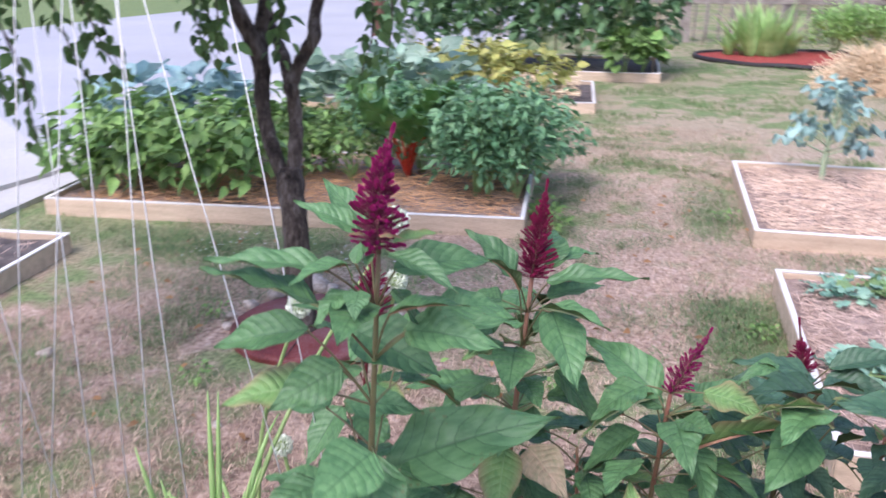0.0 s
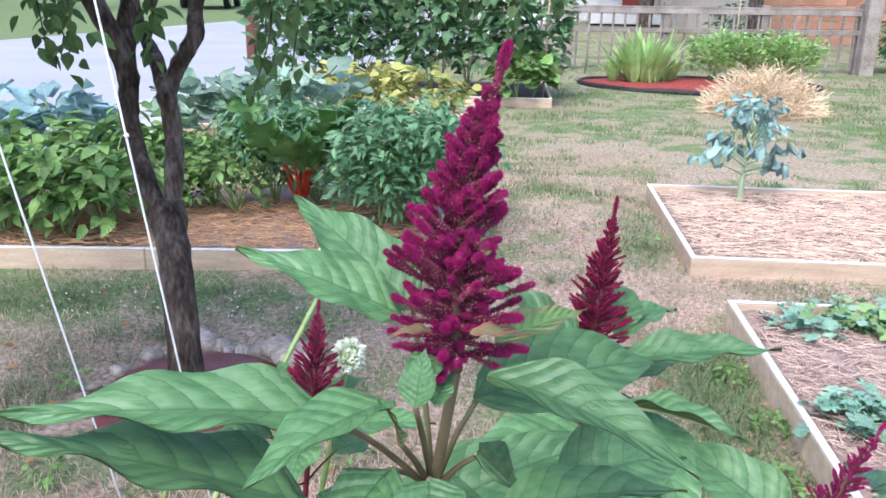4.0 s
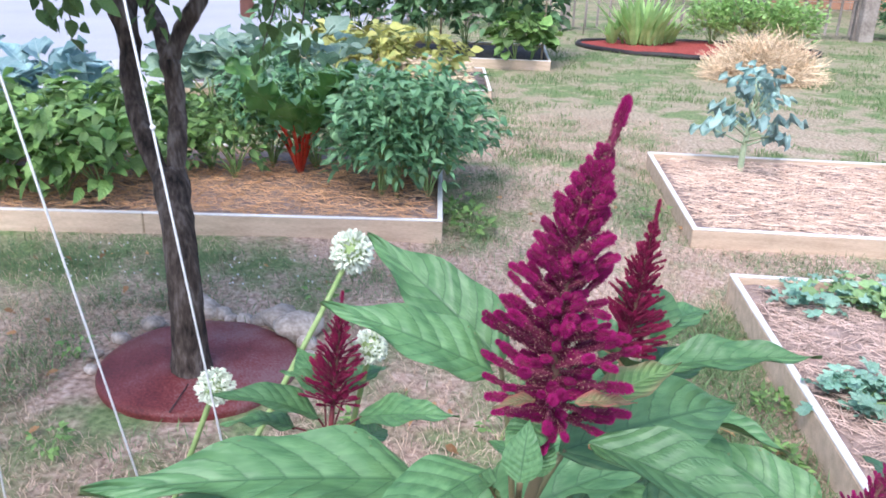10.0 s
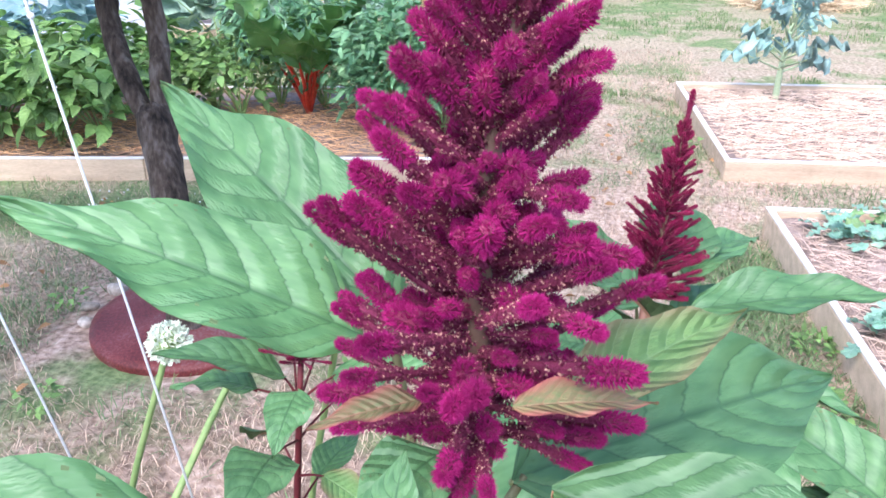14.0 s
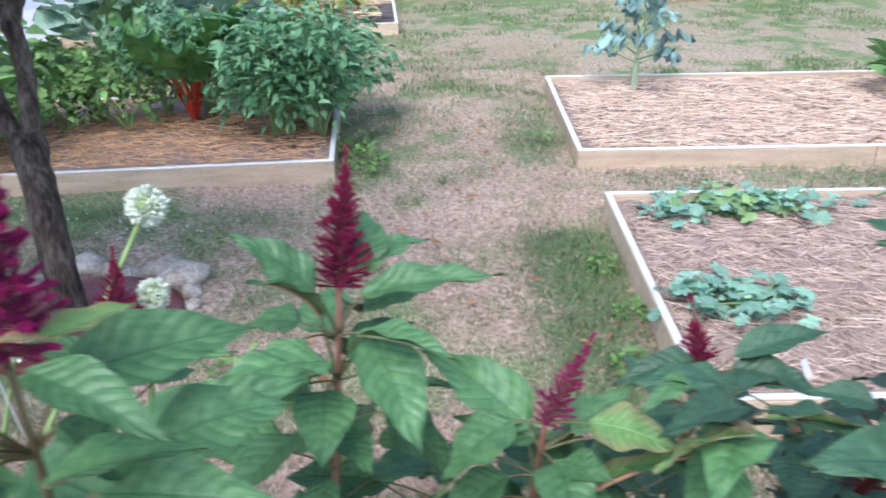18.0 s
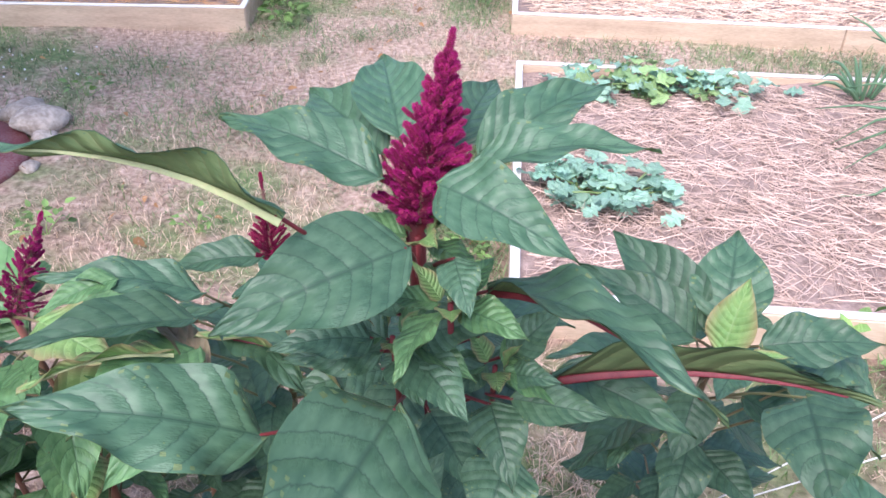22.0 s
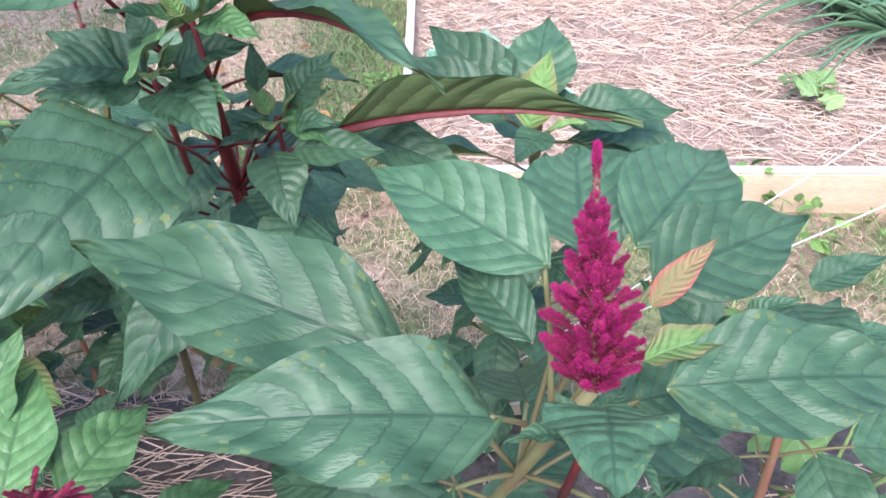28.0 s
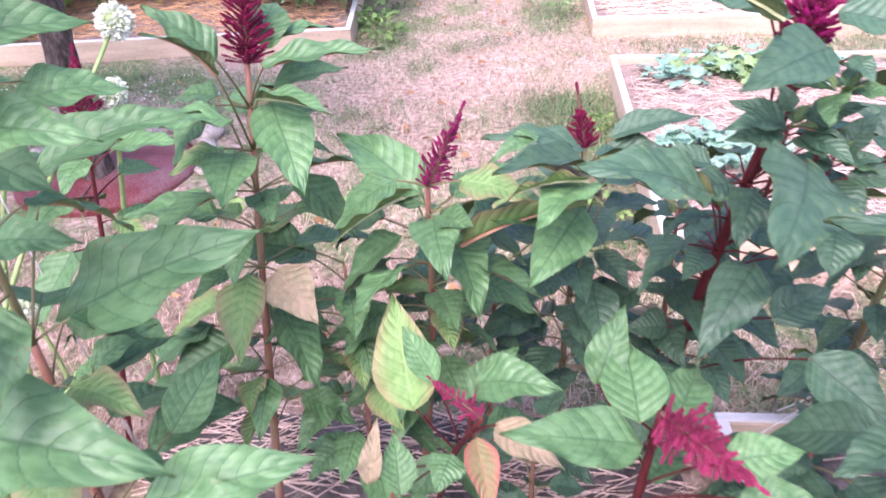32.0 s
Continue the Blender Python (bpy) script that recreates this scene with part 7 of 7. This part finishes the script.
ten = amaranth((-0.51, -0.94, 0.02), (-0.475, -0.985, 0.41), (-0.478, -0.98, 0.445), 0.009, 16, 10, LEAVES["ten"], "small budding amaranth seedling", 0.0035, extra=4, lower=(0.3, 0.8), size=(0.04, 0.07))
eleven = amaranth((0.17, -0.6, 0.06), (0.165, -0.74, 0.66), (0.165, -0.74, 0.69), 0.01, 0, 11, LEAVES["eleven"], "leafy amaranth not yet in flower", 0.006, stalk=M_STEM_OLIVE, extra=40, kind="B", lower=(0.1, 0.92), size=(0.07, 0.11))
side_shoot(eleven, (0.165, -0.742, 0.675), 8, 0.04, 607)
twelve = amaranth((-0.32, -0.85, 0.02), (-0.315, -0.86, 0.3), (-0.315, -0.86, 0.33), 0.008, 0, 12, [], "low leafy amaranth under the taller ones", 0.004, extra=12, kind="B", lower=(0.3, 1.0), size=(0.05, 0.08))
thirteen = amaranth((0.32, -0.9, 0.06), (0.33, -0.98, 0.6), (0.33, -0.98, 0.63), 0.008, 0, 13, LEAVES["thirteen"], "leafy dark green amaranth in the bed", 0.005, extra=24, kind="B", lower=(0.15, 1.0), size=(0.07, 0.12))
side_shoot(thirteen, (0.33, -0.98, 0.62), 9, 0.05, 608)
fourteen = amaranth((-0.14, -0.62, 0.02), (-0.12, -0.66, 0.55), (-0.12, -0.66, 0.58), 0.008, 0, 14, [], "leafy dark green amaranth behind the taller ones", 0.005, extra=34, kind="B", lower=(0.2, 1.0), size=(0.07, 0.11))
side_shoot(fourteen, (-0.12, -0.66, 0.54), 9, 0.05, 609)
fifteen = amaranth((-0.02, -0.9, 0.02), (0.0, -0.95, 0.4), (0.0, -0.95, 0.43), 0.008, 0, 15, [], "low leafy amaranth under the taller ones", 0.004, extra=28, kind="B", lower=(0.15, 1.0), size=(0.06, 0.1))
sixteen = amaranth((-0.38, -0.62, 0.02), (-0.37, -0.64, 0.4), (-0.37, -0.64, 0.43), 0.008, 0, 16, [], "low leafy amaranth under the taller ones", 0.004, extra=14, kind="B", lower=(0.25, 1.0), size=(0.05, 0.09))
eighteen = amaranth((-0.93, -1.02, 0.02), (-0.94, -1.03, 0.26), (-0.94, -1.03, 0.29), 0.008, 0, 18, [], "low yellow-green amaranth seedling on dug soil", 0.003, red=True, extra=14, kind="L", lower=(0.3, 1.0), size=(0.05, 0.09))
seventeen = amaranth((-0.585, -0.7, 0.02), (-0.575, -0.72, 0.5), (-0.575, -0.72, 0.53), 0.008, 0, 17, [], "leafy mid-green amaranth under the taller ones", 0.004, extra=30, kind="A", lower=(0.2, 1.0), size=(0.07, 0.12))


def weed_grass(at, n, h, seed):
    """A loose tuft of thin wild grass: arching stalks with small seed heads."""
    rng = np.random.default_rng(seed)
    ob = empty("weed_grass", at, "thin pale wild grass with seed heads on dug soil", "grass", "wild grasses")
    for i in range(n):
        az, tall, lean = rng.uniform(0, 6.283), h * rng.uniform(0.6, 1.1), rng.uniform(0.15, 0.7)
        d = Vector((math.cos(az), math.sin(az), 0))
        c = [d * (0.01 + tall * lean * t * t) + Vector((0, 0, tall * (t - 0.25 * lean * t * t) - 0.01)) for t in np.linspace(0, 1, 7)]
        v, f = tube(c, np.linspace(0.0014, 0.0007, 7), 5)
        st = child("grass_stalk", mesh_of("grass_stalk", v, f, M_GREENSTEM), ob)
        if i % 2 == 0:
            v, f = tube(curve_points(c[-3:], 3), [0.001, 0.0022, 0.0026, 0.0026, 0.0022, 0.0016, 0.0006][:7], 6)
            child("seed_head", mesh_of("seed_head", v, f, M_LITTER), st)


weed_grass((-0.62, -0.97, 0.02), 12, 0.2, 71)
weed_grass((-0.74, -1.0, 0.02), 9, 0.16, 72)
weed_grass((-0.5, -1.02, 0.02), 8, 0.13, 73)
